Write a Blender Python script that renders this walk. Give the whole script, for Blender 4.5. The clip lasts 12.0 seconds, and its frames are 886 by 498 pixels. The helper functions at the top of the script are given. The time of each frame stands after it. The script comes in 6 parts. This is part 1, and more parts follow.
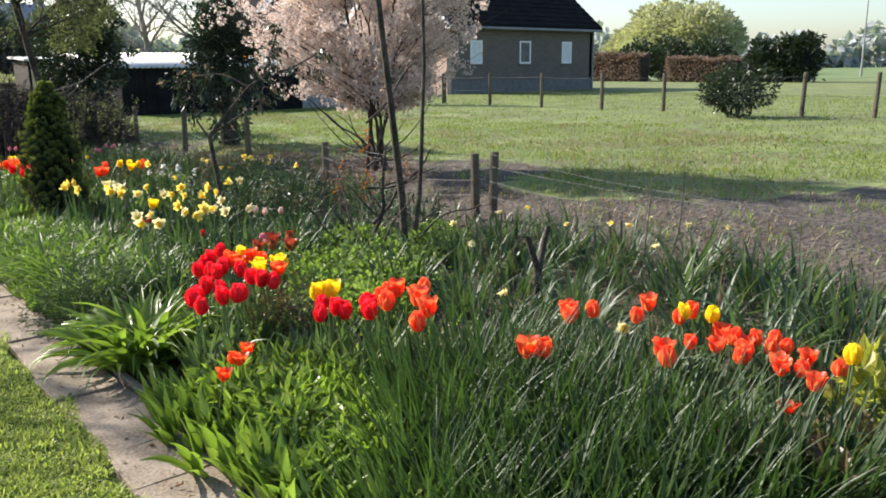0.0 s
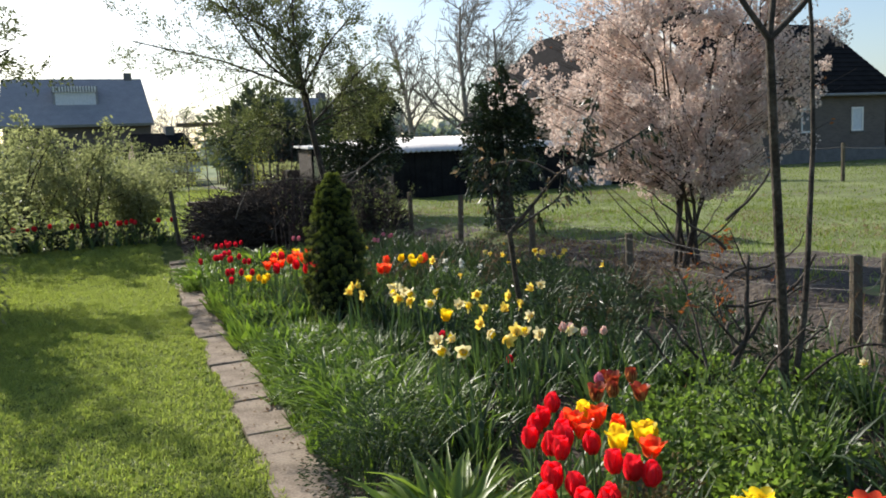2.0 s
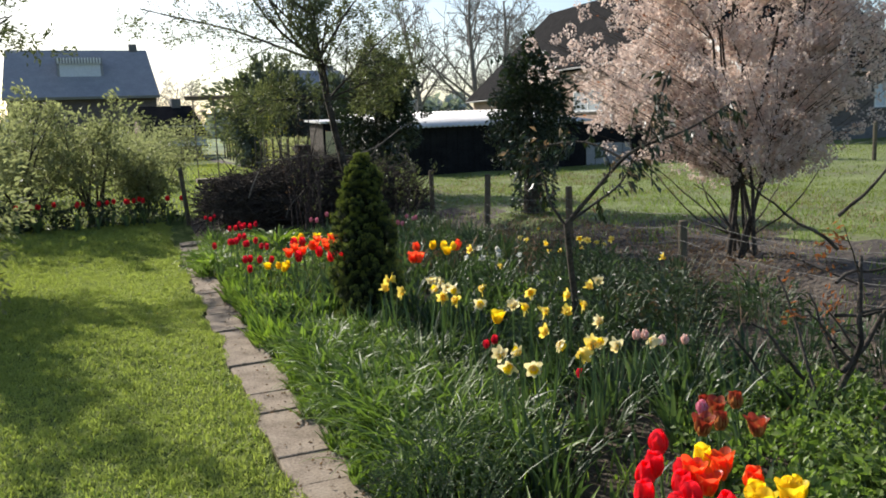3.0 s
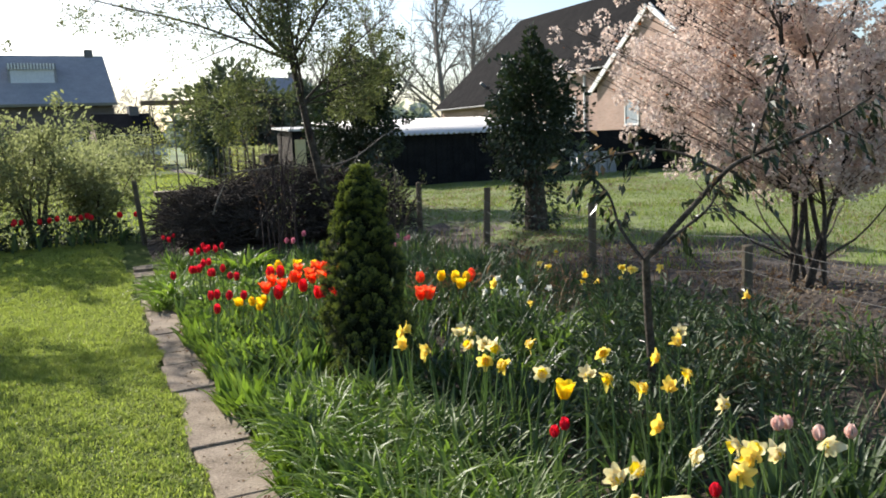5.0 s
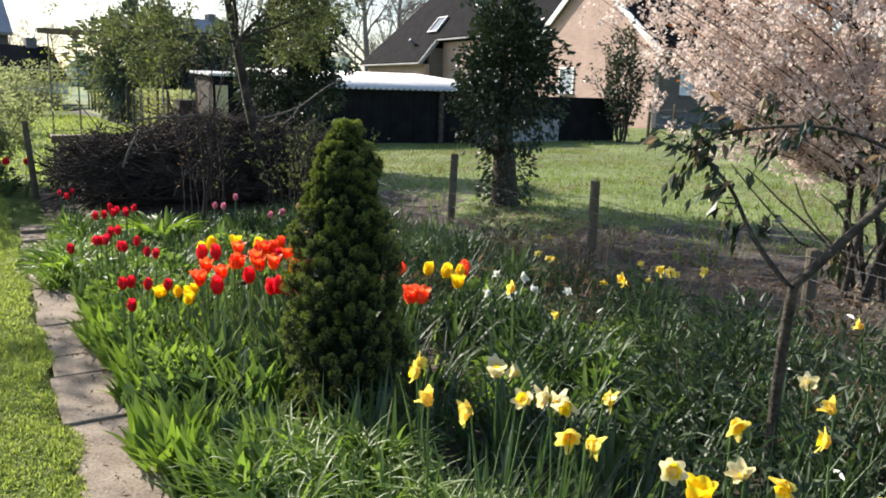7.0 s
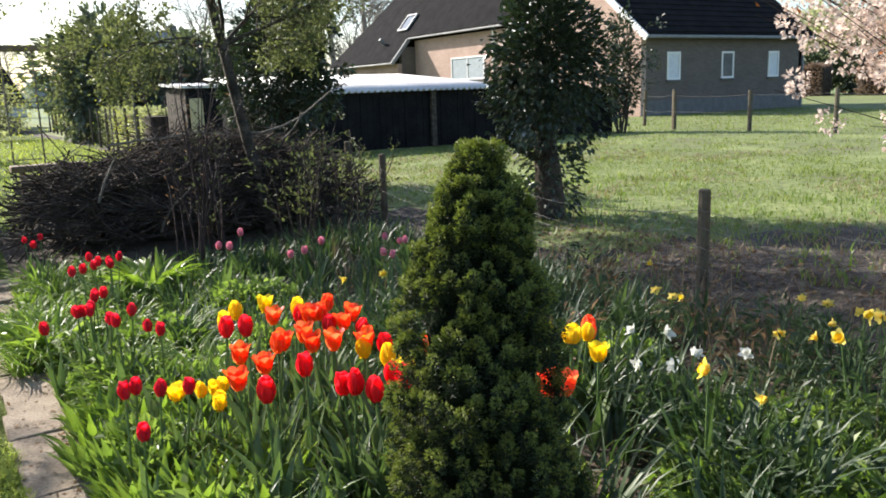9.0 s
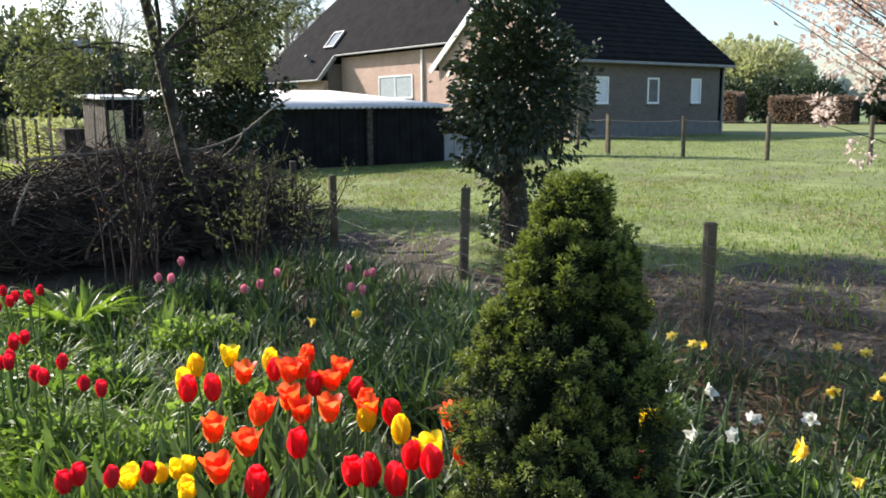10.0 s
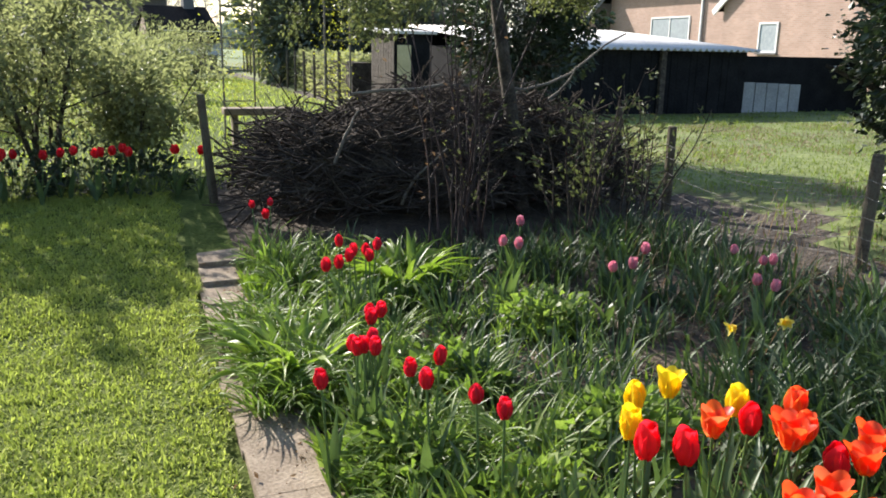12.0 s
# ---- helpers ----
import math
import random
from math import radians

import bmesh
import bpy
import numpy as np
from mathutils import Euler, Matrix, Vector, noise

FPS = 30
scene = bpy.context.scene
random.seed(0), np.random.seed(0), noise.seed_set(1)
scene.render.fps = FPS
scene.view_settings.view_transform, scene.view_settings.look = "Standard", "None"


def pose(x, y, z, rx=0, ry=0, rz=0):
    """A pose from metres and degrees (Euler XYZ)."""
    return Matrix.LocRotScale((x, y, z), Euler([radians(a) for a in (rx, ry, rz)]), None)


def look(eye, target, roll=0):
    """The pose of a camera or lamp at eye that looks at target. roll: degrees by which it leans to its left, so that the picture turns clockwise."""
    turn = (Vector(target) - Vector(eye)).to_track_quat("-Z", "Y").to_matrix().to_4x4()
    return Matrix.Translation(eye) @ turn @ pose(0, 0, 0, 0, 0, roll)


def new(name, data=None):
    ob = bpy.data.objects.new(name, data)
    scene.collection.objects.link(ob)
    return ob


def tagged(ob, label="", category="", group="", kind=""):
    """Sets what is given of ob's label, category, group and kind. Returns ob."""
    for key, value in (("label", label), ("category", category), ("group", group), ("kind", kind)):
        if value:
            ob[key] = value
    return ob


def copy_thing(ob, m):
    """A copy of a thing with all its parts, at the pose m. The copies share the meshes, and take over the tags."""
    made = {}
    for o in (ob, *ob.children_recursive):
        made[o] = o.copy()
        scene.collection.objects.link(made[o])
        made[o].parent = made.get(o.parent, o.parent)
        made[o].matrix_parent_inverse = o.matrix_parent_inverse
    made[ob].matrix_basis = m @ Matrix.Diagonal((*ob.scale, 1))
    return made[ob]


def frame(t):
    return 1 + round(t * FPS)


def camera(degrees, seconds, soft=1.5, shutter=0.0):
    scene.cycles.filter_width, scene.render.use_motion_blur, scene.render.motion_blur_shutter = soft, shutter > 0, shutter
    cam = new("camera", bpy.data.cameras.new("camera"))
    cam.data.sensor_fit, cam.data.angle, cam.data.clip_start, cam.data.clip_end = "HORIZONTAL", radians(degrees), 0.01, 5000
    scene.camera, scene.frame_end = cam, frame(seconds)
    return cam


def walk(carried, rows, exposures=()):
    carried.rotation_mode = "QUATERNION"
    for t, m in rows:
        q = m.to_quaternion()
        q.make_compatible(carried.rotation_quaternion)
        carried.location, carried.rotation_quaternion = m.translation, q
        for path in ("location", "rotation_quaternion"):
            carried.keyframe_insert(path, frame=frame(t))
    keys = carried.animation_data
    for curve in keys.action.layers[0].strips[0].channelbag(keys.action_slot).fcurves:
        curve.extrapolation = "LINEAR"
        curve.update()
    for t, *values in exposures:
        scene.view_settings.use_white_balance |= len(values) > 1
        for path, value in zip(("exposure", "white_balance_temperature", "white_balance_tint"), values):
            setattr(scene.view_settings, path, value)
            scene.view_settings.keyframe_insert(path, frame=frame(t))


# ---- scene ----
cam = camera(57.5, 12.0, 1.8)
PATH = [
    (0, (-0.007, -0.029, 1.414), (1.227, 1.483, 0.977), -0.6),
    (0.5, (0.12, 0.269, 1.464), (1.186, 1.931, 1.15), -0.4),
    (1, (0.154, 0.63, 1.469), (1.09, 2.381, 1.227), -0.6),
    (1.5, (0.174, 0.953, 1.465), (1.044, 2.738, 1.233), -1.5),
    (2, (0.241, 1.343, 1.465), (0.978, 3.187, 1.227), -2.6),
    (2.5, (0.23, 1.735, 1.449), (0.925, 3.588, 1.163), -2.5),
    (3, (0.225, 1.997, 1.509), (0.945, 3.839, 1.209), -2.3),
    (3.2, (0.262, 2.167, 1.518), (0.982, 4.012, 1.234), -2.5),
    (4.8, (0.375, 3.167, 1.491), (1.186, 4.972, 1.206), -2.2),
    (5, (0.382, 3.295, 1.496), (1.185, 5.105, 1.214), -2.3),
    (5.5, (0.399, 3.659, 1.491), (1.285, 5.429, 1.2), -3.6),
    (6, (0.427, 3.983, 1.476), (1.442, 5.676, 1.156), -2.4),
    (6.5, (0.488, 4.318, 1.475), (1.471, 6.023, 1.115), 0.1),
    (7, (0.52, 4.665, 1.46), (1.508, 6.361, 1.08), 1.4),
    (7.5, (0.553, 4.986, 1.464), (1.512, 6.699, 1.085), 0.7),
    (7.7, (0.578, 5.112, 1.463), (1.469, 6.861, 1.085), 0.4),
    (9.3, (0.684, 6.28, 1.473), (1.78, 7.912, 1.104), -2.1),
    (9.5, (0.698, 6.41, 1.477), (1.831, 8.021, 1.127), -1.8),
    (10, (0.685, 6.72, 1.467), (1.894, 8.276, 1.125), -0.6),
    (10.4, (0.624, 6.954, 1.458), (1.743, 8.567, 1.077), -0.2),
    (10.5, (0.613, 7.012, 1.454), (1.682, 8.657, 1.059), -0.1),
    (11, (0.633, 7.352, 1.422), (1.438, 9.126, 0.971), 0.0),
    (11.5, (0.592, 7.625, 1.407), (1.324, 9.426, 0.935), 1.0),
    (12, (0.523, 7.936, 1.419), (1.218, 9.75, 0.941), 1.1),
]
walk(cam, [(t, look(eye, target, roll)) for t, eye, target, roll in PATH], [(0, 1.12), (1, 0.78), (2.5, 0.58), (5.0, 0.85), (6.0, 0.76), (6.5, 1.0), (7.5, 1.12), (9.5, 1.27), (10, 1.22), (10.5, 1.36), (11, 1.3), (12, 1.2)])

# ---- light ----
SUN_FROM = Vector((-0.38, 0.925, 0.0)).normalized()
SUN_ELEV = radians(31)
world = bpy.data.worlds.new("world")
scene.world = world
world.use_nodes = True
wn = world.node_tree
sky = wn.nodes.new("ShaderNodeTexSky")
sky.sky_type = 'NISHITA'
sky.sun_disc = False
sky.sun_elevation = SUN_ELEV
sky.sun_rotation = math.atan2(SUN_FROM.x, SUN_FROM.y)
sky.air_density, sky.dust_density, sky.ozone_density = 1.0, 1.5, 2.2
wn.nodes["Background"].inputs["Strength"].default_value = 0.115
wn.links.new(sky.outputs[0], wn.nodes["Background"].inputs["Color"])
sun = new("sun", bpy.data.lights.new("sun", 'SUN'))
sun.data.energy, sun.data.angle, sun.data.color = 4.75, radians(0.6), (1.0, 0.93, 0.85)
sun_dir = Vector((SUN_FROM.x * math.cos(SUN_ELEV), SUN_FROM.y * math.cos(SUN_ELEV), math.sin(SUN_ELEV)))
sun.matrix_world = look((sun_dir * 60).to_tuple(), (0, 0, 0))

# ---- materials ----
rng = np.random.default_rng(7)


def nodes_of(name):
    m = bpy.data.materials.new(name)
    m.use_nodes = True
    return m, m.node_tree.nodes, m.node_tree.links


def ramp_of(ns, stops):
    r = ns.new("ShaderNodeValToRGB")
    while len(r.color_ramp.elements) < len(stops):
        r.color_ramp.elements.new(0.5)
    for e, (p, c) in zip(r.color_ramp.elements, stops):
        e.position, e.color = p, (*c, 1)
    return r


def solid(name, c1, c2, scale=8.0, rough=0.8, bump=0.3, fine=60.0, metal=0.0, c3=None, dist=0.01, spec=0.5):
    """A surface of two or three colours mottled at two scales, with fine relief."""
    m, ns, lk = nodes_of(name)
    p = ns["Principled BSDF"]
    co = ns.new("ShaderNodeTexCoord")
    a, b = ns.new("ShaderNodeTexNoise"), ns.new("ShaderNodeTexNoise")
    a.inputs["Scale"].default_value, a.inputs["Detail"].default_value = scale, 6
    b.inputs["Scale"].default_value, b.inputs["Detail"].default_value = fine, 4
    mix = ns.new("ShaderNodeMath")
    mix.operation = 'MULTIPLY_ADD'
    mix.inputs[1].default_value = 0.45
    half = ns.new("ShaderNodeMath")
    half.operation = 'MULTIPLY'
    half.inputs[1].default_value = 0.55
    stops = [(0.36, c1), (0.64, c2)] if c3 is None else [(0.34, c1), (0.5, c2), (0.64, c3)]
    r = ramp_of(ns, stops)
    for n in (a, b):
        lk.new(co.outputs["Object"], n.inputs["Vector"])
    lk.new(a.outputs[0], half.inputs[0])
    lk.new(b.outputs[0], mix.inputs[0])
    lk.new(half.outputs[0], mix.inputs[2])
    lk.new(mix.outputs[0], r.inputs[0])
    lk.new(r.outputs[0], p.inputs["Base Color"])
    bm_ = ns.new("ShaderNodeBump")
    bm_.inputs["Strength"].default_value, bm_.inputs["Distance"].default_value = bump, dist
    lk.new(b.outputs[0], bm_.inputs["Height"])
    lk.new(bm_.outputs[0], p.inputs["Normal"])
    p.inputs["Roughness"].default_value, p.inputs["Metallic"].default_value = rough, metal
    p.inputs["Specular IOR Level"].default_value = spec
    return m


def leafy(name, c1, c2, c3, through_=0.35, rough=0.45, tint=None, spec=0.4, rim=None, reach=0.03):
    """Leaf or petal: colour changes from piece to piece; some light passes through it."""
    m, ns, lk = nodes_of(name)
    p, out = ns["Principled BSDF"], ns["Material Output"]
    geo, info, co = ns.new("ShaderNodeNewGeometry"), ns.new("ShaderNodeObjectInfo"), ns.new("ShaderNodeTexCoord")
    noise_ = ns.new("ShaderNodeTexNoise")
    noise_.inputs["Scale"].default_value, noise_.inputs["Detail"].default_value = 14, 3
    lk.new(co.outputs["Object"], noise_.inputs["Vector"])
    s1, s2 = ns.new("ShaderNodeMath"), ns.new("ShaderNodeMath")
    s1.operation = s2.operation = 'MULTIPLY_ADD'
    s1.inputs[1].default_value, s2.inputs[1].default_value = 0.45, 0.25
    n0 = ns.new("ShaderNodeMath")
    n0.operation = 'MULTIPLY'
    n0.inputs[1].default_value = 0.3
    lk.new(noise_.outputs[0], n0.inputs[0])
    lk.new(geo.outputs["Random Per Island"], s1.inputs[0])
    lk.new(n0.outputs[0], s1.inputs[2])
    lk.new(info.outputs["Random"], s2.inputs[0])
    lk.new(s1.outputs[0], s2.inputs[2])
    r = ramp_of(ns, [(0.15, c1), (0.5, c2), (0.85, c3)])
    lk.new(s2.outputs[0], r.inputs[0])
    colour = r.outputs[0]
    if rim:
        # petals pale towards their edges and their foot
        sx, ab, ma = ns.new("ShaderNodeSeparateXYZ"), ns.new("ShaderNodeMath"), ns.new("ShaderNodeMapRange")
        ab.operation = 'ABSOLUTE'
        lk.new(co.outputs["Object"], sx.inputs[0])
        lk.new(sx.outputs["Y"], ab.inputs[0])
        lk.new(ab.outputs[0], ma.inputs["Value"])
        ma.inputs["From Min"].default_value, ma.inputs["From Max"].default_value = reach * 0.45, reach
        ft = ns.new("ShaderNodeMapRange")
        ft.inputs["From Min"].default_value, ft.inputs["From Max"].default_value = 0.022, 0.0
        lk.new(sx.outputs["Z"], ft.inputs["Value"])
        mxv = ns.new("ShaderNodeMath")
        mxv.operation = 'MAXIMUM'
        lk.new(ma.outputs[0], mxv.inputs[0])
        lk.new(ft.outputs[0], mxv.inputs[1])
        rm = ns.new("ShaderNodeMix")
        rm.data_type = 'RGBA'
        rm.inputs["B"].default_value = (*rim, 1)
        lk.new(mxv.outputs[0], rm.inputs["Factor"])
        lk.new(r.outputs[0], rm.inputs["A"])
        colour = rm.outputs["Result"]
    lk.new(colour, p.inputs["Base Color"])
    p.inputs["Roughness"].default_value = rough
    p.inputs["Specular IOR Level"].default_value = spec
    tr, mx = ns.new("ShaderNodeBsdfTranslucent"), ns.new("ShaderNodeMixShader")
    mul = ns.new("ShaderNodeMix")
    mul.data_type, mul.blend_type = 'RGBA', 'MULTIPLY'
    mul.inputs["Factor"].default_value = 1.0
    mul.inputs["B"].default_value = (*(tint or (1.3, 1.5, 0.7)), 1)
    lk.new(colour, mul.inputs["A"])
    lk.new(mul.outputs["Result"], tr.inputs["Color"])
    mx.inputs[0].default_value = through_
    lk.new(p.outputs[0], mx.inputs[1])
    lk.new(tr.outputs[0], mx.inputs[2])
    lk.new(mx.outputs[0], out.inputs["Surface"])
    return m


M = {}
M["lawn_soil"] = solid("lawn_soil", (0.04, 0.058, 0.014), (0.085, 0.115, 0.026), 5, 0.95, 0.8, 40, dist=0.02, c3=(0.14, 0.17, 0.045), spec=0.1)
M["soil"] = solid("soil", (0.025, 0.018, 0.012), (0.07, 0.05, 0.033), 5, 0.95, 1.0, 35, dist=0.03, c3=(0.12, 0.09, 0.06))
# bare soil, its colour darkened further for the tree shade on it
M["soil_and_shade"] = solid("soil_and_shade", (0.028, 0.021, 0.016), (0.065, 0.05, 0.038), 3.5, 0.95, 1.0, 22, dist=0.05, c3=(0.115, 0.092, 0.067))
M["pasture"] = solid("pasture", (0.105, 0.09, 0.05), (0.125, 0.16, 0.042), 0.9, 0.95, 0.8, 9, dist=0.05, c3=(0.20, 0.225, 0.075))
M["far_land"] = solid("far_land", (0.09, 0.13, 0.04), (0.14, 0.20, 0.06), 0.05, 0.95, 0.3, 1.0, dist=0.05)
M["paver"] = solid("paver", (0.115, 0.09, 0.064), (0.255, 0.205, 0.152), 5, 0.95, 0.8, 70, dist=0.006, c3=(0.355, 0.295, 0.225), spec=0.2)
M["bark"] = solid("bark", (0.022, 0.018, 0.015), (0.06, 0.049, 0.038), 12, 0.9, 0.9, 60, dist=0.01, c3=(0.12, 0.10, 0.08), spec=0.25)
M["pale_bark"] = solid("pale_bark", (0.10, 0.085, 0.07), (0.22, 0.19, 0.155), 12, 0.85, 0.7, 60, dist=0.006)
M["twig"] = solid("twig", (0.022, 0.017, 0.015), (0.056, 0.044, 0.036), 7, 0.9, 0.5, 50, c3=(0.125, 0.102, 0.083), spec=0.2)
M["red_cane"] = solid("red_cane", (0.02, 0.011, 0.01), (0.05, 0.026, 0.023), 9, 0.7, 0.4, 50)
# bark lightened so the distance haze sits in its colour
M["hazed_bark"] = solid("hazed_bark", (0.20, 0.175, 0.16), (0.28, 0.25, 0.225), 2, 0.95, 0.2, 10)
M["post_wood"] = solid("post_wood", (0.055, 0.045, 0.033), (0.125, 0.102, 0.075), 9, 0.95, 0.8, 70, dist=0.006, c3=(0.13, 0.125, 0.08), spec=0.2)
M["plank"] = solid("plank", (0.12, 0.085, 0.055), (0.24, 0.17, 0.11), 6, 0.85, 0.6, 60, dist=0.006)
M["wire"] = solid("wire", (0.10, 0.098, 0.094), (0.19, 0.185, 0.175), 30, 0.6, 0.2, 90, metal=0.6)
M["dark_cladding"] = solid("dark_cladding", (0.008, 0.008, 0.009), (0.02, 0.02, 0.021), 3, 0.95, 0.5, 25, spec=0.08)
M["tin_roof"] = solid("tin_roof", (0.44, 0.425, 0.405), (0.60, 0.58, 0.55), 1.2, 0.55, 0.15, 25, c3=(0.70, 0.68, 0.65))
M["grey_sheet"] = solid("grey_sheet", (0.20, 0.20, 0.205), (0.33, 0.33, 0.325), 3, 0.6, 0.2, 25)
M["roof_tile"] = solid("roof_tile", (0.009, 0.009, 0.010), (0.021, 0.020, 0.020), 2, 0.95, 0.6, 14, dist=0.03, spec=0.05)
# blue-grey slate, lightened with the haze of its distance
M["hazed_slate"] = solid("hazed_slate", (0.25, 0.25, 0.265), (0.32, 0.32, 0.33), 2, 0.95, 0.4, 10, dist=0.03)
M["white_paint"] = solid("white_paint", (0.74, 0.73, 0.70), (0.82, 0.81, 0.79), 5, 0.5, 0.1, 40)
M["cream_paint"] = solid("cream_paint", (0.50, 0.42, 0.22), (0.62, 0.53, 0.30), 5, 0.6, 0.2, 40)
M["grey_paint"] = solid("grey_paint", (0.16, 0.165, 0.175), (0.22, 0.225, 0.235), 5, 0.5, 0.1, 40)
M["plinth"] = solid("plinth", (0.10, 0.10, 0.10), (0.17, 0.165, 0.16), 4, 0.9, 0.4, 30)
M["concrete"] = solid("concrete", (0.15, 0.12, 0.095), (0.27, 0.22, 0.18), 8, 0.9, 0.5, 70, dist=0.004)


def brick_mat(name, c1, c2, mortar, axis):
    m, ns, lk = nodes_of(name)
    p = ns["Principled BSDF"]
    co, sp, mp, br, nz = ns.new("ShaderNodeTexCoord"), ns.new("ShaderNodeSeparateXYZ"), ns.new("ShaderNodeCombineXYZ"), ns.new("ShaderNodeTexBrick"), ns.new("ShaderNodeTexNoise")
    lk.new(co.outputs["Object"], sp.inputs[0])
    lk.new(sp.outputs["X" if axis == 'x' else "Y"], mp.inputs["X"])
    lk.new(sp.outputs["Z"], mp.inputs["Y"])
    lk.new(mp.outputs[0], br.inputs["Vector"])
    br.inputs["Scale"].default_value = 1.0
    br.inputs["Brick Width"].default_value, br.inputs["Row Height"].default_value, br.inputs["Mortar Size"].default_value = 0.22, 0.065, 0.008
    br.inputs["Color1"].default_value, br.inputs["Color2"].default_value, br.inputs["Mortar"].default_value = (*c1, 1), (*c2, 1), (*mortar, 1)
    nz.inputs["Scale"].default_value, nz.inputs["Detail"].default_value = 1.1, 5
    lk.new(co.outputs["Object"], nz.inputs["Vector"])
    mx = ns.new("ShaderNodeMix")
    mx.data_type, mx.blend_type = 'RGBA', 'OVERLAY'
    mx.inputs["Factor"].default_value = 0.25
    lk.new(br.outputs["Color"], mx.inputs["A"])
    lk.new(nz.outputs["Fac"], mx.inputs["B"])
    lk.new(mx.outputs["Result"], p.inputs["Base Color"])
    p.inputs["Roughness"].default_value = 0.9
    bp = ns.new("ShaderNodeBump")
    bp.inputs["Strength"].default_value, bp.inputs["Distance"].default_value = 0.5, 0.01
    lk.new(br.outputs["Fac"], bp.inputs["Height"])
    bp.invert = True
    lk.new(bp.outputs[0], p.inputs["Normal"])
    return m


# one brick, two tones: shade on long walls and sun on gables, in colour
M["shaded_brick_x"] = brick_mat("shaded_brick_x", (0.112, 0.09, 0.078), (0.148, 0.12, 0.104), (0.135, 0.12, 0.11), 'x')
M["sunlit_brick_y"] = brick_mat("sunlit_brick_y", (0.37, 0.24, 0.185), (0.45, 0.30, 0.235), (0.41, 0.335, 0.285), 'y')


def glass_mat():
    m, ns, lk = nodes_of("window_glass")
    p = ns["Principled BSDF"]
    p.inputs["Base Color"].default_value = (0.10, 0.12, 0.14, 1)
    p.inputs["Roughness"].default_value = 0.04
    p.inputs["Specular IOR Level"].default_value = 0.8
    return m


M["glass"] = glass_mat()
# pale sky reflection of the panes, as a flat colour
M["sky_pane"] = solid("sky_pane", (0.55, 0.58, 0.62), (0.70, 0.72, 0.75), 9, 0.8, 0.2, 60)

M["lawn"] = leafy("lawn_blade", (0.215, 0.255, 0.062), (0.30, 0.345, 0.088), (0.40, 0.43, 0.145), 0.46, 0.6, tint=(1.3, 1.42, 0.85), spec=0.2)
M["field_blade"] = leafy("field_blade", (0.09, 0.125, 0.026), (0.165, 0.205, 0.046), (0.29, 0.285, 0.115), 0.42, 0.6)
M["strap"] = leafy("strap_leaf", (0.028, 0.05, 0.025), (0.06, 0.094, 0.042), (0.14, 0.185, 0.092), 0.34, 0.42, spec=0.38)
M["bright_leaf"] = leafy("bright_leaf", (0.11, 0.165, 0.03), (0.19, 0.265, 0.05), (0.30, 0.37, 0.10), 0.4, 0.38)
M["daylily_leaf"] = leafy("daylily_leaf", (0.085, 0.135, 0.034), (0.15, 0.215, 0.055), (0.26, 0.325, 0.11), 0.42, 0.42, spec=0.36)
# near-black that paints the shade between the spruce shoots
M["spruce_inner_shade"] = solid("spruce_inner_shade", (0.005, 0.008, 0.004), (0.014, 0.019, 0.009), 20, 0.95, 0.8, 70, spec=0.05)
# dimmer tone of the painted pane reflection
M["dim_sky_pane"] = solid("dim_sky_pane", (0.24, 0.28, 0.30), (0.36, 0.40, 0.42), 9, 0.8, 0.2, 60)
M["tulip_leaf"] = leafy("tulip_leaf", (0.06, 0.10, 0.045), (0.10, 0.145, 0.062), (0.16, 0.21, 0.10), 0.3, 0.42)
M["narcissus_leaf"] = leafy("narcissus_leaf", (0.024, 0.046, 0.016), (0.048, 0.082, 0.027), (0.10, 0.15, 0.05), 0.38, 0.42, spec=0.35)
M["cover_leaf"] = leafy("cover_leaf", (0.10, 0.15, 0.035), (0.165, 0.23, 0.06), (0.26, 0.32, 0.105), 0.45, 0.45)
M["dark_leaf"] = leafy("dark_leaf", (0.016, 0.026, 0.014), (0.032, 0.048, 0.024), (0.06, 0.082, 0.042), 0.15, 0.38, spec=0.5)
M["olive_leaf"] = leafy("olive_leaf", (0.055, 0.068, 0.034), (0.10, 0.118, 0.056), (0.18, 0.195, 0.095), 0.45, 0.5, tint=(1.2, 1.25, 0.8))
# leaf greyed and lifted, with veiling glare mixed into its colour
M["shrub_leaf"] = leafy("shrub_leaf", (0.14, 0.155, 0.085), (0.24, 0.255, 0.14), (0.36, 0.37, 0.21), 0.58, 0.45, tint=(1.2, 1.25, 0.9))
# evergreen leaf paled to carry the distance haze
M["hazed_evergreen"] = leafy("hazed_evergreen", (0.08, 0.09, 0.065), (0.12, 0.135, 0.10), (0.18, 0.20, 0.15), 0.2, 0.6)
M["needle_tip"] = leafy("spruce_tip", (0.125, 0.15, 0.033), (0.205, 0.23, 0.053), (0.30, 0.32, 0.095), 0.22, 0.6)
# inner needles, darkened to paint the shade in the crevices
M["needle"] = leafy("spruce_needle", (0.014, 0.022, 0.011), (0.03, 0.044, 0.018), (0.06, 0.08, 0.03), 0.05, 0.55)
M["grey_green"] = leafy("grey_green", (0.03, 0.05, 0.025), (0.052, 0.08, 0.04), (0.085, 0.115, 0.058), 0.2, 0.6)
M["brown_leaf"] = leafy("brown_leaf", (0.085, 0.06, 0.04), (0.16, 0.12, 0.08), (0.28, 0.225, 0.15), 0.35, 0.6, tint=(1.3, 1.0, 0.7))
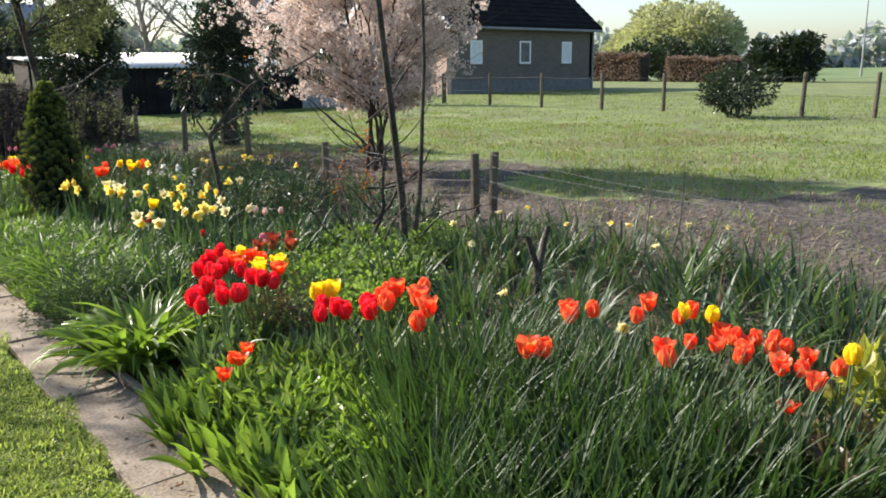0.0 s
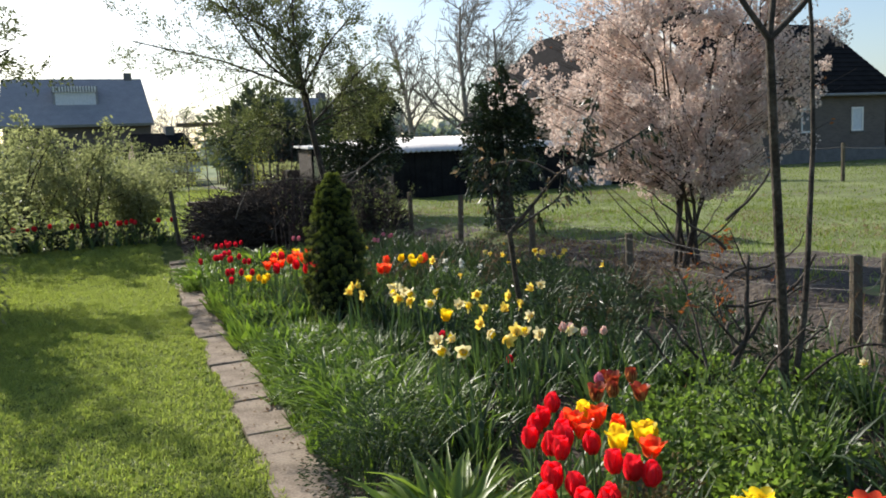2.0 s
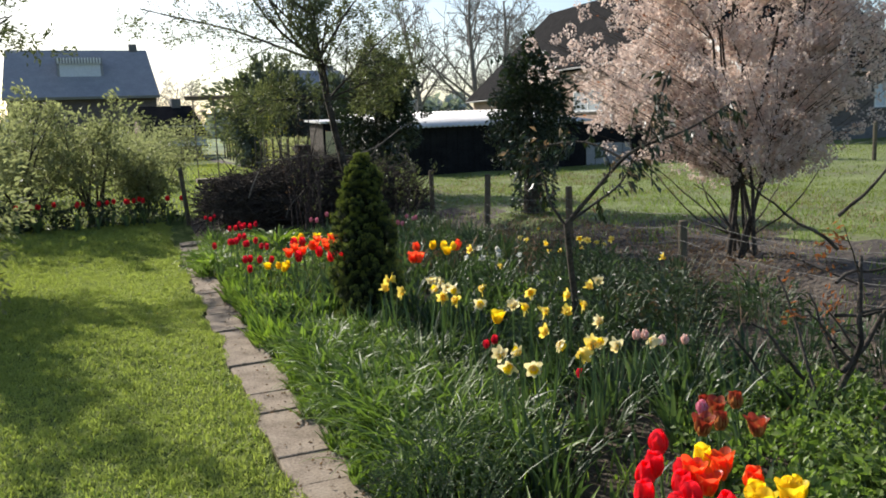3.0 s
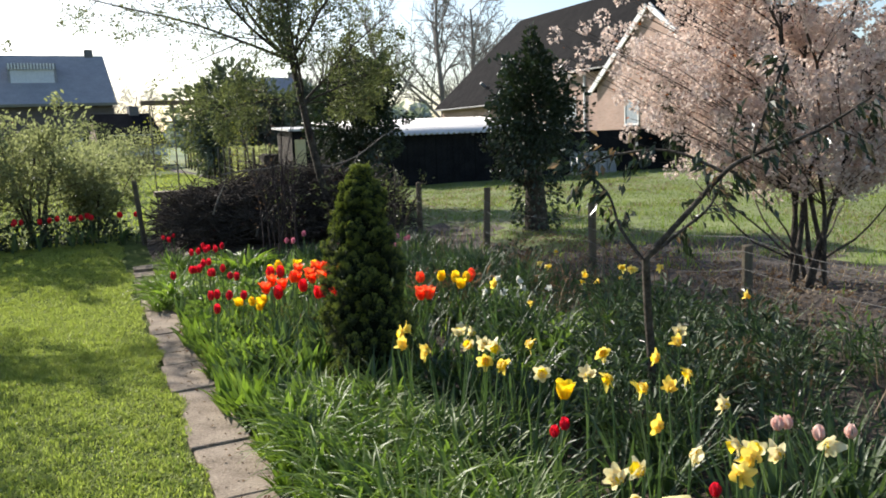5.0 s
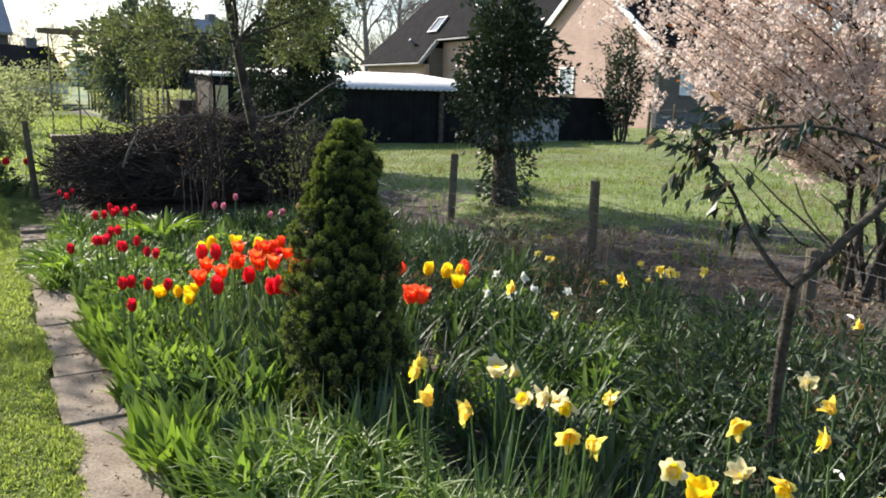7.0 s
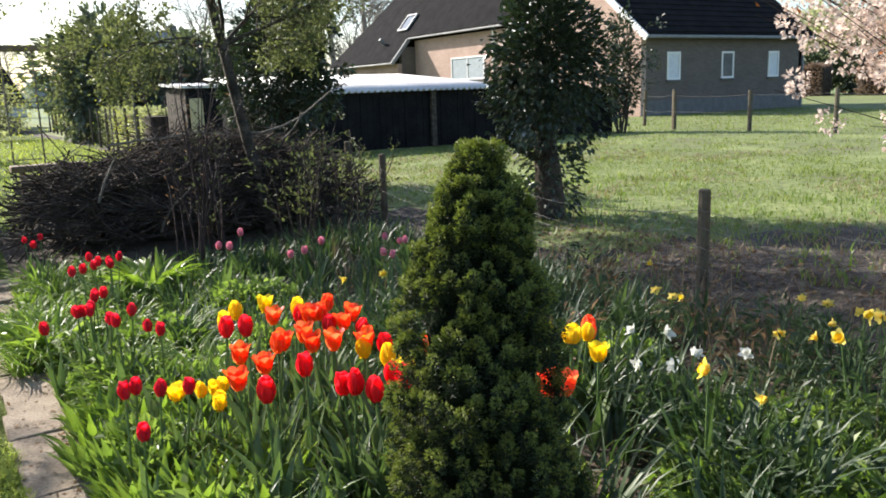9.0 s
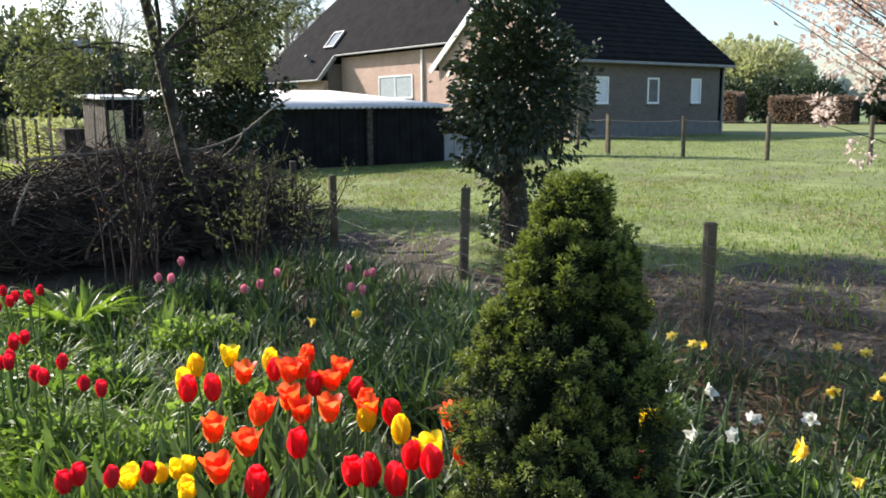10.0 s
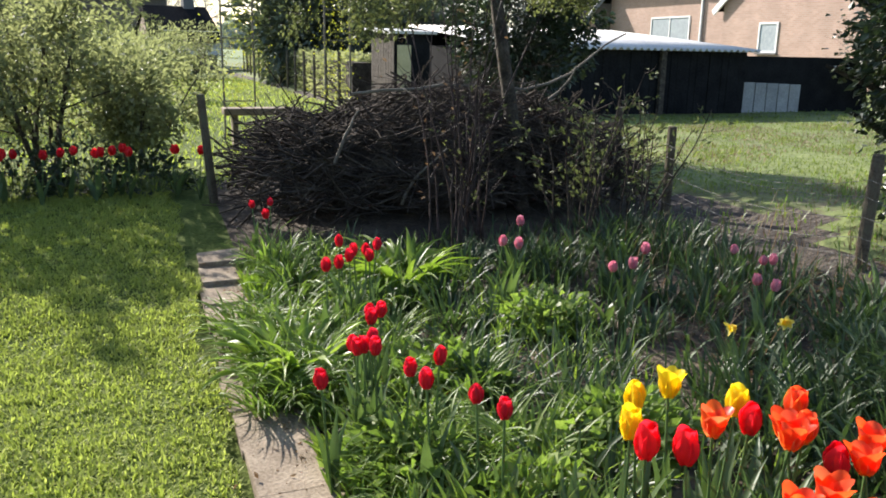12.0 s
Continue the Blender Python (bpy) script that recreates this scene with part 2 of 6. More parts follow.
M["peony_leaf"] = leafy("peony_leaf", (0.09, 0.055, 0.035), (0.13, 0.10, 0.05), (0.20, 0.17, 0.08), 0.25, 0.35)
M["dry_stem"] = leafy("dry_stem", (0.14, 0.10, 0.06), (0.24, 0.18, 0.11), (0.38, 0.31, 0.20), 0.25, 0.7, tint=(1.2, 1.0, 0.8))
M["yellow_leaf"] = leafy("yellow_leaf", (0.25, 0.24, 0.04), (0.36, 0.34, 0.07), (0.48, 0.44, 0.12), 0.45, 0.45)
M["blossom"] = leafy("blossom", (0.56, 0.44, 0.38), (0.72, 0.62, 0.56), (0.86, 0.805, 0.76), 0.5, 0.7, tint=(1.03, 0.97, 0.92))
M["russet_leaf"] = leafy("russet_leaf", (0.16, 0.06, 0.02), (0.27, 0.11, 0.035), (0.40, 0.19, 0.06), 0.45, 0.5, tint=(1.4, 1.0, 0.6))
# greyed leaf colour paints the haze before the horizon trees
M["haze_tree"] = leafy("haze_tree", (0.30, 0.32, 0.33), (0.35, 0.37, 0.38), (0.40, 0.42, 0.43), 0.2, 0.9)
# young willow leaf, paled further with painted haze
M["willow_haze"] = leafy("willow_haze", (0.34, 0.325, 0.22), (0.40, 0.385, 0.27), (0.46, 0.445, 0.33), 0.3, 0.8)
M["beech_hedge"] = leafy("beech_hedge", (0.17, 0.125, 0.095), (0.23, 0.17, 0.13), (0.31, 0.24, 0.185), 0.3, 0.8, tint=(1.1, 1.0, 0.9))
M["stem_green"] = solid("stem_green", (0.06, 0.11, 0.03), (0.11, 0.18, 0.05), 12, 0.5, 0.1, 60)
PET = {}
PET["crimson"] = leafy("petal_crimson", (0.62, 0.014, 0.034), (0.76, 0.026, 0.05), (0.86, 0.05, 0.07), 0.62, 0.35, tint=(1.25, 0.9, 0.9))
PET["dark_red"] = leafy("petal_dark_red", (0.50, 0.014, 0.045), (0.62, 0.022, 0.06), (0.74, 0.045, 0.09), 0.6, 0.35, tint=(1.3, 0.9, 0.9))
PET["orange"] = leafy("petal_orange", (0.80, 0.045, 0.02), (0.86, 0.095, 0.025), (0.93, 0.24, 0.03), 0.65, 0.35, tint=(1.15, 1.05, 0.9), rim=(0.95, 0.42, 0.05), reach=0.04)
PET["flame"] = leafy("petal_flame", (0.75, 0.05, 0.03), (0.85, 0.10, 0.045), (0.94, 0.27, 0.10), 0.65, 0.35, tint=(1.15, 1.1, 0.9), rim=(0.95, 0.42, 0.16), reach=0.036)
PET["yellow"] = leafy("petal_yellow", (0.86, 0.62, 0.015), (0.90, 0.72, 0.025), (0.93, 0.80, 0.06), 0.6, 0.35, tint=(1.1, 1.05, 0.8))
PET["soft_yellow"] = leafy("petal_soft_yellow", (0.86, 0.66, 0.07), (0.90, 0.75, 0.15), (0.93, 0.84, 0.32), 0.55, 0.4, tint=(1.08, 1.04, 0.85))
PET["maroon"] = leafy("petal_maroon", (0.16, 0.02, 0.018), (0.26, 0.045, 0.025), (0.36, 0.08, 0.03), 0.4, 0.4, tint=(1.4, 0.9, 0.8), rim=(0.62, 0.36, 0.12), reach=0.028)
PET["pink"] = leafy("petal_pink", (0.58, 0.16, 0.25), (0.70, 0.27, 0.36), (0.82, 0.45, 0.50), 0.5, 0.4, tint=(1.1, 0.95, 1.0))
PET["pale_pink"] = leafy("petal_pale_pink", (0.75, 0.50, 0.47), (0.82, 0.62, 0.56), (0.88, 0.72, 0.62), 0.5, 0.4, tint=(1.1, 1.0, 0.95))
PET["pale"] = leafy("petal_pale", (0.82, 0.72, 0.34), (0.86, 0.78, 0.46), (0.88, 0.84, 0.62), 0.5, 0.45, tint=(1.05, 1.03, 0.9))
PET["white"] = leafy("petal_white", (0.76, 0.76, 0.68), (0.84, 0.84, 0.78), (0.88, 0.88, 0.84), 0.45, 0.45, tint=(1.0, 1.0, 0.95))

# ---- mesh helpers ----


def fast_mesh(name, V, F, material, smooth=False):
    """A mesh from arrays of corners and of three- or four-cornered faces."""
    V, F = np.asarray(V, np.float32).reshape(-1, 3), np.asarray(F, np.int32)
    k = F.shape[1]
    me = bpy.data.meshes.new(name)
    me.vertices.add(len(V))
    me.vertices.foreach_set("co", V.ravel())
    me.loops.add(F.size)
    me.loops.foreach_set("vertex_index", F.ravel())
    me.polygons.add(len(F))
    me.polygons.foreach_set("loop_start", np.arange(len(F), dtype=np.int32) * k)
    me.polygons.foreach_set("use_smooth", np.full(len(F), smooth))
    me.materials.append(material)
    me.update(calc_edges=True)
    return me


def part(name, me, parent, label=""):
    """Links a mesh (or a bmesh with its material) as one part of its thing."""
    ob = new(name, me)
    ob.parent = parent
    return tagged(ob, label)


def bpart(name, bm, material, parent=None, label="", smooth=False):
    me = bpy.data.meshes.new(name)
    for f in bm.faces:
        f.smooth = smooth
    bm.to_mesh(me)
    bm.free()
    me.materials.append(material)
    ob = new(name, me)
    ob.parent = parent
    return tagged(ob, label)


def thing(name, at, label, category, group="", kind="", rz=0.0):
    ob = new(name)
    ob.empty_display_size = 0.1
    ob.matrix_world = pose(*at, 0, 0, rz)
    return tagged(ob, label, category, group, kind)


def add_box(bm, lo, hi, bevel=0.0):
    c = [(a + b) / 2 for a, b in zip(lo, hi)]
    s = [b - a for a, b in zip(lo, hi)]
    r = bmesh.ops.create_cube(bm, size=1.0, matrix=Matrix.Translation(c) @ Matrix.Diagonal((*s, 1)))
    if bevel:
        es = list({e for v in r["verts"] for e in v.link_edges})
        bmesh.ops.bevel(bm, geom=es, offset=bevel, segments=1, affect='EDGES')


def box_bm(lo, hi, bevel=0.0):
    bm = bmesh.new()
    add_box(bm, lo, hi, bevel)
    return bm


def ease(a, b, x):
    t = np.clip((np.asarray(x, float) - a) / (b - a), 0, 1)
    return t * t * (3 - 2 * t)


def ground_z(x, y):
    """The lie of the land: the bed climbs from the path to the fence, the lawn climbs at its far end."""
    side = 0.17 * ease(1.15, 4.5, x) + 0.13 * ease(4.5, 5.4, x)
    end = 0.22 * ease(11.5, 15.0, y)
    return np.maximum(side, end)


def patchy(x, y_, scale, seed=0):
    """Smooth random patches between 0 and 1."""
    q = np.random.default_rng(seed).uniform(0, 1, (64, 64))
    u, v = np.asarray(x) / scale + 100.0, np.asarray(y_) / scale + 100.0
    i, j = np.floor(u).astype(int), np.floor(v).astype(int)
    f, g = ease(0, 1, u - i), ease(0, 1, v - j)
    a, b = q[i % 64, j % 64], q[(i + 1) % 64, j % 64]
    c, d = q[i % 64, (j + 1) % 64], q[(i + 1) % 64, (j + 1) % 64]
    return (a * (1 - f) + b * f) * (1 - g) + (c * (1 - f) + d * f) * g


def straps(root, head, length, width, lean, bend, segs=4, cols=2, cup=0.0, power=1.3, taper=3.0, base=0.55):
    """Blades that start at root and bow towards head. All arguments but the last are arrays of one length."""
    n = len(root)
    s = np.linspace(0, 1, segs + 1)
    th = lean[:, None] + bend[:, None] * s[None, :] ** power
    ds = (length / segs)[:, None]
    hz = np.concatenate([np.zeros((n, 1)), np.cumsum(np.sin(th[:, :-1]) * ds, 1)], 1)
    vt = np.concatenate([np.zeros((n, 1)), np.cumsum(np.cos(th[:, :-1]) * ds, 1)], 1)
    c, si = np.cos(head)[:, None], np.sin(head)[:, None]
    P = np.stack([root[:, 0, None] + c * hz, root[:, 1, None] + si * hz, root[:, 2, None] + vt], -1)
    prof = (base + (1 - base) * np.sin(np.pi * np.clip(s * 1.1, 0, 1) ** 0.8)) * (1 - s ** taper)
    prof[-1] = 0.04
    w = width[:, None] * prof[None, :]
    side = np.stack([-np.sin(head), np.cos(head), np.zeros(n)], -1)
    tw = rng.uniform(-0.5, 0.5, n)
    side[:, 2] = tw
    side /= np.linalg.norm(side, axis=1)[:, None]
    offs = np.linspace(-0.5, 0.5, cols)
    V = P[:, :, None, :] + side[:, None, None, :] * (w[:, :, None] * offs)[..., None]
    if cols == 3:
        V[:, :, 1, 2] -= cup * w
    idx = np.arange(n * (segs + 1) * cols).reshape(n, segs + 1, cols)
    F = np.stack([idx[:, :-1, :-1], idx[:, :-1, 1:], idx[:, 1:, 1:], idx[:, 1:, :-1]], -1).reshape(-1, 4)
    return V.reshape(-1, 3), F


def leaves(pos, direction, size, aspect=0.5, droop=0.3):
    """Small folded leaves, two triangles each side of the rib joined into a pointed blade."""
    n = len(pos)
    d = direction + rng.normal(0, 0.35, (n, 3))
    d /= np.linalg.norm(d, axis=1)[:, None] + 1e-9
    up = rng.normal(0, 1, (n, 3)) + np.array([0, 0, 1.2])
    sd = np.cross(d, up)
    sd /= np.linalg.norm(sd, axis=1)[:, None] + 1e-9
    nr = np.cross(sd, d)
    L = size[:, None]
    a = pos
    b = pos + d * L * 0.45 + sd * L * aspect * 0.5 + nr * L * 0.1
    c = pos + d * L - nr * L * droop * 0.4
    e = pos + d * L * 0.45 - sd * L * aspect * 0.5 + nr * L * 0.1
    V = np.stack([a, b, c, e], 1).reshape(-1, 3)
    i = np.arange(n)[:, None] * 4
    F = np.concatenate([i + np.array([[0, 1, 2]]), i + np.array([[0, 2, 3]])], 0)
    return V, F


def tubes(lines, sides=5):
    """Round limbs along lists of (point, radius)."""
    Vs, Fs, k = [], [], 0
    ang = np.linspace(0, 2 * np.pi, sides, endpoint=False)
    for pts in lines:
        P = np.array([p for p, r in pts], float)
        R = np.array([r for p, r in pts], float)
        T = np.gradient(P, axis=0)
        T /= np.linalg.norm(T, axis=1)[:, None] + 1e-9
        ref = np.array([0.0, 0.0, 1.0]) if abs(T[0, 2]) < 0.8 else np.array([1.0, 0.0, 0.0])
        A = np.cross(T, ref)
        A /= np.linalg.norm(A, axis=1)[:, None] + 1e-9
        B = np.cross(T, A)
        ring = P[:, None, :] + R[:, None, None] * (np.cos(ang)[None, :, None] * A[:, None, :] + np.sin(ang)[None, :, None] * B[:, None, :])
        m = len(P)
        idx = k + np.arange(m * sides).reshape(m, sides)
        Vs.append(ring.reshape(-1, 3))
        nx = np.roll(idx, -1, axis=1)
        Fs.append(np.stack([idx[:-1], nx[:-1], nx[1:], idx[1:]], -1).reshape(-1, 4))
        k += m * sides
    return np.concatenate(Vs), np.concatenate(Fs)


def limb(start, direction, length, r0, r1, bends=5, wander=0.12, rise=0.0, seed_rng=None):
    q = seed_rng or rng
    p, d = np.array(start, float), np.array(direction, float)
    d /= np.linalg.norm(d)
    out = [(p.copy(), r0)]
    for i in range(1, bends + 1):
        d = d + q.normal(0, wander, 3) + np.array([0, 0, rise])
        d /= np.linalg.norm(d)
        p = p + d * length / bends
        out.append((p.copy(), r0 + (r1 - r0) * i / bends))
    return out


def branching(lines, trunk, levels, counts, ratio, spread, rise, r_scale=0.55, start=0.35, wander=0.14, thin=0.002):
    """Grows side limbs from a trunk, level by level. Returns the twigs of the last level."""
    lines.append(trunk)
    parents = [trunk]
    for lv in range(levels):
        kids = []
        for par in parents:
            plen = sum(np.linalg.norm(par[i + 1][0] - par[i][0]) for i in range(len(par) - 1))
            for j in range(counts[lv]):
                f = start + (1 - start) * (j + rng.uniform(0.1, 0.9)) / counts[lv]
                k = min(int(f * (len(par) - 1)), len(par) - 2)
                w = f * (len(par) - 1) - k
                p = par[k][0] * (1 - w) + par[k + 1][0] * w
                r = (par[k][1] * (1 - w) + par[k + 1][1] * w) * r_scale
                d = par[k + 1][0] - par[k][0]
                d = d / np.linalg.norm(d)
                o = rng.normal(0, 1, 3)
                o -= d * o.dot(d)
                o /= np.linalg.norm(o)
                dd = d * (1 - spread) + o * spread
                ln = plen * ratio * rng.uniform(0.7, 1.2) * (1.15 - 0.5 * f)
                kids.append(limb(p, dd, ln, max(r, thin), max(r * 0.3, thin * 0.6), 4, wander, rise))
        lines.extend(kids)
        parents = kids
    return parents


def along(lines, n, jitter=0.03):
    """n places on the given limbs, with the limb's direction there."""
    pick = rng.integers(0, len(lines), n)
    f = rng.uniform(0.1, 1.0, n)
    P, D = np.zeros((n, 3)), np.zeros((n, 3))
    for i, (a, t) in enumerate(zip(pick, f)):
        ln = lines[a]
        k = min(int(t * (len(ln) - 1)), len(ln) - 2)
        w = t * (len(ln) - 1) - k
        P[i] = ln[k][0] * (1 - w) + ln[k + 1][0] * w
        D[i] = ln[k + 1][0] - ln[k][0]
    D /= np.linalg.norm(D, axis=1)[:, None] + 1e-9
    return P + rng.normal(0, jitter, (n, 3)), D


def blob(n, rx, ry, rz, lump=0.18, shell=0.55):
    """Places in a lumpy rounded crown, thicker towards its outside, and the outward directions."""
    d = rng.normal(0, 1, (n, 3))
    d /= np.linalg.norm(d, axis=1)[:, None]
    k = rng.uniform(0, 2 * np.pi, 9)
    bump = sum(np.sin(d @ rng.normal(0, 3.2, 3) + k[i]) for i in range(6)) / 6
    r = (1 - (1 - shell) * rng.uniform(0, 1, n) ** 1.6) * (1 + lump * 1.8 * bump)
    return d * r[:, None] * np.array([rx, ry, rz]), d

# ---- ground ----


def build_ground():
    xs = np.unique(np.concatenate([np.array([-900, -400, -150, -60, -30, -15, -8]), np.arange(-5, 9.01, 0.25), np.arange(10, 30, 2), np.array([40, 60, 100, 200, 450, 900]), [0.77, 1.09]]))
    ys = np.unique(np.concatenate([np.array([-600, -200, -60, -25, -10, -5]), np.arange(-3, 18.01, 0.25), np.arange(19, 40, 2), np.array([50, 70, 100, 160, 300, 600, 1200])]))
    X, Y = np.meshgrid(xs, ys, indexing='ij')
    wob = 0.012 * np.sin(X * 3.1 + np.cos(Y * 2.3)) * np.cos(Y * 2.7) * (X > 1.1) * (X < 40)
    Z = ground_z(X, Y) + wob
    Z -= 0.03 * ((X > 0.76) & (X < 1.1) & (Y < 13.2))
    idx = np.arange(X.size).reshape(X.shape)
    F = np.stack([idx[:-1, :-1], idx[1:, :-1], idx[1:, 1:], idx[:-1, 1:]], -1).reshape(-1, 4)
    me = fast_mesh("ground", np.stack([X, Y, Z], -1), F, M["lawn_soil"], True)
    for k in ("soil", "soil_and_shade", "pasture", "far_land"):
        me.materials.append(M[k])
    cx, cy = ((X[:-1, :-1] + X[1:, 1:]) / 2).ravel(), ((Y[:-1, :-1] + Y[1:, 1:]) / 2).ravel()
    edge = 0.25 * np.sin(cy * 2.1) + 0.15 * np.sin(cy * 5.3 + cx)
    mi = np.where(cx < 1.09, 0, 1)
    mi = np.where((cx > 4.5) & (cx < 8 + edge), 3, mi)
    # bare strip by the fence, widened to stand for tree shade as well
    mi = np.where((cx > 4.3) & (cx < 5.45 - 0.5 * ease(9.6, 10.4, cy) + 0.9 * edge + 2.6 * ease(-3.9, -2.9, -cy) + 1.1 * ease(5.4, 6.4, cy) * (1 - ease(9.4, 10.4, cy))), 2, mi)
    mi = np.where(cx >= 8 + edge, 3, mi)
    mi = np.where((cx > 1.09) & (cx < 4.6) & (cy > 15.5), 0, mi)
    mi = np.where((np.abs(cx) > 60) | (cy > 70) | (cy < -30), 4, mi)
    me.polygons.foreach_set("material_index", mi.astype(np.int32))
    ob = new("ground", me)
    tagged(ob, "grassy ground with bare soil in the flower bed", "ground", kind="structure")


build_ground()


def house_window(parent, at, w, h, axis, double=False, sky_pane=True, blind="sky_pane"):
    """A framed window in a wall; axis is the way the wall runs; 'at' is the lower left corner on the wall's face."""
    win = new("window")
    win.parent = parent
    x, y, z = at

    def put(a, b, depth0, depth1):
        if axis == 'x':
            return box_bm((x + a[0], y - depth1, z + a[1]), (x + b[0], y - depth0, z + b[1]))
        return box_bm((x - depth1, y + a[0], z + a[1]), (x - depth0, y + b[0], z + b[1]))
    f = 0.07
    for a, b in (((0, 0), (w, f)), ((0, h - f), (w, h)), ((0, f), (f, h - f)), ((w - f, f), (w, h - f))):
        bpart("window_frame", put(a, b, -0.05, 0.03), M["white_paint"], win)
    if double:
        bpart("window_frame", put((w / 2 - 0.03, f), (w / 2 + 0.03, h - f), -0.05, 0.025), M["white_paint"], win)
    bpart("pane", put((f, f), (w - f, h - f), -0.03, -0.01), M["glass"], win)
    # a sheet before the glass carries the sky reflection as colour
    if sky_pane:
        bpart("blind", put((f, f), (w - f, h - f), -0.008, -0.002), M[blind], win, "sheet over the pane, coloured as reflected sky")
    bpart("window_sill", put((-0.05, -0.06), (w + 0.05, 0), -0.02, 0.08), M["plinth"], win)
    return win


def prism(pts, a, b, axis):
    """A solid of a flat outline drawn out from a to b along x or y."""
    bm = bmesh.new()
    mk = (lambda p, t: (t, p[0], p[1])) if axis == 'x' else (lambda p, t: (p[0], t, p[1]))
    v0 = [bm.verts.new(mk(p, a)) for p in pts]
    v1 = [bm.verts.new(mk(p, b)) for p in pts]
    bm.faces.new(v0)
    bm.faces.new(v1[::-1])
    for i in range(len(pts)):
        j = (i + 1) % len(pts)
        bm.faces.new((v0[j], v0[i], v1[i], v1[j]))
    bmesh.ops.recalc_face_normals(bm, faces=bm.faces)
    return bm


def slab(p0, p1, p2, p3, thick, rows=0):
    """A roof slope through four corners, eave first, with a thickness."""
    bm = bmesh.new()
    c = [Vector(p) for p in (p0, p1, p2, p3)]
    n = (c[1] - c[0]).cross(c[3] - c[0]).normalized()
    if n.z < 0:
        n = -n
    top = [bm.verts.new(p + n * thick) for p in c]
    bot = [bm.verts.new(p) for p in c]
    bm.faces.new(top)
    bm.faces.new(bot[::-1])
    for i in range(4):
        j = (i + 1) % 4
        bm.faces.new((bot[i], bot[j], top[j], top[i]))
    bmesh.ops.recalc_face_normals(bm, faces=bm.faces)
    return bm


def tile_courses(p0, p1, p2, p3, name, parent, material, step=0.34, lift=0.03):
    """Overlapping tile courses on a slope: p0-p1 is the eave, p3-p2 the ridge."""
    a, b, c, d = (np.array(p, float) for p in (p0, p1, p2, p3))
    n = np.cross(b - a, d - a)
    n /= np.linalg.norm(n)
    if n[2] < 0:
        n = -n
    k = max(2, int(np.linalg.norm(d - a) / step))
    V, F = [], []
    for i in range(k):
        f0, f1 = i / k, (i + 1) / k + 0.01
        lo0, lo1 = a + (d - a) * f0 + n * (0.02 + lift), b + (c - b) * f0 + n * (0.02 + lift)
        hi0, hi1 = a + (d - a) * f1 + n * 0.02, b + (c - b) * f1 + n * 0.02
        lb0, lb1 = lo0 - n * lift, lo1 - n * lift
        m = len(V)
        V += [lo0, lo1, hi1, hi0, lb0, lb1]
        F += [(m, m + 1, m + 2, m + 3), (m + 4, m + 5, m + 1, m)]
    return part(name, fast_mesh(name, V, F, material), parent)


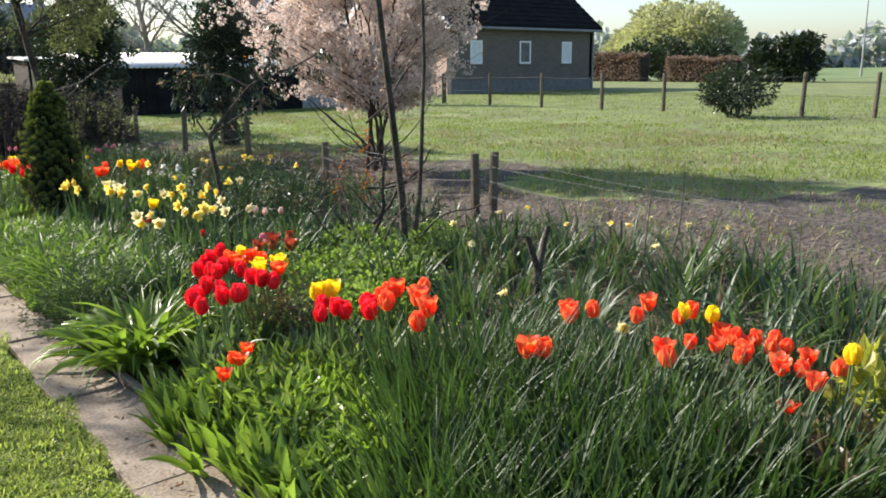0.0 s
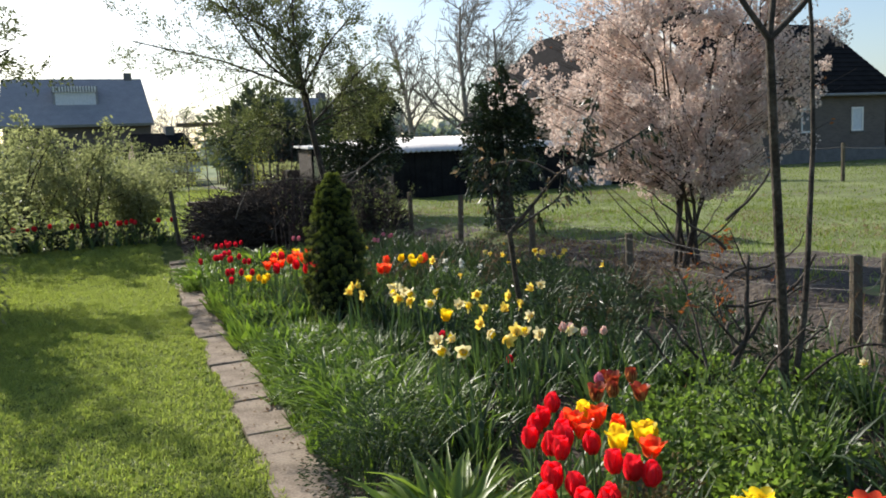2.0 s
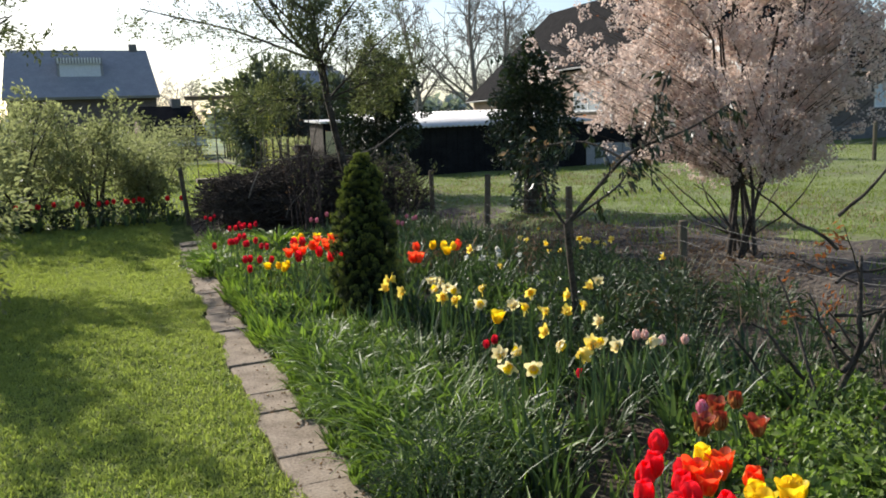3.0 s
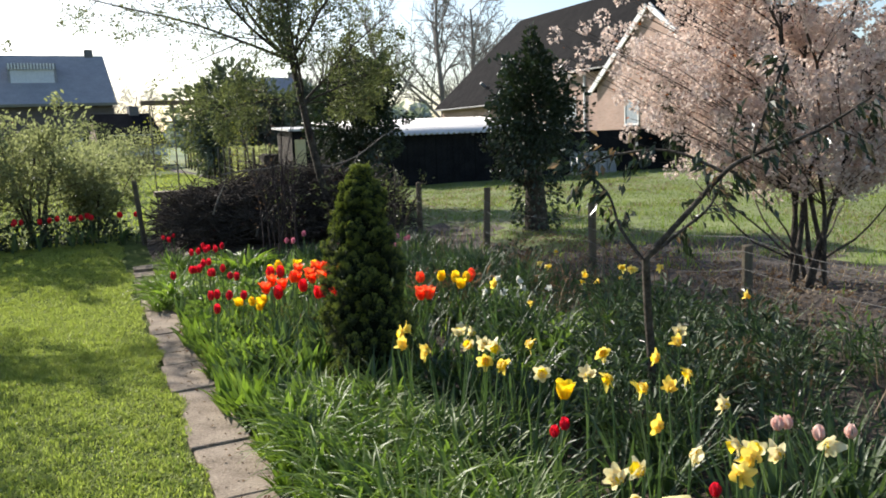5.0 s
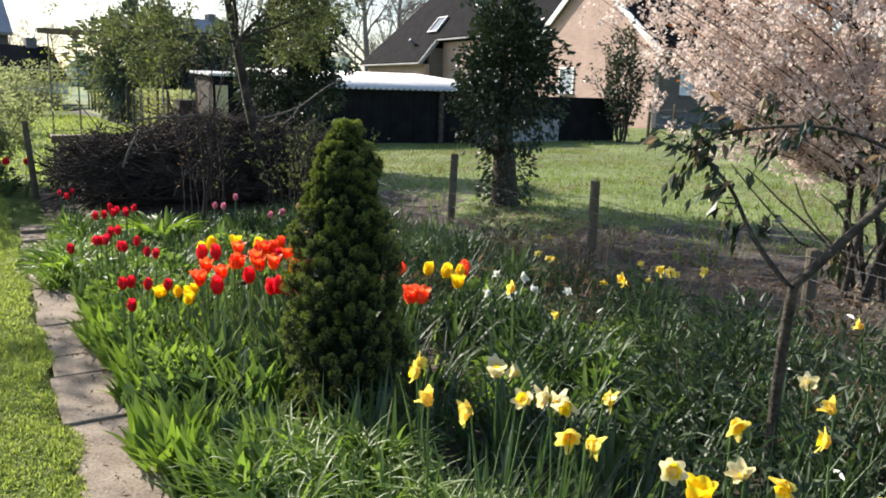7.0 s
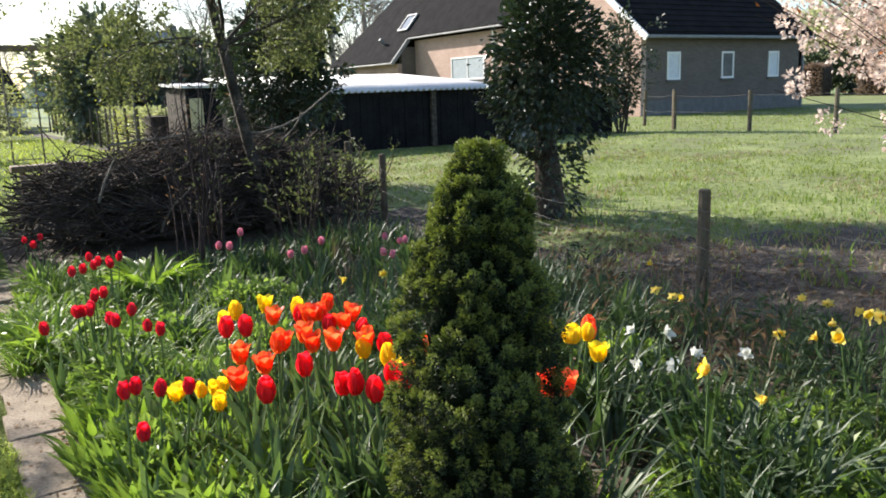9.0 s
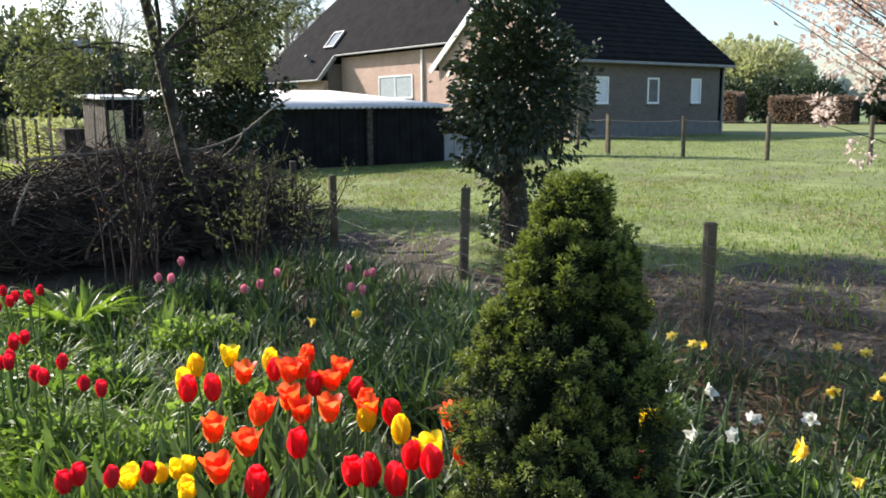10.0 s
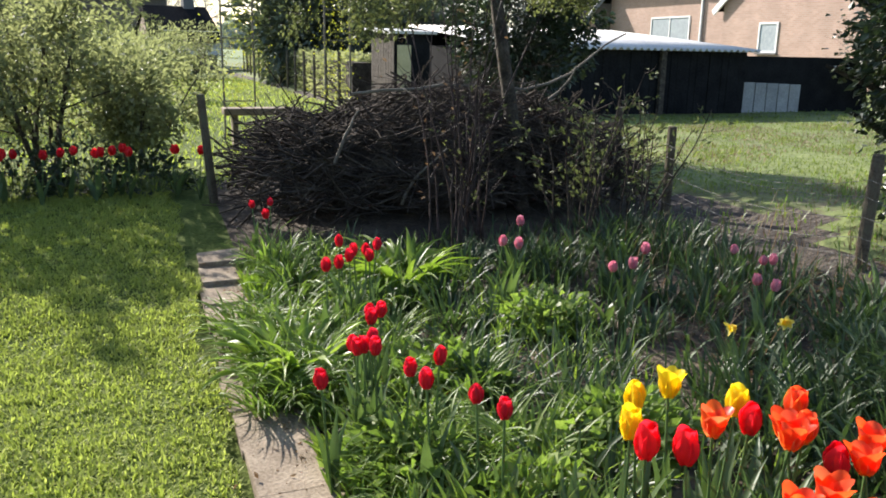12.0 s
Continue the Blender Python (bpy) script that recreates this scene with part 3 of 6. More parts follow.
def build_farmhouse():
    h = thing("farmhouse", (22.7, 27.4, 0.3), "brick farmhouse with dark tiled roofs and white trim", "house")
    inv = h.matrix_world.inverted()

    def sub(ob):
        return ob
    zg = 0.3
    # wing: long wall along x at y 27.4, brick gable towards the garden
    X0, X1, Y0, Y1, E, R = 22.7, 32.2, 27.4, 35.2, 3.4, 6.5
    ym = (Y0 + Y1) / 2

    def world_bpart(name, bm, mat_, label=""):
        bm.transform(inv)
        return bpart(name, bm, mat_, h, label)
    world_bpart("wall", box_bm((X0 + 0.25, Y0, zg + 0.55), (X1, Y0 + 0.25, E)), M["shaded_brick_x"])
    world_bpart("wall", prism([(Y0, zg), (Y1, zg), (Y1, E), (ym, R - 0.1), (Y0, E)], X0, X0 + 0.25, 'x'), M["sunlit_brick_y"], "sunlit brick gable")
    world_bpart("wall", prism([(Y0, zg), (Y1, zg), (Y1, E), (ym, R - 0.1), (Y0, E)], X1 - 0.25, X1, 'x'), M["sunlit_brick_y"])
    world_bpart("plinth", box_bm((X0 + 0.25, Y0 - 0.03, zg - 0.2), (X1, Y0 + 0.25, zg + 0.55)), M["plinth"])
    ov = 0.35
    k = (R - E) / (ym - Y0)
    world_bpart("roof", slab((X0 - 0.12, Y0 - ov, E - k * ov), (X1 + 0.2, Y0 - ov, E - k * ov), (X1 + 0.2, ym, R), (X0 - 0.12, ym, R), 0.14), M["roof_tile"])
    world_bpart("roof", slab((X0 - 0.12, Y1 + ov, E - k * ov), (X1 + 0.2, Y1 + ov, E - k * ov), (X1 + 0.2, ym, R), (X0 - 0.12, ym, R), 0.14), M["roof_tile"])
    r = tile_courses((X0 - 0.12, Y0 - ov, E - k * ov + 0.15), (X1 + 0.2, Y0 - ov, E - k * ov + 0.15), (X1 + 0.2, ym, R + 0.15), (X0 - 0.12, ym, R + 0.15), "roof_tiles", h, M["roof_tile"])
    r.matrix_parent_inverse = inv
    # white verge boards on the gable
    for ya, yb in ((Y0 - ov, ym), (Y1 + ov, ym)):
        world_bpart("verge_board", slab((X0 - 0.2, ya, E - k * ov - 0.14), (X0 - 0.13, ya, E - k * ov - 0.14), (X0 - 0.13, yb, R - 0.14), (X0 - 0.2, yb, R - 0.14), 0.24), M["white_paint"], "white painted verge board")
    world_bpart("gutter", box_bm((X0 - 0.1, Y0 - ov - 0.12, E - k * ov - 0.06), (X1 + 0.2, Y0 - ov, E - k * ov + 0.06), 0.03), M["grey_paint"])
    world_bpart("downpipe", box_bm((X1 - 0.12, Y0 - 0.1, zg), (X1 - 0.02, Y0 - 0.005, E - 0.2), 0.02), M["grey_paint"])
    for wx, ww, shade in ((24.03, 0.7, "sky_pane"), (27.05, 0.72, "plinth"), (29.9, 0.68, "sky_pane")):
        w = house_window(h, (wx, Y0 - 0.01, 1.58), ww, 1.02, 'x', blind=shade)
        w.matrix_parent_inverse = inv
    w = house_window(h, (X0 - 0.01, 32.1, 1.55), 1.0, 1.1, 'y', blind="dim_sky_pane")
    w.matrix_parent_inverse = inv
    # main house: ridge along y, high roof sloping down to the garden, with a recessed stretch of wall
    XE, XR, XF, RZ, EZ = 22.9, 27.5, 32.4, 8.4, 3.05
    ks = (RZ - EZ) / (XR - XE)
    YA, YB, YC, YR = 35.2, 46.2, 54.0, 50.6
    xr = 24.05
    zr = EZ + ks * (xr - XE)
    world_bpart("wall", box_bm((xr + 0.35, YA, zg), (xr + 0.6, YB, zr - 0.1)), M["sunlit_brick_y"])
    world_bpart("wall", box_bm((XE + 0.35, YB, zg), (XE + 0.6, YC, EZ)), M["sunlit_brick_y"])
    world_bpart("wall", box_bm((XE + 0.6, YB, zg), (xr + 0.35, YB + 0.25, EZ + 0.9)), M["shaded_brick_x"])
    world_bpart("wall", box_bm((XE + 0.6, YC - 0.25, zg), (XF, YC, EZ)), M["shaded_brick_x"])
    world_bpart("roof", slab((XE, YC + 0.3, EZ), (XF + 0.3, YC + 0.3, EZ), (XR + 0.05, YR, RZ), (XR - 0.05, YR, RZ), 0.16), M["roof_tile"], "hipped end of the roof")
    world_bpart("wall", prism([(xr + 0.6, zg), (XF, zg), (XF, EZ), (XR, RZ - 0.2), (xr + 0.6, zr)], YA, YA + 0.25, 'y'), M["shaded_brick_x"])
    world_bpart("roof", slab((xr, YA - 0.3, zr), (xr, YB, zr), (XR, YB, RZ), (XR, YA - 0.3, RZ), 0.16), M["roof_tile"])
    world_bpart("roof", slab((XE, YB, EZ), (XE, YC + 0.3, EZ), (XR, YR, RZ), (XR, YB, RZ), 0.16), M["roof_tile"])
    world_bpart("roof", slab((XF + 0.3, YA - 0.3, EZ), (XF + 0.3, YC + 0.3, EZ), (XR, YR, RZ), (XR, YA - 0.3, RZ), 0.16), M["roof_tile"])
    for q in (((xr, YA - 0.3, zr + 0.16), (xr, YB, zr + 0.16), (XR, YB, RZ + 0.16), (XR, YA - 0.3, RZ + 0.16)), ((XE, YB, EZ + 0.16), (XE, YC + 0.3, EZ + 0.16), (XR, YR, RZ + 0.16), (XR, YB, RZ + 0.16))):
        r = tile_courses(*q, "roof_tiles", h, M["roof_tile"])
        r.matrix_parent_inverse = inv
    world_bpart("gutter", box_bm((xr - 0.12, YA + 0.4, zr - 0.03), (xr, YB, zr + 0.06), 0.02), M["grey_sheet"])
    world_bpart("gutter", box_bm((XE - 0.12, YB, EZ - 0.03), (XE, YC + 0.3, EZ + 0.06), 0.02), M["grey_sheet"])
    world_bpart("verge_board", slab((XE, YB - 0.1, EZ - 0.1), (XE, YB, EZ - 0.1), (xr, YB, zr - 0.1), (xr, YB - 0.1, zr - 0.1), 0.2), M["grey_sheet"])
    world_bpart("downpipe", box_bm((xr + 0.24, 38.6, zg), (xr + 0.345, 38.72, zr - 0.1), 0.02), M["white_paint"])
    w = house_window(h, (xr + 0.34, 39.5, 2.0), 3.0, 1.15, 'y', double=True, blind="dim_sky_pane")
    w.matrix_parent_inverse = inv
    # roof window lying on the slope
    n = Vector((-ks, 0, 1)).normalized()
    s = Vector((1, 0, ks)).normalized()
    c0 = Vector((24.35, 46.6, EZ + ks * (24.35 - XE))) + n * 0.2
    sk = new("roof_window")
    sk.parent = h
    sk.matrix_parent_inverse = inv

    def lie(u0, u1, v0, v1, d0, d1):
        bm = bmesh.new()
        vs = [bm.verts.new(c0 + Vector((0, u, 0)) + s * v + n * d) for d in (d0, d1) for u, v in ((u0, v0), (u1, v0), (u1, v1), (u0, v1))]
        for f in ((0, 1, 2, 3), (4, 5, 6, 7), (0, 1, 5, 4), (1, 2, 6, 5), (2, 3, 7, 6), (3, 0, 4, 7)):
            bm.faces.new([vs[i] for i in f])
        bmesh.ops.recalc_face_normals(bm, faces=bm.faces)
        return bm
    for q in ((0, 1.1, 0, 0.1), (0, 1.1, 1.1, 1.2), (0, 0.1, 0.1, 1.1), (1.0, 1.1, 0.1, 1.1)):
        bpart("window_frame", lie(*q, 0, 0.1), M["grey_paint"], sk)
    bpart("pane", lie(0.1, 1.0, 0.1, 1.1, 0.02, 0.05), M["glass"], sk)
    bpart("vent_pipe", lie(1.7, 1.85, -0.9, -0.75, 0, 0.4), M["grey_paint"], h).matrix_parent_inverse = inv
    world_bpart("floor_slab", box_bm((X0 + 0.1, Y0 + 0.1, zg - 0.25), (X1 - 0.1, YC - 0.1, zg)), M["plinth"])


build_farmhouse()


def build_shed():
    x0, x1, y0, y1, zg, zf, zb = 6.9, 12.0, 21.2, 26.5, 0.3, 1.52, 1.98
    s = thing("shed", (x0, y0, zg), "low dark timber shed with a pale corrugated roof", "shed")
    inv = s.matrix_world.inverted()
    q = np.random.default_rng(3)
    # upright boards, each a board of its own
    n = 34
    w = (x1 - x0) / n
    for i in range(n):
        d = q.uniform(0, 0.02)
        bm = box_bm((x0 + i * w + 0.004, y0 + d, zg), (x0 + (i + 1) * w - 0.004, y0 + d + 0.025, zf - 0.03))
        bm.transform(inv)
        bpart("board", bm, M["dark_cladding"], s)
    for lo, hi in (((x0, y0 + 0.05, zg), (x0 + 0.05, y1, zf)), ((x1 - 0.05, y0 + 0.05, zg), (x1, y1, zf)), ((x0, y1, zg), (x1, y1 + 0.05, zb - 0.06)), ((x0 + 0.05, y0 + 0.05, zg), (x1 - 0.05, y0 + 0.07, zf - 0.03))):
        bm = box_bm(lo, hi)
        bm.transform(inv)
        bpart("wall", bm, M["dark_cladding"], s)
    for px in (9.92,):
        bm = box_bm((px, y0 - 0.09, zg), (px + 0.12, y0 - 0.005, zf - 0.04), 0.01)
        bm.transform(inv)
        bpart("post", bm, M["bark"], s, "dark weathered post")
    # corrugated sheet: waves along x, with a fall to the front
    nx = 300
    xs = np.linspace(x0 - 0.25, x1 + 0.15, nx)
    ys = np.array([y0 - 0.2, y0 + 1.7, y0 + 1.72, y1 + 0.1])
    zs = np.array([zf, zf + 0.16, zf + 0.172, zb])
    wave = 0.024 * np.sin(xs * 2 * np.pi / 0.146)
    V = np.stack([np.broadcast_to(xs[:, None], (nx, 4)), np.broadcast_to(ys[None], (nx, 4)), zs[None] + wave[:, None]], -1)
    idx = np.arange(nx * 4).reshape(nx, 4)
    F = np.stack([idx[:-1, :-1], idx[1:, :-1], idx[1:, 1:], idx[:-1, 1:]], -1).reshape(-1, 4)
    top = fast_mesh("roof", V, F, M["tin_roof"], True)
    ro = part("roof", top, s, "pale corrugated roof sheets")
    ro.matrix_parent_inverse = inv
    sol = ro.modifiers.new("thick", 'SOLIDIFY')
    sol.thickness = 0.012
    # low wall with grey sheets beside it
    g = thing("sheet_screen", (12.15, 21.5, 0.3), "grey weathered sheet screen beside the shed", "screen")
    ginv = g.matrix_world.inverted()
    bm = box_bm((12.15, 21.5, 0.25), (15.6, 21.58, 1.42))
    bm.transform(ginv)
    bpart("wall", bm, M["dark_cladding"], g)
    for i in range(5):
        bm = box_bm((12.2 + i * 0.3, 21.45, 0.28), (12.48 + i * 0.3, 21.48, 0.9 - 0.01 * i), 0.004)
        bm.transform(ginv)
        bpart("sheet", bm, M["grey_sheet"], g)
    # small garden store with a cream door, further left
    t = thing("garden_store", (4.6, 22.5, 0.25), "small timber garden store with a cream door", "shed")
    tinv = t.matrix_world.inverted()
    bm = box_bm((5.12, 22.6, 0.2), (5.8, 24.2, 1.7))
    bm.transform(tinv)
    bpart("body", bm, M["dark_cladding"], t)
    for i in range(9):
        bm = box_bm((5.1, 22.62 + i * 0.17, 0.2), (5.12, 22.77 + i * 0.17, 1.69))
        bm.transform(tinv)
        bpart("board", bm, M["bark"], t)
    bm = box_bm((5.16, 22.56, 0.2), (5.42, 22.6, 1.5), 0.005)
    bm.transform(tinv)
    bpart("door", bm, M["cream_paint"], t, "cream painted door")
    bm = slab((5.0, 22.48, 1.7), (5.9, 22.48, 1.7), (5.9, 24.3, 1.78), (5.0, 24.3, 1.78), 0.05)
    bm.transform(tinv)
    bpart("roof", bm, M["tin_roof"], t)


build_shed()


def far_house(name, x, y, rz, w, d, eave, ridge, label, dormer=False, roof="hazed_slate"):
    h = thing(name, (x, y, 0.0), label, "house", rz=rz)
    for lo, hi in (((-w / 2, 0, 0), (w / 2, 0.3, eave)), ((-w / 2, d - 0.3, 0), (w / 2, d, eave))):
        bpart("wall", box_bm(lo, hi), M["shaded_brick_x"], h)
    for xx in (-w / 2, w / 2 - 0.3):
        bpart("wall", prism([(0.3, 0), (d - 0.3, 0), (d - 0.3, eave), (d / 2, ridge - 0.3), (0.3, eave)], xx, xx + 0.3, 'x'), M["sunlit_brick_y"], h)
    for a in (-0.5, d + 0.5):
        bpart("roof", slab((-w / 2 - 0.2, a, eave - 0.35), (w / 2 + 0.2, a, eave - 0.35), (w / 2 + 0.0, d / 2, ridge), (-w / 2 + 0.0, d / 2, ridge), 0.2), M[roof], h)
    ch = bpart("chimney", box_bm((w / 2 - 1.1, d / 2 - 0.3, ridge - 0.3), (w / 2 - 0.6, d / 2 + 0.3, ridge + 0.55)), M["plinth"], h)
    for wx in (-w / 2 + 1.2, 0.6, w / 2 - 2.4):
        house_window(h, (wx, -0.01, 1.0), 1.2, 1.1, 'x', double=True)
    if dormer:
        dm = new("dormer")
        dm.parent = h
        yd = d * 0.16
        zd = eave + (ridge - eave) * 0.28
        bpart("cheek", box_bm((-1.35, yd, zd), (1.35, yd + 2.4, zd + 1.55)), M["hazed_slate"], dm)
        bpart("pane", box_bm((-1.2, yd - 0.03, zd + 0.15), (1.2, yd - 0.005, zd + 1.2)), M["sky_pane"], dm, "window with a pale pane")
        for i in range(15):
            bpart("awning_stripe", box_bm((-1.3 + i * 0.175, yd - 0.3, zd + 1.15), (-1.3 + i * 0.175 + 0.09, yd - 0.04, zd + 1.5)), M["white_paint"], dm)
    return h


far_house("thatched_house", -1.6, 58.0, 3, 8.6, 8.0, 4.4, 7.3, "distant house with a blue-grey roof and a striped awning", True)
far_house("gabled_house", 14.6, 58.0, 20, 6.0, 8.0, 3.2, 5.8, "distant gabled house half hidden by evergreens")
far_house("barn", 3.0, 49.0, 8, 3.0, 4.0, 1.9, 3.1, "low dark barn at the end of the lawn", roof="roof_tile")

# ---- path ----


def paver_mesh(seed):
    q = np.random.default_rng(seed)
    bm = box_bm((-0.149, -0.166, -0.05), (0.149, 0.166, 0.0), 0.004)
    for v in bm.verts:
        v.co.z += q.uniform(-0.003, 0.003)
        v.co.x += q.uniform(-0.004, 0.004)
        v.co.y += q.uniform(-0.003, 0.003)
    me = bpy.data.meshes.new("paver")
    bm.to_mesh(me)
    bm.free()
    me.materials.append(M["paver"])
    return me


path = thing("garden_path", (0.92, 0.0, 0.0), "narrow path of worn reddish concrete pavers", "path", kind="structure")
pavers = [paver_mesh(i) for i in range(5)]
y = -0.9
i = 0
while y < 13.2:
    ob = new("paver", pavers[i % 5])
    ob.parent = path
    ob.location = (0.015 * math.sin(i * 1.7) + 0.012 * max(0, y - 8), y, 0.006 * math.sin(i * 2.3) + 0.006 + float(ground_z(0.92, y)))
    ob.rotation_euler = (0.010 * math.sin(i * 1.3), 0.014 * math.cos(i * 2.1), 0.02 * math.sin(i * 3.7) + (math.pi if i % 3 == 0 else 0))
    y += 0.335
    i += 1
edge_me = bpy.data.meshes.new("kerb")
bm = box_bm((-0.018, -0.245, -0.08), (0.018, 0.245, 0.025), 0.007)
bm.to_mesh(edge_me)
bm.free()
edge_me.materials.append(M["concrete"])
for j in range(9):
    ob = new("kerb", edge_me)
    ob.parent = path
    ob.location = (0.178 + 0.006 * math.sin(j * 2.2), -0.2 + j * 0.5, 0.0)
    ob.rotation_euler = (0, 0, 0.02 * math.sin(j * 1.9))

# ---- fences ----


def post_mesh(r, h, seed, lean=0.0, square=False):
    q = np.random.default_rng(seed)
    bm = bmesh.new()
    bmesh.ops.create_cone(bm, cap_ends=True, segments=4 if square else 10, radius1=r * 1.02, radius2=r * 0.94, depth=h + 0.3, matrix=Matrix.Translation((0, 0, (h - 0.3) / 2)))
    top = [e for e in bm.edges if all(v.co.z > h - 0.01 for v in e.verts)]
    bmesh.ops.bevel(bm, geom=top, offset=r * 0.2, segments=1, affect='EDGES')
    for v in bm.verts:
        v.co.x += q.normal(0, r * 0.04) + lean * max(v.co.z, 0)
        v.co.y += q.normal(0, r * 0.04)
    me = bpy.data.meshes.new("post")
    bm.to_mesh(me)
    bm.free()
    me.materials.append(M["post_wood"])
    return me


def fence(name, label, posts, wires, zbase, r, sag=0.02, category="fence"):
    """Round posts at the given (x, y, height, lean) and wires between them at the given heights."""
    f = thing(name, (posts[0][0], posts[0][1], zbase), label, category)
    inv = f.matrix_world.inverted()
    for i, (x, y_, h, le) in enumerate(posts):
        p = part("post", post_mesh(r, h, i, le), f)
        p.location = Vector((x - posts[0][0], y_ - posts[0][1], float(ground_z(x, y_)) - zbase))
    for wz in wires:
        for i in range(len(posts) - 1):
            a, b = posts[i], posts[i + 1]
            pts = []
            for t in np.linspace(0, 1, 9):
                x, y_ = a[0] + (b[0] - a[0]) * t, a[1] + (b[1] - a[1]) * t
                le = a[3] + (b[3] - a[3]) * t
                s_ = sag * (1 + 2 * ((i * 7 + int(wz * 31)) % 5) / 5)
                pts.append((np.array([x + le * wz - r, y_, float(ground_z(x, y_)) + wz - s_ * 4 * t * (1 - t)]), 0.0019 if r < 0.045 else 0.0025))
            V, F = tubes([pts], 4)
            w = part("wire", fast_mesh("wire", V, F, M["wire"], True), f)
            w.matrix_parent_inverse = inv
    return f


garden_posts = [(4.45, -2.6, 0.6, 0.0), (4.46, 0.4, 0.62, 0.02), (4.44, 4.78, 0.58, 0.05), (4.42, 4.95, 0.56, -0.03), (4.46, 7.4, 0.5, 0.0), (4.47, 9.24, 0.68, 0.0), (4.52, 11.42, 0.71, 0.06), (4.5, 13.3, 0.7, 0.0), (4.45, 13.98, 0.8, 0.0)]
fence("wire_fence", "sagging wire fence on weathered round posts", garden_posts, (0.1, 0.22, 0.34, 0.46, 0.56), 0.15, 0.038, 0.05)
field_posts = [(17.9, 5.6, 0.95, 0.0), (17.85, 7.5, 0.95, 0.08), (17.5, 8.9, 0.95, 0.07), (17.2, 12.3, 0.95, 0.0), (17.0, 14.1, 0.95, 0.0), (16.9, 16.2, 0.95, 0.0), (16.85, 18.3, 0.95, 0.0), (16.9, 20.6, 0.95, 0.0), (17.3, 21.0, 1.0, 0.02), (17.9, 22.6, 1.0, 0.05)]
fence("field_fence", "straight post and wire fence across the pasture", field_posts, (0.45, 0.85), 0.3, 0.05, 0.02)

# ---- lawn and pasture grass ----


def scatter_blades(name, n, xr, yr, h, w, material, label, keep=None, bend=0.9, segs=2):
    x, y_ = rng.uniform(*xr, n), rng.uniform(*yr, n)
    if keep is not None:
        k = keep(x, y_)
        x, y_ = x[k], y_[k]
    m = len(x)
    tuft = 0.3 + 0.85 * patchy(x, y_, 0.08, 1) + 0.55 * patchy(x, y_, 0.4, 2)
    root = np.stack([x, y_, ground_z(x, y_) - 0.004], -1)
    V, F = straps(root, rng.uniform(0, 2 * np.pi, m), rng.uniform(h[0], h[1], m) * tuft, rng.uniform(w[0], w[1], m), rng.uniform(0.15, 1.05, m), rng.uniform(0.1, bend, m), segs)
    ob = new(name, fast_mesh(name, V, F, material, True))
    return tagged(ob, label, "grass", kind="stuff")


def off_path(x, y_):
    e = 0.03 * np.sin(y_ * 4.1) + 0.02 * np.sin(y_ * 11.0)
    return (x < 0.78 + e) & (rng.uniform(0, 1, len(x)) < 0.6 + 0.8 * patchy(x, y_, 0.11, 21) * (0.5 + patchy(x, y_, 0.5, 22)))


scatter_blades("lawn_grass", 230000, (-1.4, 0.84), (1.6, 9.6), (0.016, 0.042), (0.005, 0.010), M["lawn"], "short sunlit lawn grass", off_path, 2.0, 2)
scatter_blades("lawn_grass", 190000, (-2.3, 0.84), (9.0, 15.0), (0.018, 0.045), (0.006, 0.011), M["lawn"], "short sunlit lawn grass", off_path, 2.0, 2)
scatter_blades("moss_tufts", 26000, (-2.2, 0.8), (1.6, 15.0), (0.02, 0.04), (0.008, 0.014), M["cover_leaf"], "darker clover and moss in the lawn", lambda x, y_: off_path(x, y_) & (patchy(x, y_, 0.33, 12) > 0.62), 2.2, 3)
scatter_blades("far_lawn_grass", 30000, (-5.0, 4.6), (15.0, 40.0), (0.05, 0.10), (0.015, 0.03), M["lawn"], "sunlit grass behind the hedge")
scatter_blades("pasture_grass", 80000, (5.0, 12.0), (-1.0, 21.0), (0.02, 0.05), (0.007, 0.014), M["field_blade"], "grazed pasture grass with straw tufts", lambda x, y_: (x > 5.4 - 0.6 * ease(9.6, 10.4, y_) + 0.4 * np.sin(y_ * 2.1) + 0.7 * patchy(x, y_, 0.6, 51) + 2.6 * ease(-3.9, -2.9, -y_) + 1.1 * ease(5.4, 6.4, y_) * (1 - ease(9.4, 10.4, y_))) | (rng.uniform(0, 1, len(x)) < 0.12))
scatter_blades("pasture_tussocks", 60000, (5.0, 14.0), (1.0, 20.5), (0.04, 0.10), (0.006, 0.013), M["field_blade"], "uneven tussocks of longer grass", lambda x, y_: patchy(x, y_, 0.3, 41) + 0.6 * patchy(x, y_, 1.1, 42) > 0.98, 1.8, 3)
scatter_blades("straw_patches", 34000, (4.8, 12.5), (2.0, 19.0), (0.03, 0.075), (0.006, 0.014), M["dry_stem"], "straw-coloured tufts in the pasture", lambda x, y_: patchy(x, y_, 1.3, 8) + 0.5 * patchy(x, y_, 0.3, 9) > 0.74 + 0.025 * (x - 5), 1.6, 3)
scatter_blades("pasture_grass", 50000, (12.0, 30.0), (-5.0, 27.0), (0.03, 0.06), (0.012, 0.028), M["field_blade"], "grazed pasture grass with straw tufts")

# ---- trees ----


def leaf_part(name, P, D, size, material, parent, aspect=0.5, label=""):
    n = len(P)
    V, F = leaves(P, D, rng.uniform(size[0], size[1], n), aspect)
    return part(name, fast_mesh(name, V, F, material), parent, label)


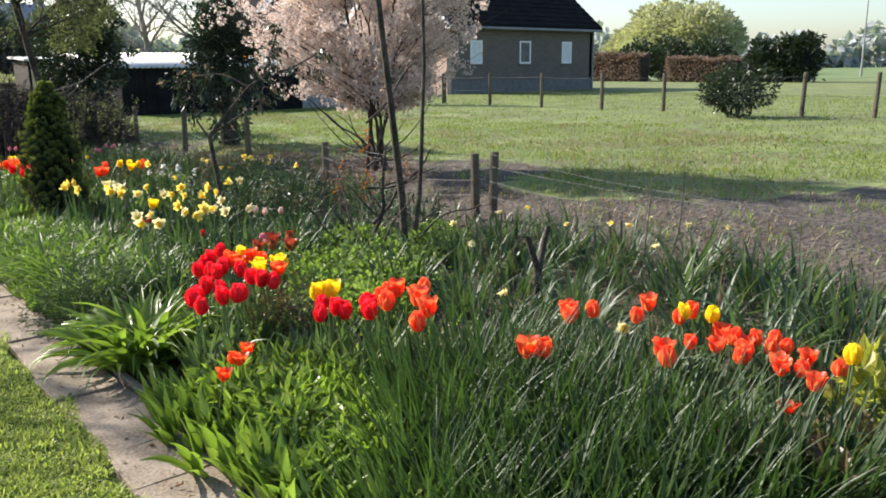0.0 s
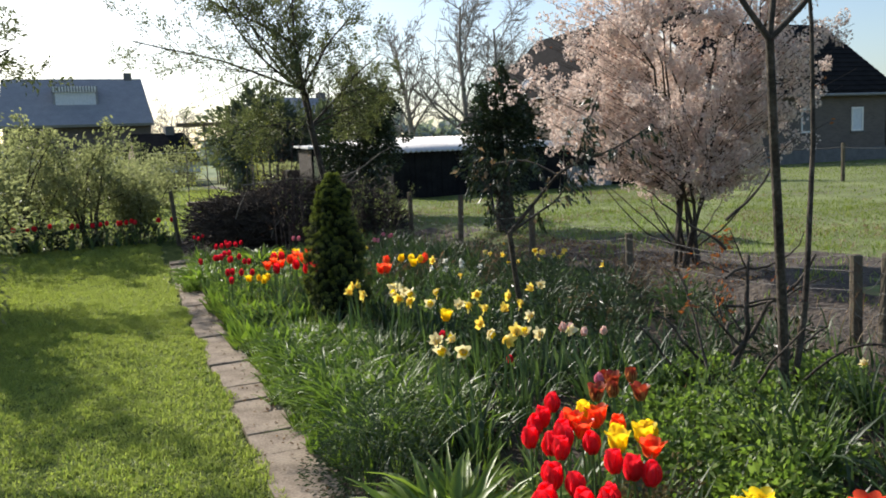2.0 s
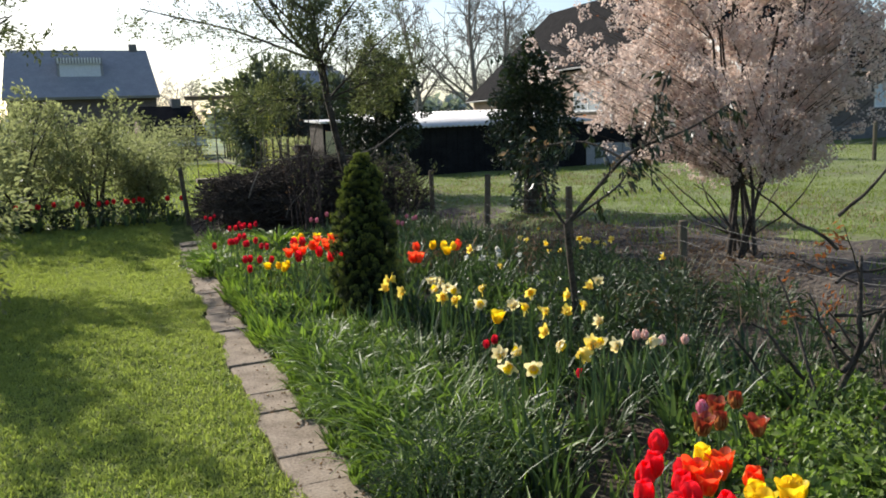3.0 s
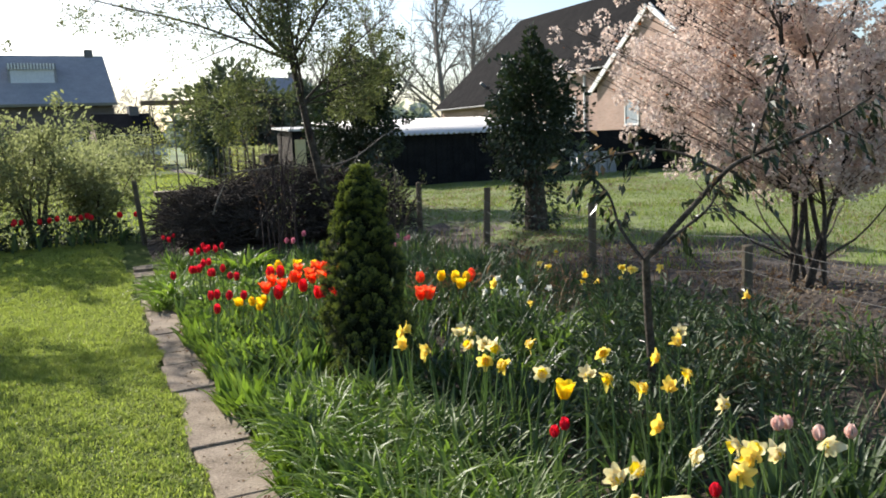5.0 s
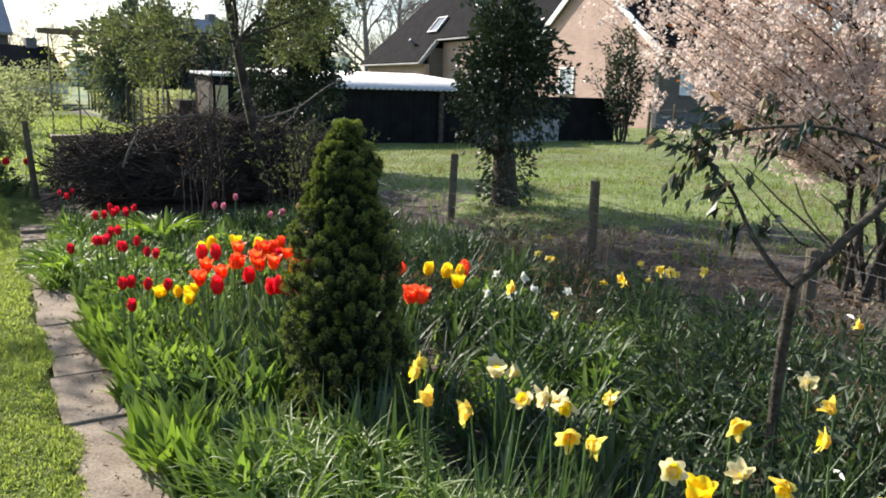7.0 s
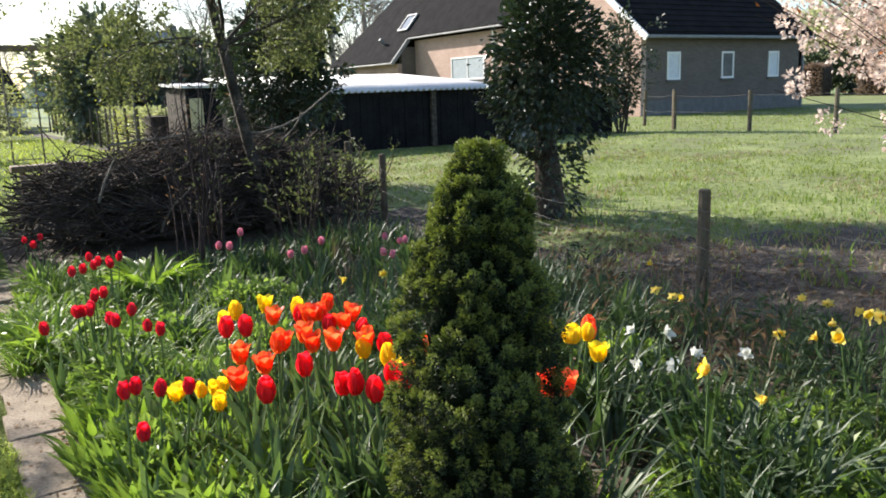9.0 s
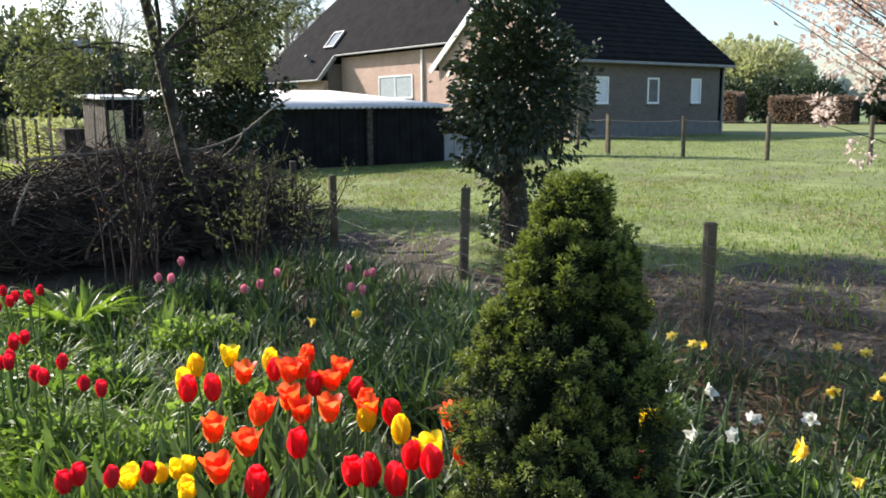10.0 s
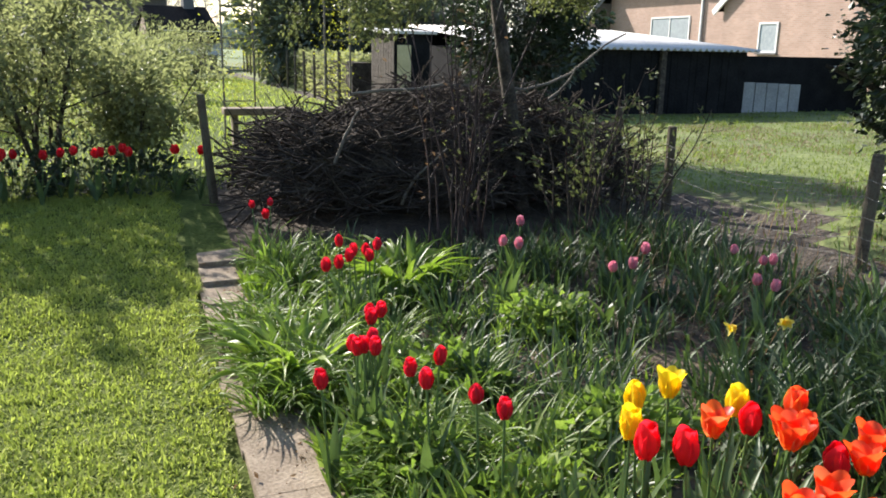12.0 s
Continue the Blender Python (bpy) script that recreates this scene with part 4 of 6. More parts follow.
def build_orchard_tree():
    t = thing("orchard_tree", (3.36, 13.72, 0.2), "leaning tree with fresh small leaves behind the bed", "tree")
    L = []
    trunk = [(np.array(p, float), r) for p, r in (((0.08, 0, -0.15), 0.062), ((-0.02, 0, 0.5), 0.056), ((-0.14, 0, 1.1), 0.052), ((-0.26, 0, 1.75), 0.047), ((-0.35, 0.05, 2.3), 0.038), ((-0.42, 0.1, 3.0), 0.026), ((-0.4, 0.1, 3.7), 0.014))]
    mains = []
    L.append(trunk)
    for d, ln, k in (((-1.0, 0.1, 0.75), 2.3, 4), ((-0.9, -0.3, 0.55), 2.0, 4), ((-1.0, -0.1, 0.42), 2.5, 4), ((-1.0, 0.3, 0.55), 2.5, 5), ((0.9, 0.2, 0.9), 1.6, 3), ((0.5, -0.4, 1.0), 1.5, 4), ((-0.3, 0.6, 1.0), 1.5, 4), ((1.0, 0.0, 0.5), 1.4, 3), ((-0.7, 0.2, 1.0), 1.9, 4), ((-0.2, -0.5, 1.0), 1.6, 3)):
        m = limb(trunk[k][0], d, ln, 0.022, 0.008, 6, 0.12, 0.03)
        mains.append(m)
    # leafy lower boughs that hang out to the sides
    for d, ln, k in (((-1.0, 0.3, 0.25), 1.5, 3), ((-0.8, -0.5, 0.2), 1.3, 3), ((0.8, 0.3, 0.25), 1.2, 3)):
        mains.append(limb(trunk[k][0], d, ln, 0.012, 0.005, 6, 0.12, -0.03))
    tw = []
    for m in mains + [trunk[3:]]:
        sub = []
        tw += branching(sub, m, 2, (11, 7), 0.42, 0.55, 0.05, 0.5, 0.15)
        L += sub
    V, F = tubes(L, 6)
    part("trunk", fast_mesh("trunk", V, F, M["bark"], True), t)
    P, D = along(tw, 31000, 0.04)
    leaf_part("crown", P, D, (0.024, 0.056), M["olive_leaf"], t, 0.55)


def build_blossom_tree():
    t = thing("blossom_tree", (5.25, 7.6, 0.3), "many-stemmed tree in pale pink blossom beside the fence", "tree")
    q = np.random.default_rng(31)
    major, minor = np.array([-0.8, 0.6, 0.0]), np.array([0.6, 0.8, 0.0])

    def crown_point(lo=0.35):
        """A place in the crown: broad along one axis, narrower at its top, ragged below."""
        while True:
            d = q.normal(0, 1, 3)
            d /= np.linalg.norm(d)
            r = lo + (1 - lo) * q.uniform(0, 1) ** 0.6
            u = d * r
            w = 1 - 0.3 * max(0.0, u[2])
            p = major * u[0] * (1.95 if u[0] > 0 else 1.65) * w + minor * u[1] * 1.1 * w + np.array([0, 0, 1.86 + u[2] * 1.2])
            if p[2] > 0.78 + 0.3 * q.uniform(-1, 1):
                return p
    L, stems = [], []
    for i in range(9):
        a = i * 2 * math.pi / 9 + q.uniform(-0.25, 0.25)
        foot = np.array([0.13 * math.cos(a), 0.13 * math.sin(a), -0.1])
        tip = major * math.cos(a) * q.uniform(0.35, 0.95) + minor * math.sin(a) * q.uniform(0.3, 0.7) + np.array([0, 0, q.uniform(2.3, 3.0)])
        pts = []
        for f in np.linspace(0, 1, 10):
            bow = foot * (1 - f) + tip * f + np.array([0, 0, 0.22 * math.sin(math.pi * f)])
            pts.append((bow + q.normal(0, 0.025, 3) * (f > 0), 0.024 * (1 - 0.8 * f) * (0.7 + 0.06 * (i % 5))))
        stems.append(pts)
        L.append(pts)
    # low side shoots that leave the foot at a slant
    for i in range(7):
        a = q.uniform(0, 2 * math.pi)
        L.append(limb((0.08 * math.cos(a), 0.08 * math.sin(a), 0.15), (math.cos(a), math.sin(a), 0.8), q.uniform(0.7, 1.3), 0.010, 0.004, 6, 0.1, 0.03, q))
    nodes = np.array([p for st in stems for p, r in st[2:]])
    tw = []
    for k in range(390):
        p = crown_point()
        flat = np.linalg.norm(nodes[:, :2] - p[:2], axis=1)
        dist = np.linalg.norm(nodes - p, axis=1) + 2.5 * np.maximum(0, nodes[:, 2] - p[2] + 0.6 * flat)
        root = nodes[int(np.argmin(dist))]
        mid = (root + p) / 2 + q.normal(0, 0.05, 3) + np.array([0, 0, 0.06])
        tw.append([(root * (1 - f) ** 2 + mid * 2 * f * (1 - f) + p * f * f, 0.0042 * (1 - 0.6 * f)) for f in np.linspace(0, 1, 6)])
    V, F = tubes(L + tw, 5)
    part("trunk", fast_mesh("trunk", V, F, M["bark"], True), t)
    # trusses of blossom: rounded heads of many small petals
    C = []
    for ln in tw:
        for k in range(q.integers(4, 8)):
            f = q.uniform(0.18, 1.0) * 5
            a, w = min(int(f), 4), f - min(int(f), 4)
            C.append(ln[a][0] * (1 - w) + ln[a + 1][0] * w + q.normal(0, 0.05, 3))
    C = np.array(C)
    k = 48
    d = q.normal(0, 1, (len(C) * k, 3))
    d /= np.linalg.norm(d, axis=1)[:, None]
    size = np.repeat(q.uniform(0.03, 0.066, len(C)), k)
    leaf_part("blossom", np.repeat(C, k, 0) + d * size[:, None], d + q.normal(0, 0.5, d.shape), (0.018, 0.036), M["blossom"], t, 0.7, "pale pink blossom")
    P, D = along(tw, 900, 0.05)
    leaf_part("young_leaves", P, D, (0.02, 0.042), M["russet_leaf"], t, 0.5, "russet young leaves")


def build_saplings():
    t = thing("sapling", (3.24, 4.35, 0.1), "slender bare-stemmed sapling with a forked top", "tree")
    L = []
    tr = [(np.array(p, float), r) for p, r in (((0, 0, -0.1), 0.028), ((-0.07, -0.06, 0.45), 0.025), ((-0.2, -0.16, 0.95), 0.022), ((-0.32, -0.25, 1.4), 0.02), ((-0.42, -0.33, 1.77), 0.018))]
    L.append(tr)
    top = tr[-1][0]
    for d, ln in (((-0.75, 0.2, 1.0), 1.0), ((0.25, 0.1, 1.0), 1.2), ((1.0, -0.2, 0.8), 1.1)):
        sub = []
        branching(sub, limb(top, d, ln, 0.014, 0.006, 6, 0.05, 0.02), 1, (3,), 0.35, 0.6, 0.05)
        L += sub
    second = limb((0.1, 0.05, -0.1), (-0.08, -0.07, 1), 2.3, 0.018, 0.009, 8, 0.04)
    L.append(second)
    third = limb((-0.10, 0.3, -0.1), (0.05, 0.1, 1), 0.9, 0.02, 0.009, 9, 0.2)
    sub = []
    tw = branching(sub, third, 2, (5, 3), 0.45, 0.7, 0.02)
    L += sub
    L.append(limb((-0.1, 0.25, 0.25), (0.8, -0.1, 0.75), 0.7, 0.015, 0.006, 8, 0.2))
    L.append(limb((-0.12, 0.35, 0.1), (-0.6, 0.1, 0.8), 0.5, 0.011, 0.005, 8, 0.22, -0.05))
    # crooked basal shoots
    for i in range(6):
        a = i * 1.05
        L.append(limb((-0.1 + 0.12 * math.cos(a), 0.2 + 0.14 * math.sin(a), -0.05), (0.5 * math.cos(a), 0.5 * math.sin(a), 1.0), rng.uniform(0.4, 0.85), 0.010, 0.005, 9, 0.17))
    for i in range(5):
        L.append(limb((-0.1, 0.3, 0.35 + 0.15 * i), (rng.normal(0, 1), rng.normal(0, 1), 0.6), 0.55, 0.009, 0.003, 8, 0.24))
    V, F = tubes(L, 6)
    part("trunk", fast_mesh("trunk", V, F, M["bark"], True), t)
    P, D = along(tw, 110, 0.02)
    leaf_part("young_leaves", P, D, (0.02, 0.04), M["russet_leaf"], t, 0.5, "russet young leaves")


def build_small_apple():
    t = thing("crooked_bush_tree", (2.76, 6.3, 0.08), "small crooked tree with sparse leathery leaves", "tree")

    def curve(pts, r0, r1):
        """A limb bent smoothly through a few places."""
        P = np.array(pts, float)
        s_ = np.linspace(0, len(P) - 1, 4 * (len(P) - 1) + 1)
        out = []
        for v in s_:
            k = min(int(v), len(P) - 2)
            w = v - k
            a, b, c, d = P[max(k - 1, 0)], P[k], P[k + 1], P[min(k + 2, len(P) - 1)]
            p = 0.5 * (2 * b + (c - a) * w + (2 * a - 5 * b + 4 * c - d) * w * w + (3 * b - a - 3 * c + d) * w ** 3)
            out.append((p, r0 + (r1 - r0) * v / (len(P) - 1)))
        return out
    L, tw = [], []
    L.append(curve([(0.05, 0.03, -0.1), (0.03, 0.02, 0.3), (-0.02, -0.02, 0.55), (-0.08, -0.08, 0.82)], 0.021, 0.018))
    arms = (([(-0.08, -0.08, 0.82), (0.04, -0.18, 1.0), (0.19, -0.28, 1.2), (0.3, -0.33, 1.27), (0.5, -0.48, 1.36), (0.75, -0.55, 1.5)], 0.016, 10),
            ([(-0.08, -0.08, 0.82), (0.12, -0.08, 0.93), (0.32, -0.06, 1.04), (0.5, 0.05, 1.2)], 0.010, 8),
            ([(-0.08, -0.08, 0.80), (-0.12, 0.05, 0.95), (-0.08, 0.2, 1.1), (-0.14, 0.32, 1.22)], 0.009, 8),
            ([(0.3, -0.33, 1.27), (0.36, -0.34, 1.45), (0.46, -0.36, 1.7)], 0.009, 6),
            ([(0.19, -0.28, 1.2), (0.08, -0.05, 1.3), (-0.06, 0.2, 1.28), (-0.16, 0.34, 1.2)], 0.008, 10))
    for pts, r, k in arms:
        m = curve(pts, r, 0.005)
        sub = []
        tw += branching(sub, m, 1, (k,), 0.24, 0.7, 0.0, 0.5, 0.3)
        L += sub
    V, F = tubes(L, 6)
    part("trunk", fast_mesh("trunk", V, F, M["bark"], True), t)
    P, D = along(tw, 520, 0.02)
    D[:, 2] -= 1.2
    leaf_part("crown", P, D, (0.035, 0.07), M["dark_leaf"], t, 0.42)
    P, D = along(tw, 90, 0.02)
    D[:, 2] -= 1.2
    leaf_part("faded_leaves", P, D, (0.04, 0.07), M["dry_stem"], t, 0.42, "pale brown faded leaves")


def ivy_column(name, at, label, rx, ry, zlo, zhi, n, trunk_r, leaf_size, point=0.5):
    """A trunk wrapped in evergreen leaves: a tall lumpy column, loose at its outline."""
    t = thing(name, at, label, "tree")
    L = [limb((0, 0, -0.15), (0.05, 0, 1), zhi * 0.95, trunk_r, 0.02, 7, 0.04)]
    sub = []
    tw = branching(sub, L[0], 2, (16, 4), 0.33, 0.8, 0.05, 0.35, zlo / zhi)
    L += sub[1:]
    V, F = tubes(L, 6)
    part("trunk", fast_mesh("trunk", V, F, M["bark"], True), t)
    P, D = blob(n, rx, ry, (zhi - zlo) / 2, 0.34, 0.3)
    f = P[:, 2] / ((zhi - zlo) / 2)
    P[:, :2] *= (1 - point * np.clip(f, 0, 1) ** 1.5)[:, None]
    P[:, 2] += (zhi + zlo) / 2
    Q, E = along(tw, n // 3, 0.05)
    P, D = np.concatenate([P, Q]), np.concatenate([D, E])
    leaf_part("crown", P, D, leaf_size, M["dark_leaf"], t, 0.62)
    # leaves clinging to the trunk below the crown
    m = n // 12
    z = rng.uniform(0.05, zlo, m)
    a = rng.uniform(0, 2 * np.pi, m)
    r = trunk_r * rng.uniform(1.0, 1.9, m)
    leaf_part("trunk_ivy", np.stack([r * np.cos(a), r * np.sin(a), z], -1), np.stack([np.cos(a), np.sin(a), -0.4 * np.ones(m)], -1), leaf_size, M["dark_leaf"], t, 0.6)
    return t


def leafy_bush(name, at, label, rx, ry, h, n, leaf_size, material, stems=7, category="shrub", lump=0.25, shell=0.3, bark="bark", low=0.12, loose=0.25):
    t = thing(name, at, label, category)
    L, tw = [], []
    for i in range(stems):
        a = rng.uniform(0, 2 * np.pi)
        st = limb((0.1 * math.cos(a), 0.1 * math.sin(a), -0.05), (0.55 * rx * math.cos(a), 0.55 * ry * math.sin(a), h * 0.9), h * rng.uniform(0.75, 1.0), 0.012 + 0.008 * h, 0.004, 6, 0.1)
        sub = []
        tw += branching(sub, st, 2, (6, 4), 0.42, 0.65, 0.03, 0.5, 0.2)
        L += sub
    V, F = tubes(L, 5)
    tagged(part("branchwork", fast_mesh("branchwork", V, F, M[bark], True), t), kind="stuff")
    P, D = blob(int(n * (1 - loose)), rx, ry, h * 0.5, lump, shell)
    P[:, 2] += h * 0.5 + low
    Q, E = along(tw, int(n * loose), 0.05)
    P, D = np.concatenate([P, Q]), np.concatenate([D, E])
    k = P[:, 2] > 0.02
    leaf_part("foliage", P[k], D[k], leaf_size, material, t, 0.5)
    return t


def bare_tree(name, at, label, height, n1, r, material, spread=0.45, group=""):
    t = thing(name, at, label, "tree", group)
    L = []
    tr = limb((0, 0, -0.5), (0.02, 0, 1), height * 0.8, r, r * 0.25, 8, 0.04)
    branching(L, tr, 3, (n1 + 5, 9, 8), 0.48, spread + 0.08, 0.05, 0.55, 0.15, 0.14, 0.022 * height / 15)
    V, F = tubes(L[:1], 6)
    part("trunk", fast_mesh("trunk", V, F, material, True), t)
    V, F = tubes(L[1:], 4)
    tagged(part("branchwork", fast_mesh("branchwork", V, F, material, True), t), kind="stuff")
    return t


build_orchard_tree()
build_blossom_tree()
build_saplings()
build_small_apple()
ivy_column("ivy_tree", (5.4, 11.75, 0.3), "dark ivy-clad evergreen standing in the pasture", 0.56, 0.56, 0.68, 2.2, 5800, 0.16, (0.04, 0.085), 0.78)
ivy_column("ivy_clump", (4.55, 16.2, 0.3), "tall dark ivy-covered stump tree by the shed", 0.78, 0.7, 0.4, 2.6, 9500, 0.12, (0.045, 0.09), 0.45)
leafy_bush("lone_holly_bush", (16.3, 9.8, 0.3), "round dark evergreen bush on the pasture", 0.85, 0.85, 1.0, 3200, (0.06, 0.12), M["dark_leaf"])
leafy_bush("slim_evergreen", (15.3, 20.9, 0.3), "slim young evergreen beside the screen", 0.42, 0.42, 2.7, 2600, (0.08, 0.14), M["dark_leaf"])
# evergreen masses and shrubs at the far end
leafy_bush("yew_tree", (6.0, 34.5, 0.0), "broad dark evergreen tree at the garden's end", 1.9, 1.5, 3.9, 9500, (0.16, 0.34), M["hazed_evergreen"], category="tree", lump=0.4)
leafy_bush("laurel_tree", (8.3, 33.5, 0.0), "broad evergreen with lighter leaf sprays", 1.7, 1.4, 3.1, 8000, (0.16, 0.32), M["hazed_evergreen"], category="tree", lump=0.4)
leafy_bush("fir_tree", (10.2, 36.0, 0.0), "dark conifer behind the hedge", 1.7, 1.4, 3.2, 8000, (0.18, 0.34), M["hazed_evergreen"], category="tree", lump=0.15)
for k, (bx, by, br, bh) in enumerate(((-1.5, 21.5, 1.2, 1.7), (0.4, 24.0, 0.8, 1.3), (-3.5, 23.0, 1.4, 1.9), (1.0, 27.5, 0.9, 1.5), (-0.6, 31.0, 1.4, 1.9), (2.6, 40.0, 1.4, 2.0), (0.5, 42.0, 1.6, 2.4), (-4.0, 33.0, 2.0, 2.6))):
    leafy_bush("far_shrub", (bx, by, 0.2), "leafy shrub on the sunlit far lawn", br, br, bh, 2600, (0.06, 0.13), M["shrub_leaf" if k % 2 else "olive_leaf"], lump=0.3, shell=0.35)
# border shrubs behind the lawn
for k, (bx, by, brx, bh, mt) in enumerate(((-4.4, 16.4, 1.2, 2.0, "shrub_leaf"), (-2.6, 16.1, 1.1, 1.75, "shrub_leaf"), (-1.2, 15.7, 1.1, 1.9, "shrub_leaf"), (-0.2, 15.8, 0.9, 1.85, "shrub_leaf"), (0.5, 16.2, 0.45, 1.15, "shrub_leaf"))):
    leafy_bush("border_shrub", (bx, by, 0.22), "loose leafy shrub in spring leaf behind the lawn", brx, 0.85, bh, 6000, (0.04, 0.085), M[mt], lump=0.4, shell=0.3, loose=0.7)
leafy_bush("lawn_shrub", (-1.75, 9.5, 0.0), "tall leafy shrub overhanging the lawn", 1.1, 1.2, 1.95, 9000, (0.04, 0.08), M["shrub_leaf"], lump=0.3, shell=0.4, low=0.0, loose=0.45)
leafy_bush("lawn_shrub", (-2.2, 11.7, 0.0), "tall leafy shrub at the side of the lawn", 1.3, 1.2, 2.0, 9000, (0.05, 0.10), M["shrub_leaf"], lump=0.3, shell=0.4, low=0.0, loose=0.45)


def build_overhang(x, y_):
    t = thing("spreading_tree", (x, y_, 0.0), "spreading tree whose twigs hang over the lawn", "tree")
    L, tw = [], []
    tr = limb((0, 0, -0.1), (0.05, 0, 1), 3.4, 0.11, 0.04, 7, 0.05)
    L.append(tr)
    for d, ln, k in (((1.0, 0.1, 0.5), 2.4, 4), ((1.0, -0.5, 0.75), 2.2, 5), ((-0.8, 0.3, 0.7), 2.0, 4), ((0.7, 0.7, 0.8), 2.0, 5), ((0.2, -1.0, 0.8), 1.9, 6), ((-0.2, 0.2, 1.0), 1.6, 6)):
        sub = []
        tw += branching(sub, limb(tr[k][0], d, ln, 0.04, 0.01, 6, 0.1, 0.0), 2, (6, 5), 0.42, 0.6, 0.0, 0.5, 0.25)
        L += sub
    V, F = tubes(L, 5)
    part("trunk", fast_mesh("trunk", V, F, M["bark"], True), t)
    P, D = along(tw, 5200, 0.04)
    leaf_part("crown", P, D, (0.035, 0.075), M["olive_leaf"], t, 0.5)


build_overhang(-2.7, 8.7)
build_overhang(-3.1, 13.6)
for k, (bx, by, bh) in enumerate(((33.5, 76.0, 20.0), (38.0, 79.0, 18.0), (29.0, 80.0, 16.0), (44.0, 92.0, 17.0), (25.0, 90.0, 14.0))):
    bare_tree("bare_tree", (bx, by, 0.0), "tall leafless tree behind the houses", bh, 10, 0.36, M["hazed_bark"], 0.42)
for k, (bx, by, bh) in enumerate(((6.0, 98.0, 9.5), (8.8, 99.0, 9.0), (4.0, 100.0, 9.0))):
    bare_tree("bare_tree", (bx, by, 0.0), "small leafless tree on the skyline", bh, 9, 0.2, M["hazed_bark"], 0.55)


def clipped_hedge(name, a, b, half, h, n, size, material, label, z=0.3, lump=0.05):
    t = thing(name, (a[0], a[1], z), label, "hedge")
    d = np.array([b[0] - a[0], b[1] - a[1], 0.0])
    ln = np.linalg.norm(d)
    d /= ln
    nrm = np.array([-d[1], d[0], 0.0])
    u, v, w = rng.uniform(0, ln, n), rng.uniform(-1, 1, n), rng.uniform(0, 1, n)
    face = rng.integers(0, 3, n)
    v = np.where(face == 0, -1 + rng.uniform(0, 0.2, n), np.where(face == 1, 1 - rng.uniform(0, 0.2, n), v))
    w = np.where(face == 2, 1 - rng.uniform(0, 0.12, n), w)
    wob = 1 + lump * np.sin(u * 1.3) + lump * np.sin(u * 3.1 + 1)
    P = d * u[:, None] + nrm * (v * half * wob)[:, None]
    P[:, 2] = w * h * wob
    D = nrm * v[:, None] + np.array([0, 0, 0.4])
    leaf_part("foliage", P, D, size, material, t, 0.6)
    bm = box_bm((0, -half * 0.75, -0.1), (ln, half * 0.75, h * 0.88))
    bm.transform(Matrix.Rotation(math.atan2(d[1], d[0]), 4, 'Z'))
    bpart("branchwork", bm, M["twig"], t)
    return t


hg = clipped_hedge("clipped_hedge", (5.1, 24.8), (6.1, 49.0), 0.3, 1.0, 6500, (0.08, 0.16), M["shrub_leaf"], "long clipped hedge with a wire fence along it", 0.25)
fence("hedge_fence", "row of thin posts along the clipped hedge", [(4.62 + 0.05 * i, 24.9 + i * 1.5, 1.12, 0.0) for i in range(15)], (0.5, 1.0), 0.22, 0.035)
clipped_hedge("beech_hedge", (50, 42.6), (50, 37.6), 0.6, 2.0, 2600, (0.15, 0.3), M["beech_hedge"], "russet beech hedge keeping its dead leaves")
clipped_hedge("beech_hedge", (50, 35.3), (50, 30.0), 0.6, 1.6, 2400, (0.15, 0.3), M["beech_hedge"], "russet beech hedge keeping its dead leaves")
for k, (bx, by, br, bh) in enumerate(((51.0, 28.9, 1.0, 2.7), (51.0, 27.4, 1.0, 2.9), (51.0, 26.1, 1.0, 3.0), (53.0, 34.0, 1.6, 2.9), (53.0, 37.5, 1.5, 3.2), (53.0, 40.5, 1.6, 3.0))):
    leafy_bush("dark_conifer", (bx, by, 0.2), "dark rounded conifer beyond the pasture", br, br, bh, 1900, (0.2, 0.4), M["dark_leaf"], category="tree", lump=0.12, shell=0.5)
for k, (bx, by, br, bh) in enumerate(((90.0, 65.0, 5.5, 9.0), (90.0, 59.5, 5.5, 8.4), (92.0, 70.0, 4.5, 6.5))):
    leafy_bush("willow_tree", (bx, by, 0.0), "hazy round willow in first leaf", br, br, bh, 9000, (0.35, 0.8), M["willow_haze"], category="tree", lump=0.12, shell=0.4, bark="hazed_bark")


def build_treeline():
    t = thing("distant_treeline", (0, 0, 0), "hazy line of trees on the horizon", "trees", kind="stuff")
    n = 26000
    a = rng.uniform(radians(8), radians(170), n)
    r = 320 + 40 * np.sin(a * 9) + rng.uniform(-12, 12, n)
    top = 9 + 3.5 * np.sin(a * 37) + 2.5 * np.sin(a * 91 + 1) + 2 * np.sin(a * 173)
    z = top * rng.uniform(0, 1, n) ** 0.8
    P = np.stack([r * np.cos(a), r * np.sin(a), z], -1)
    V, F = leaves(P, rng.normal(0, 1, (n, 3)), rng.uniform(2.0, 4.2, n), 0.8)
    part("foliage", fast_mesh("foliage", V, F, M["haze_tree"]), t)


build_treeline()

# ---- dwarf spruce ----


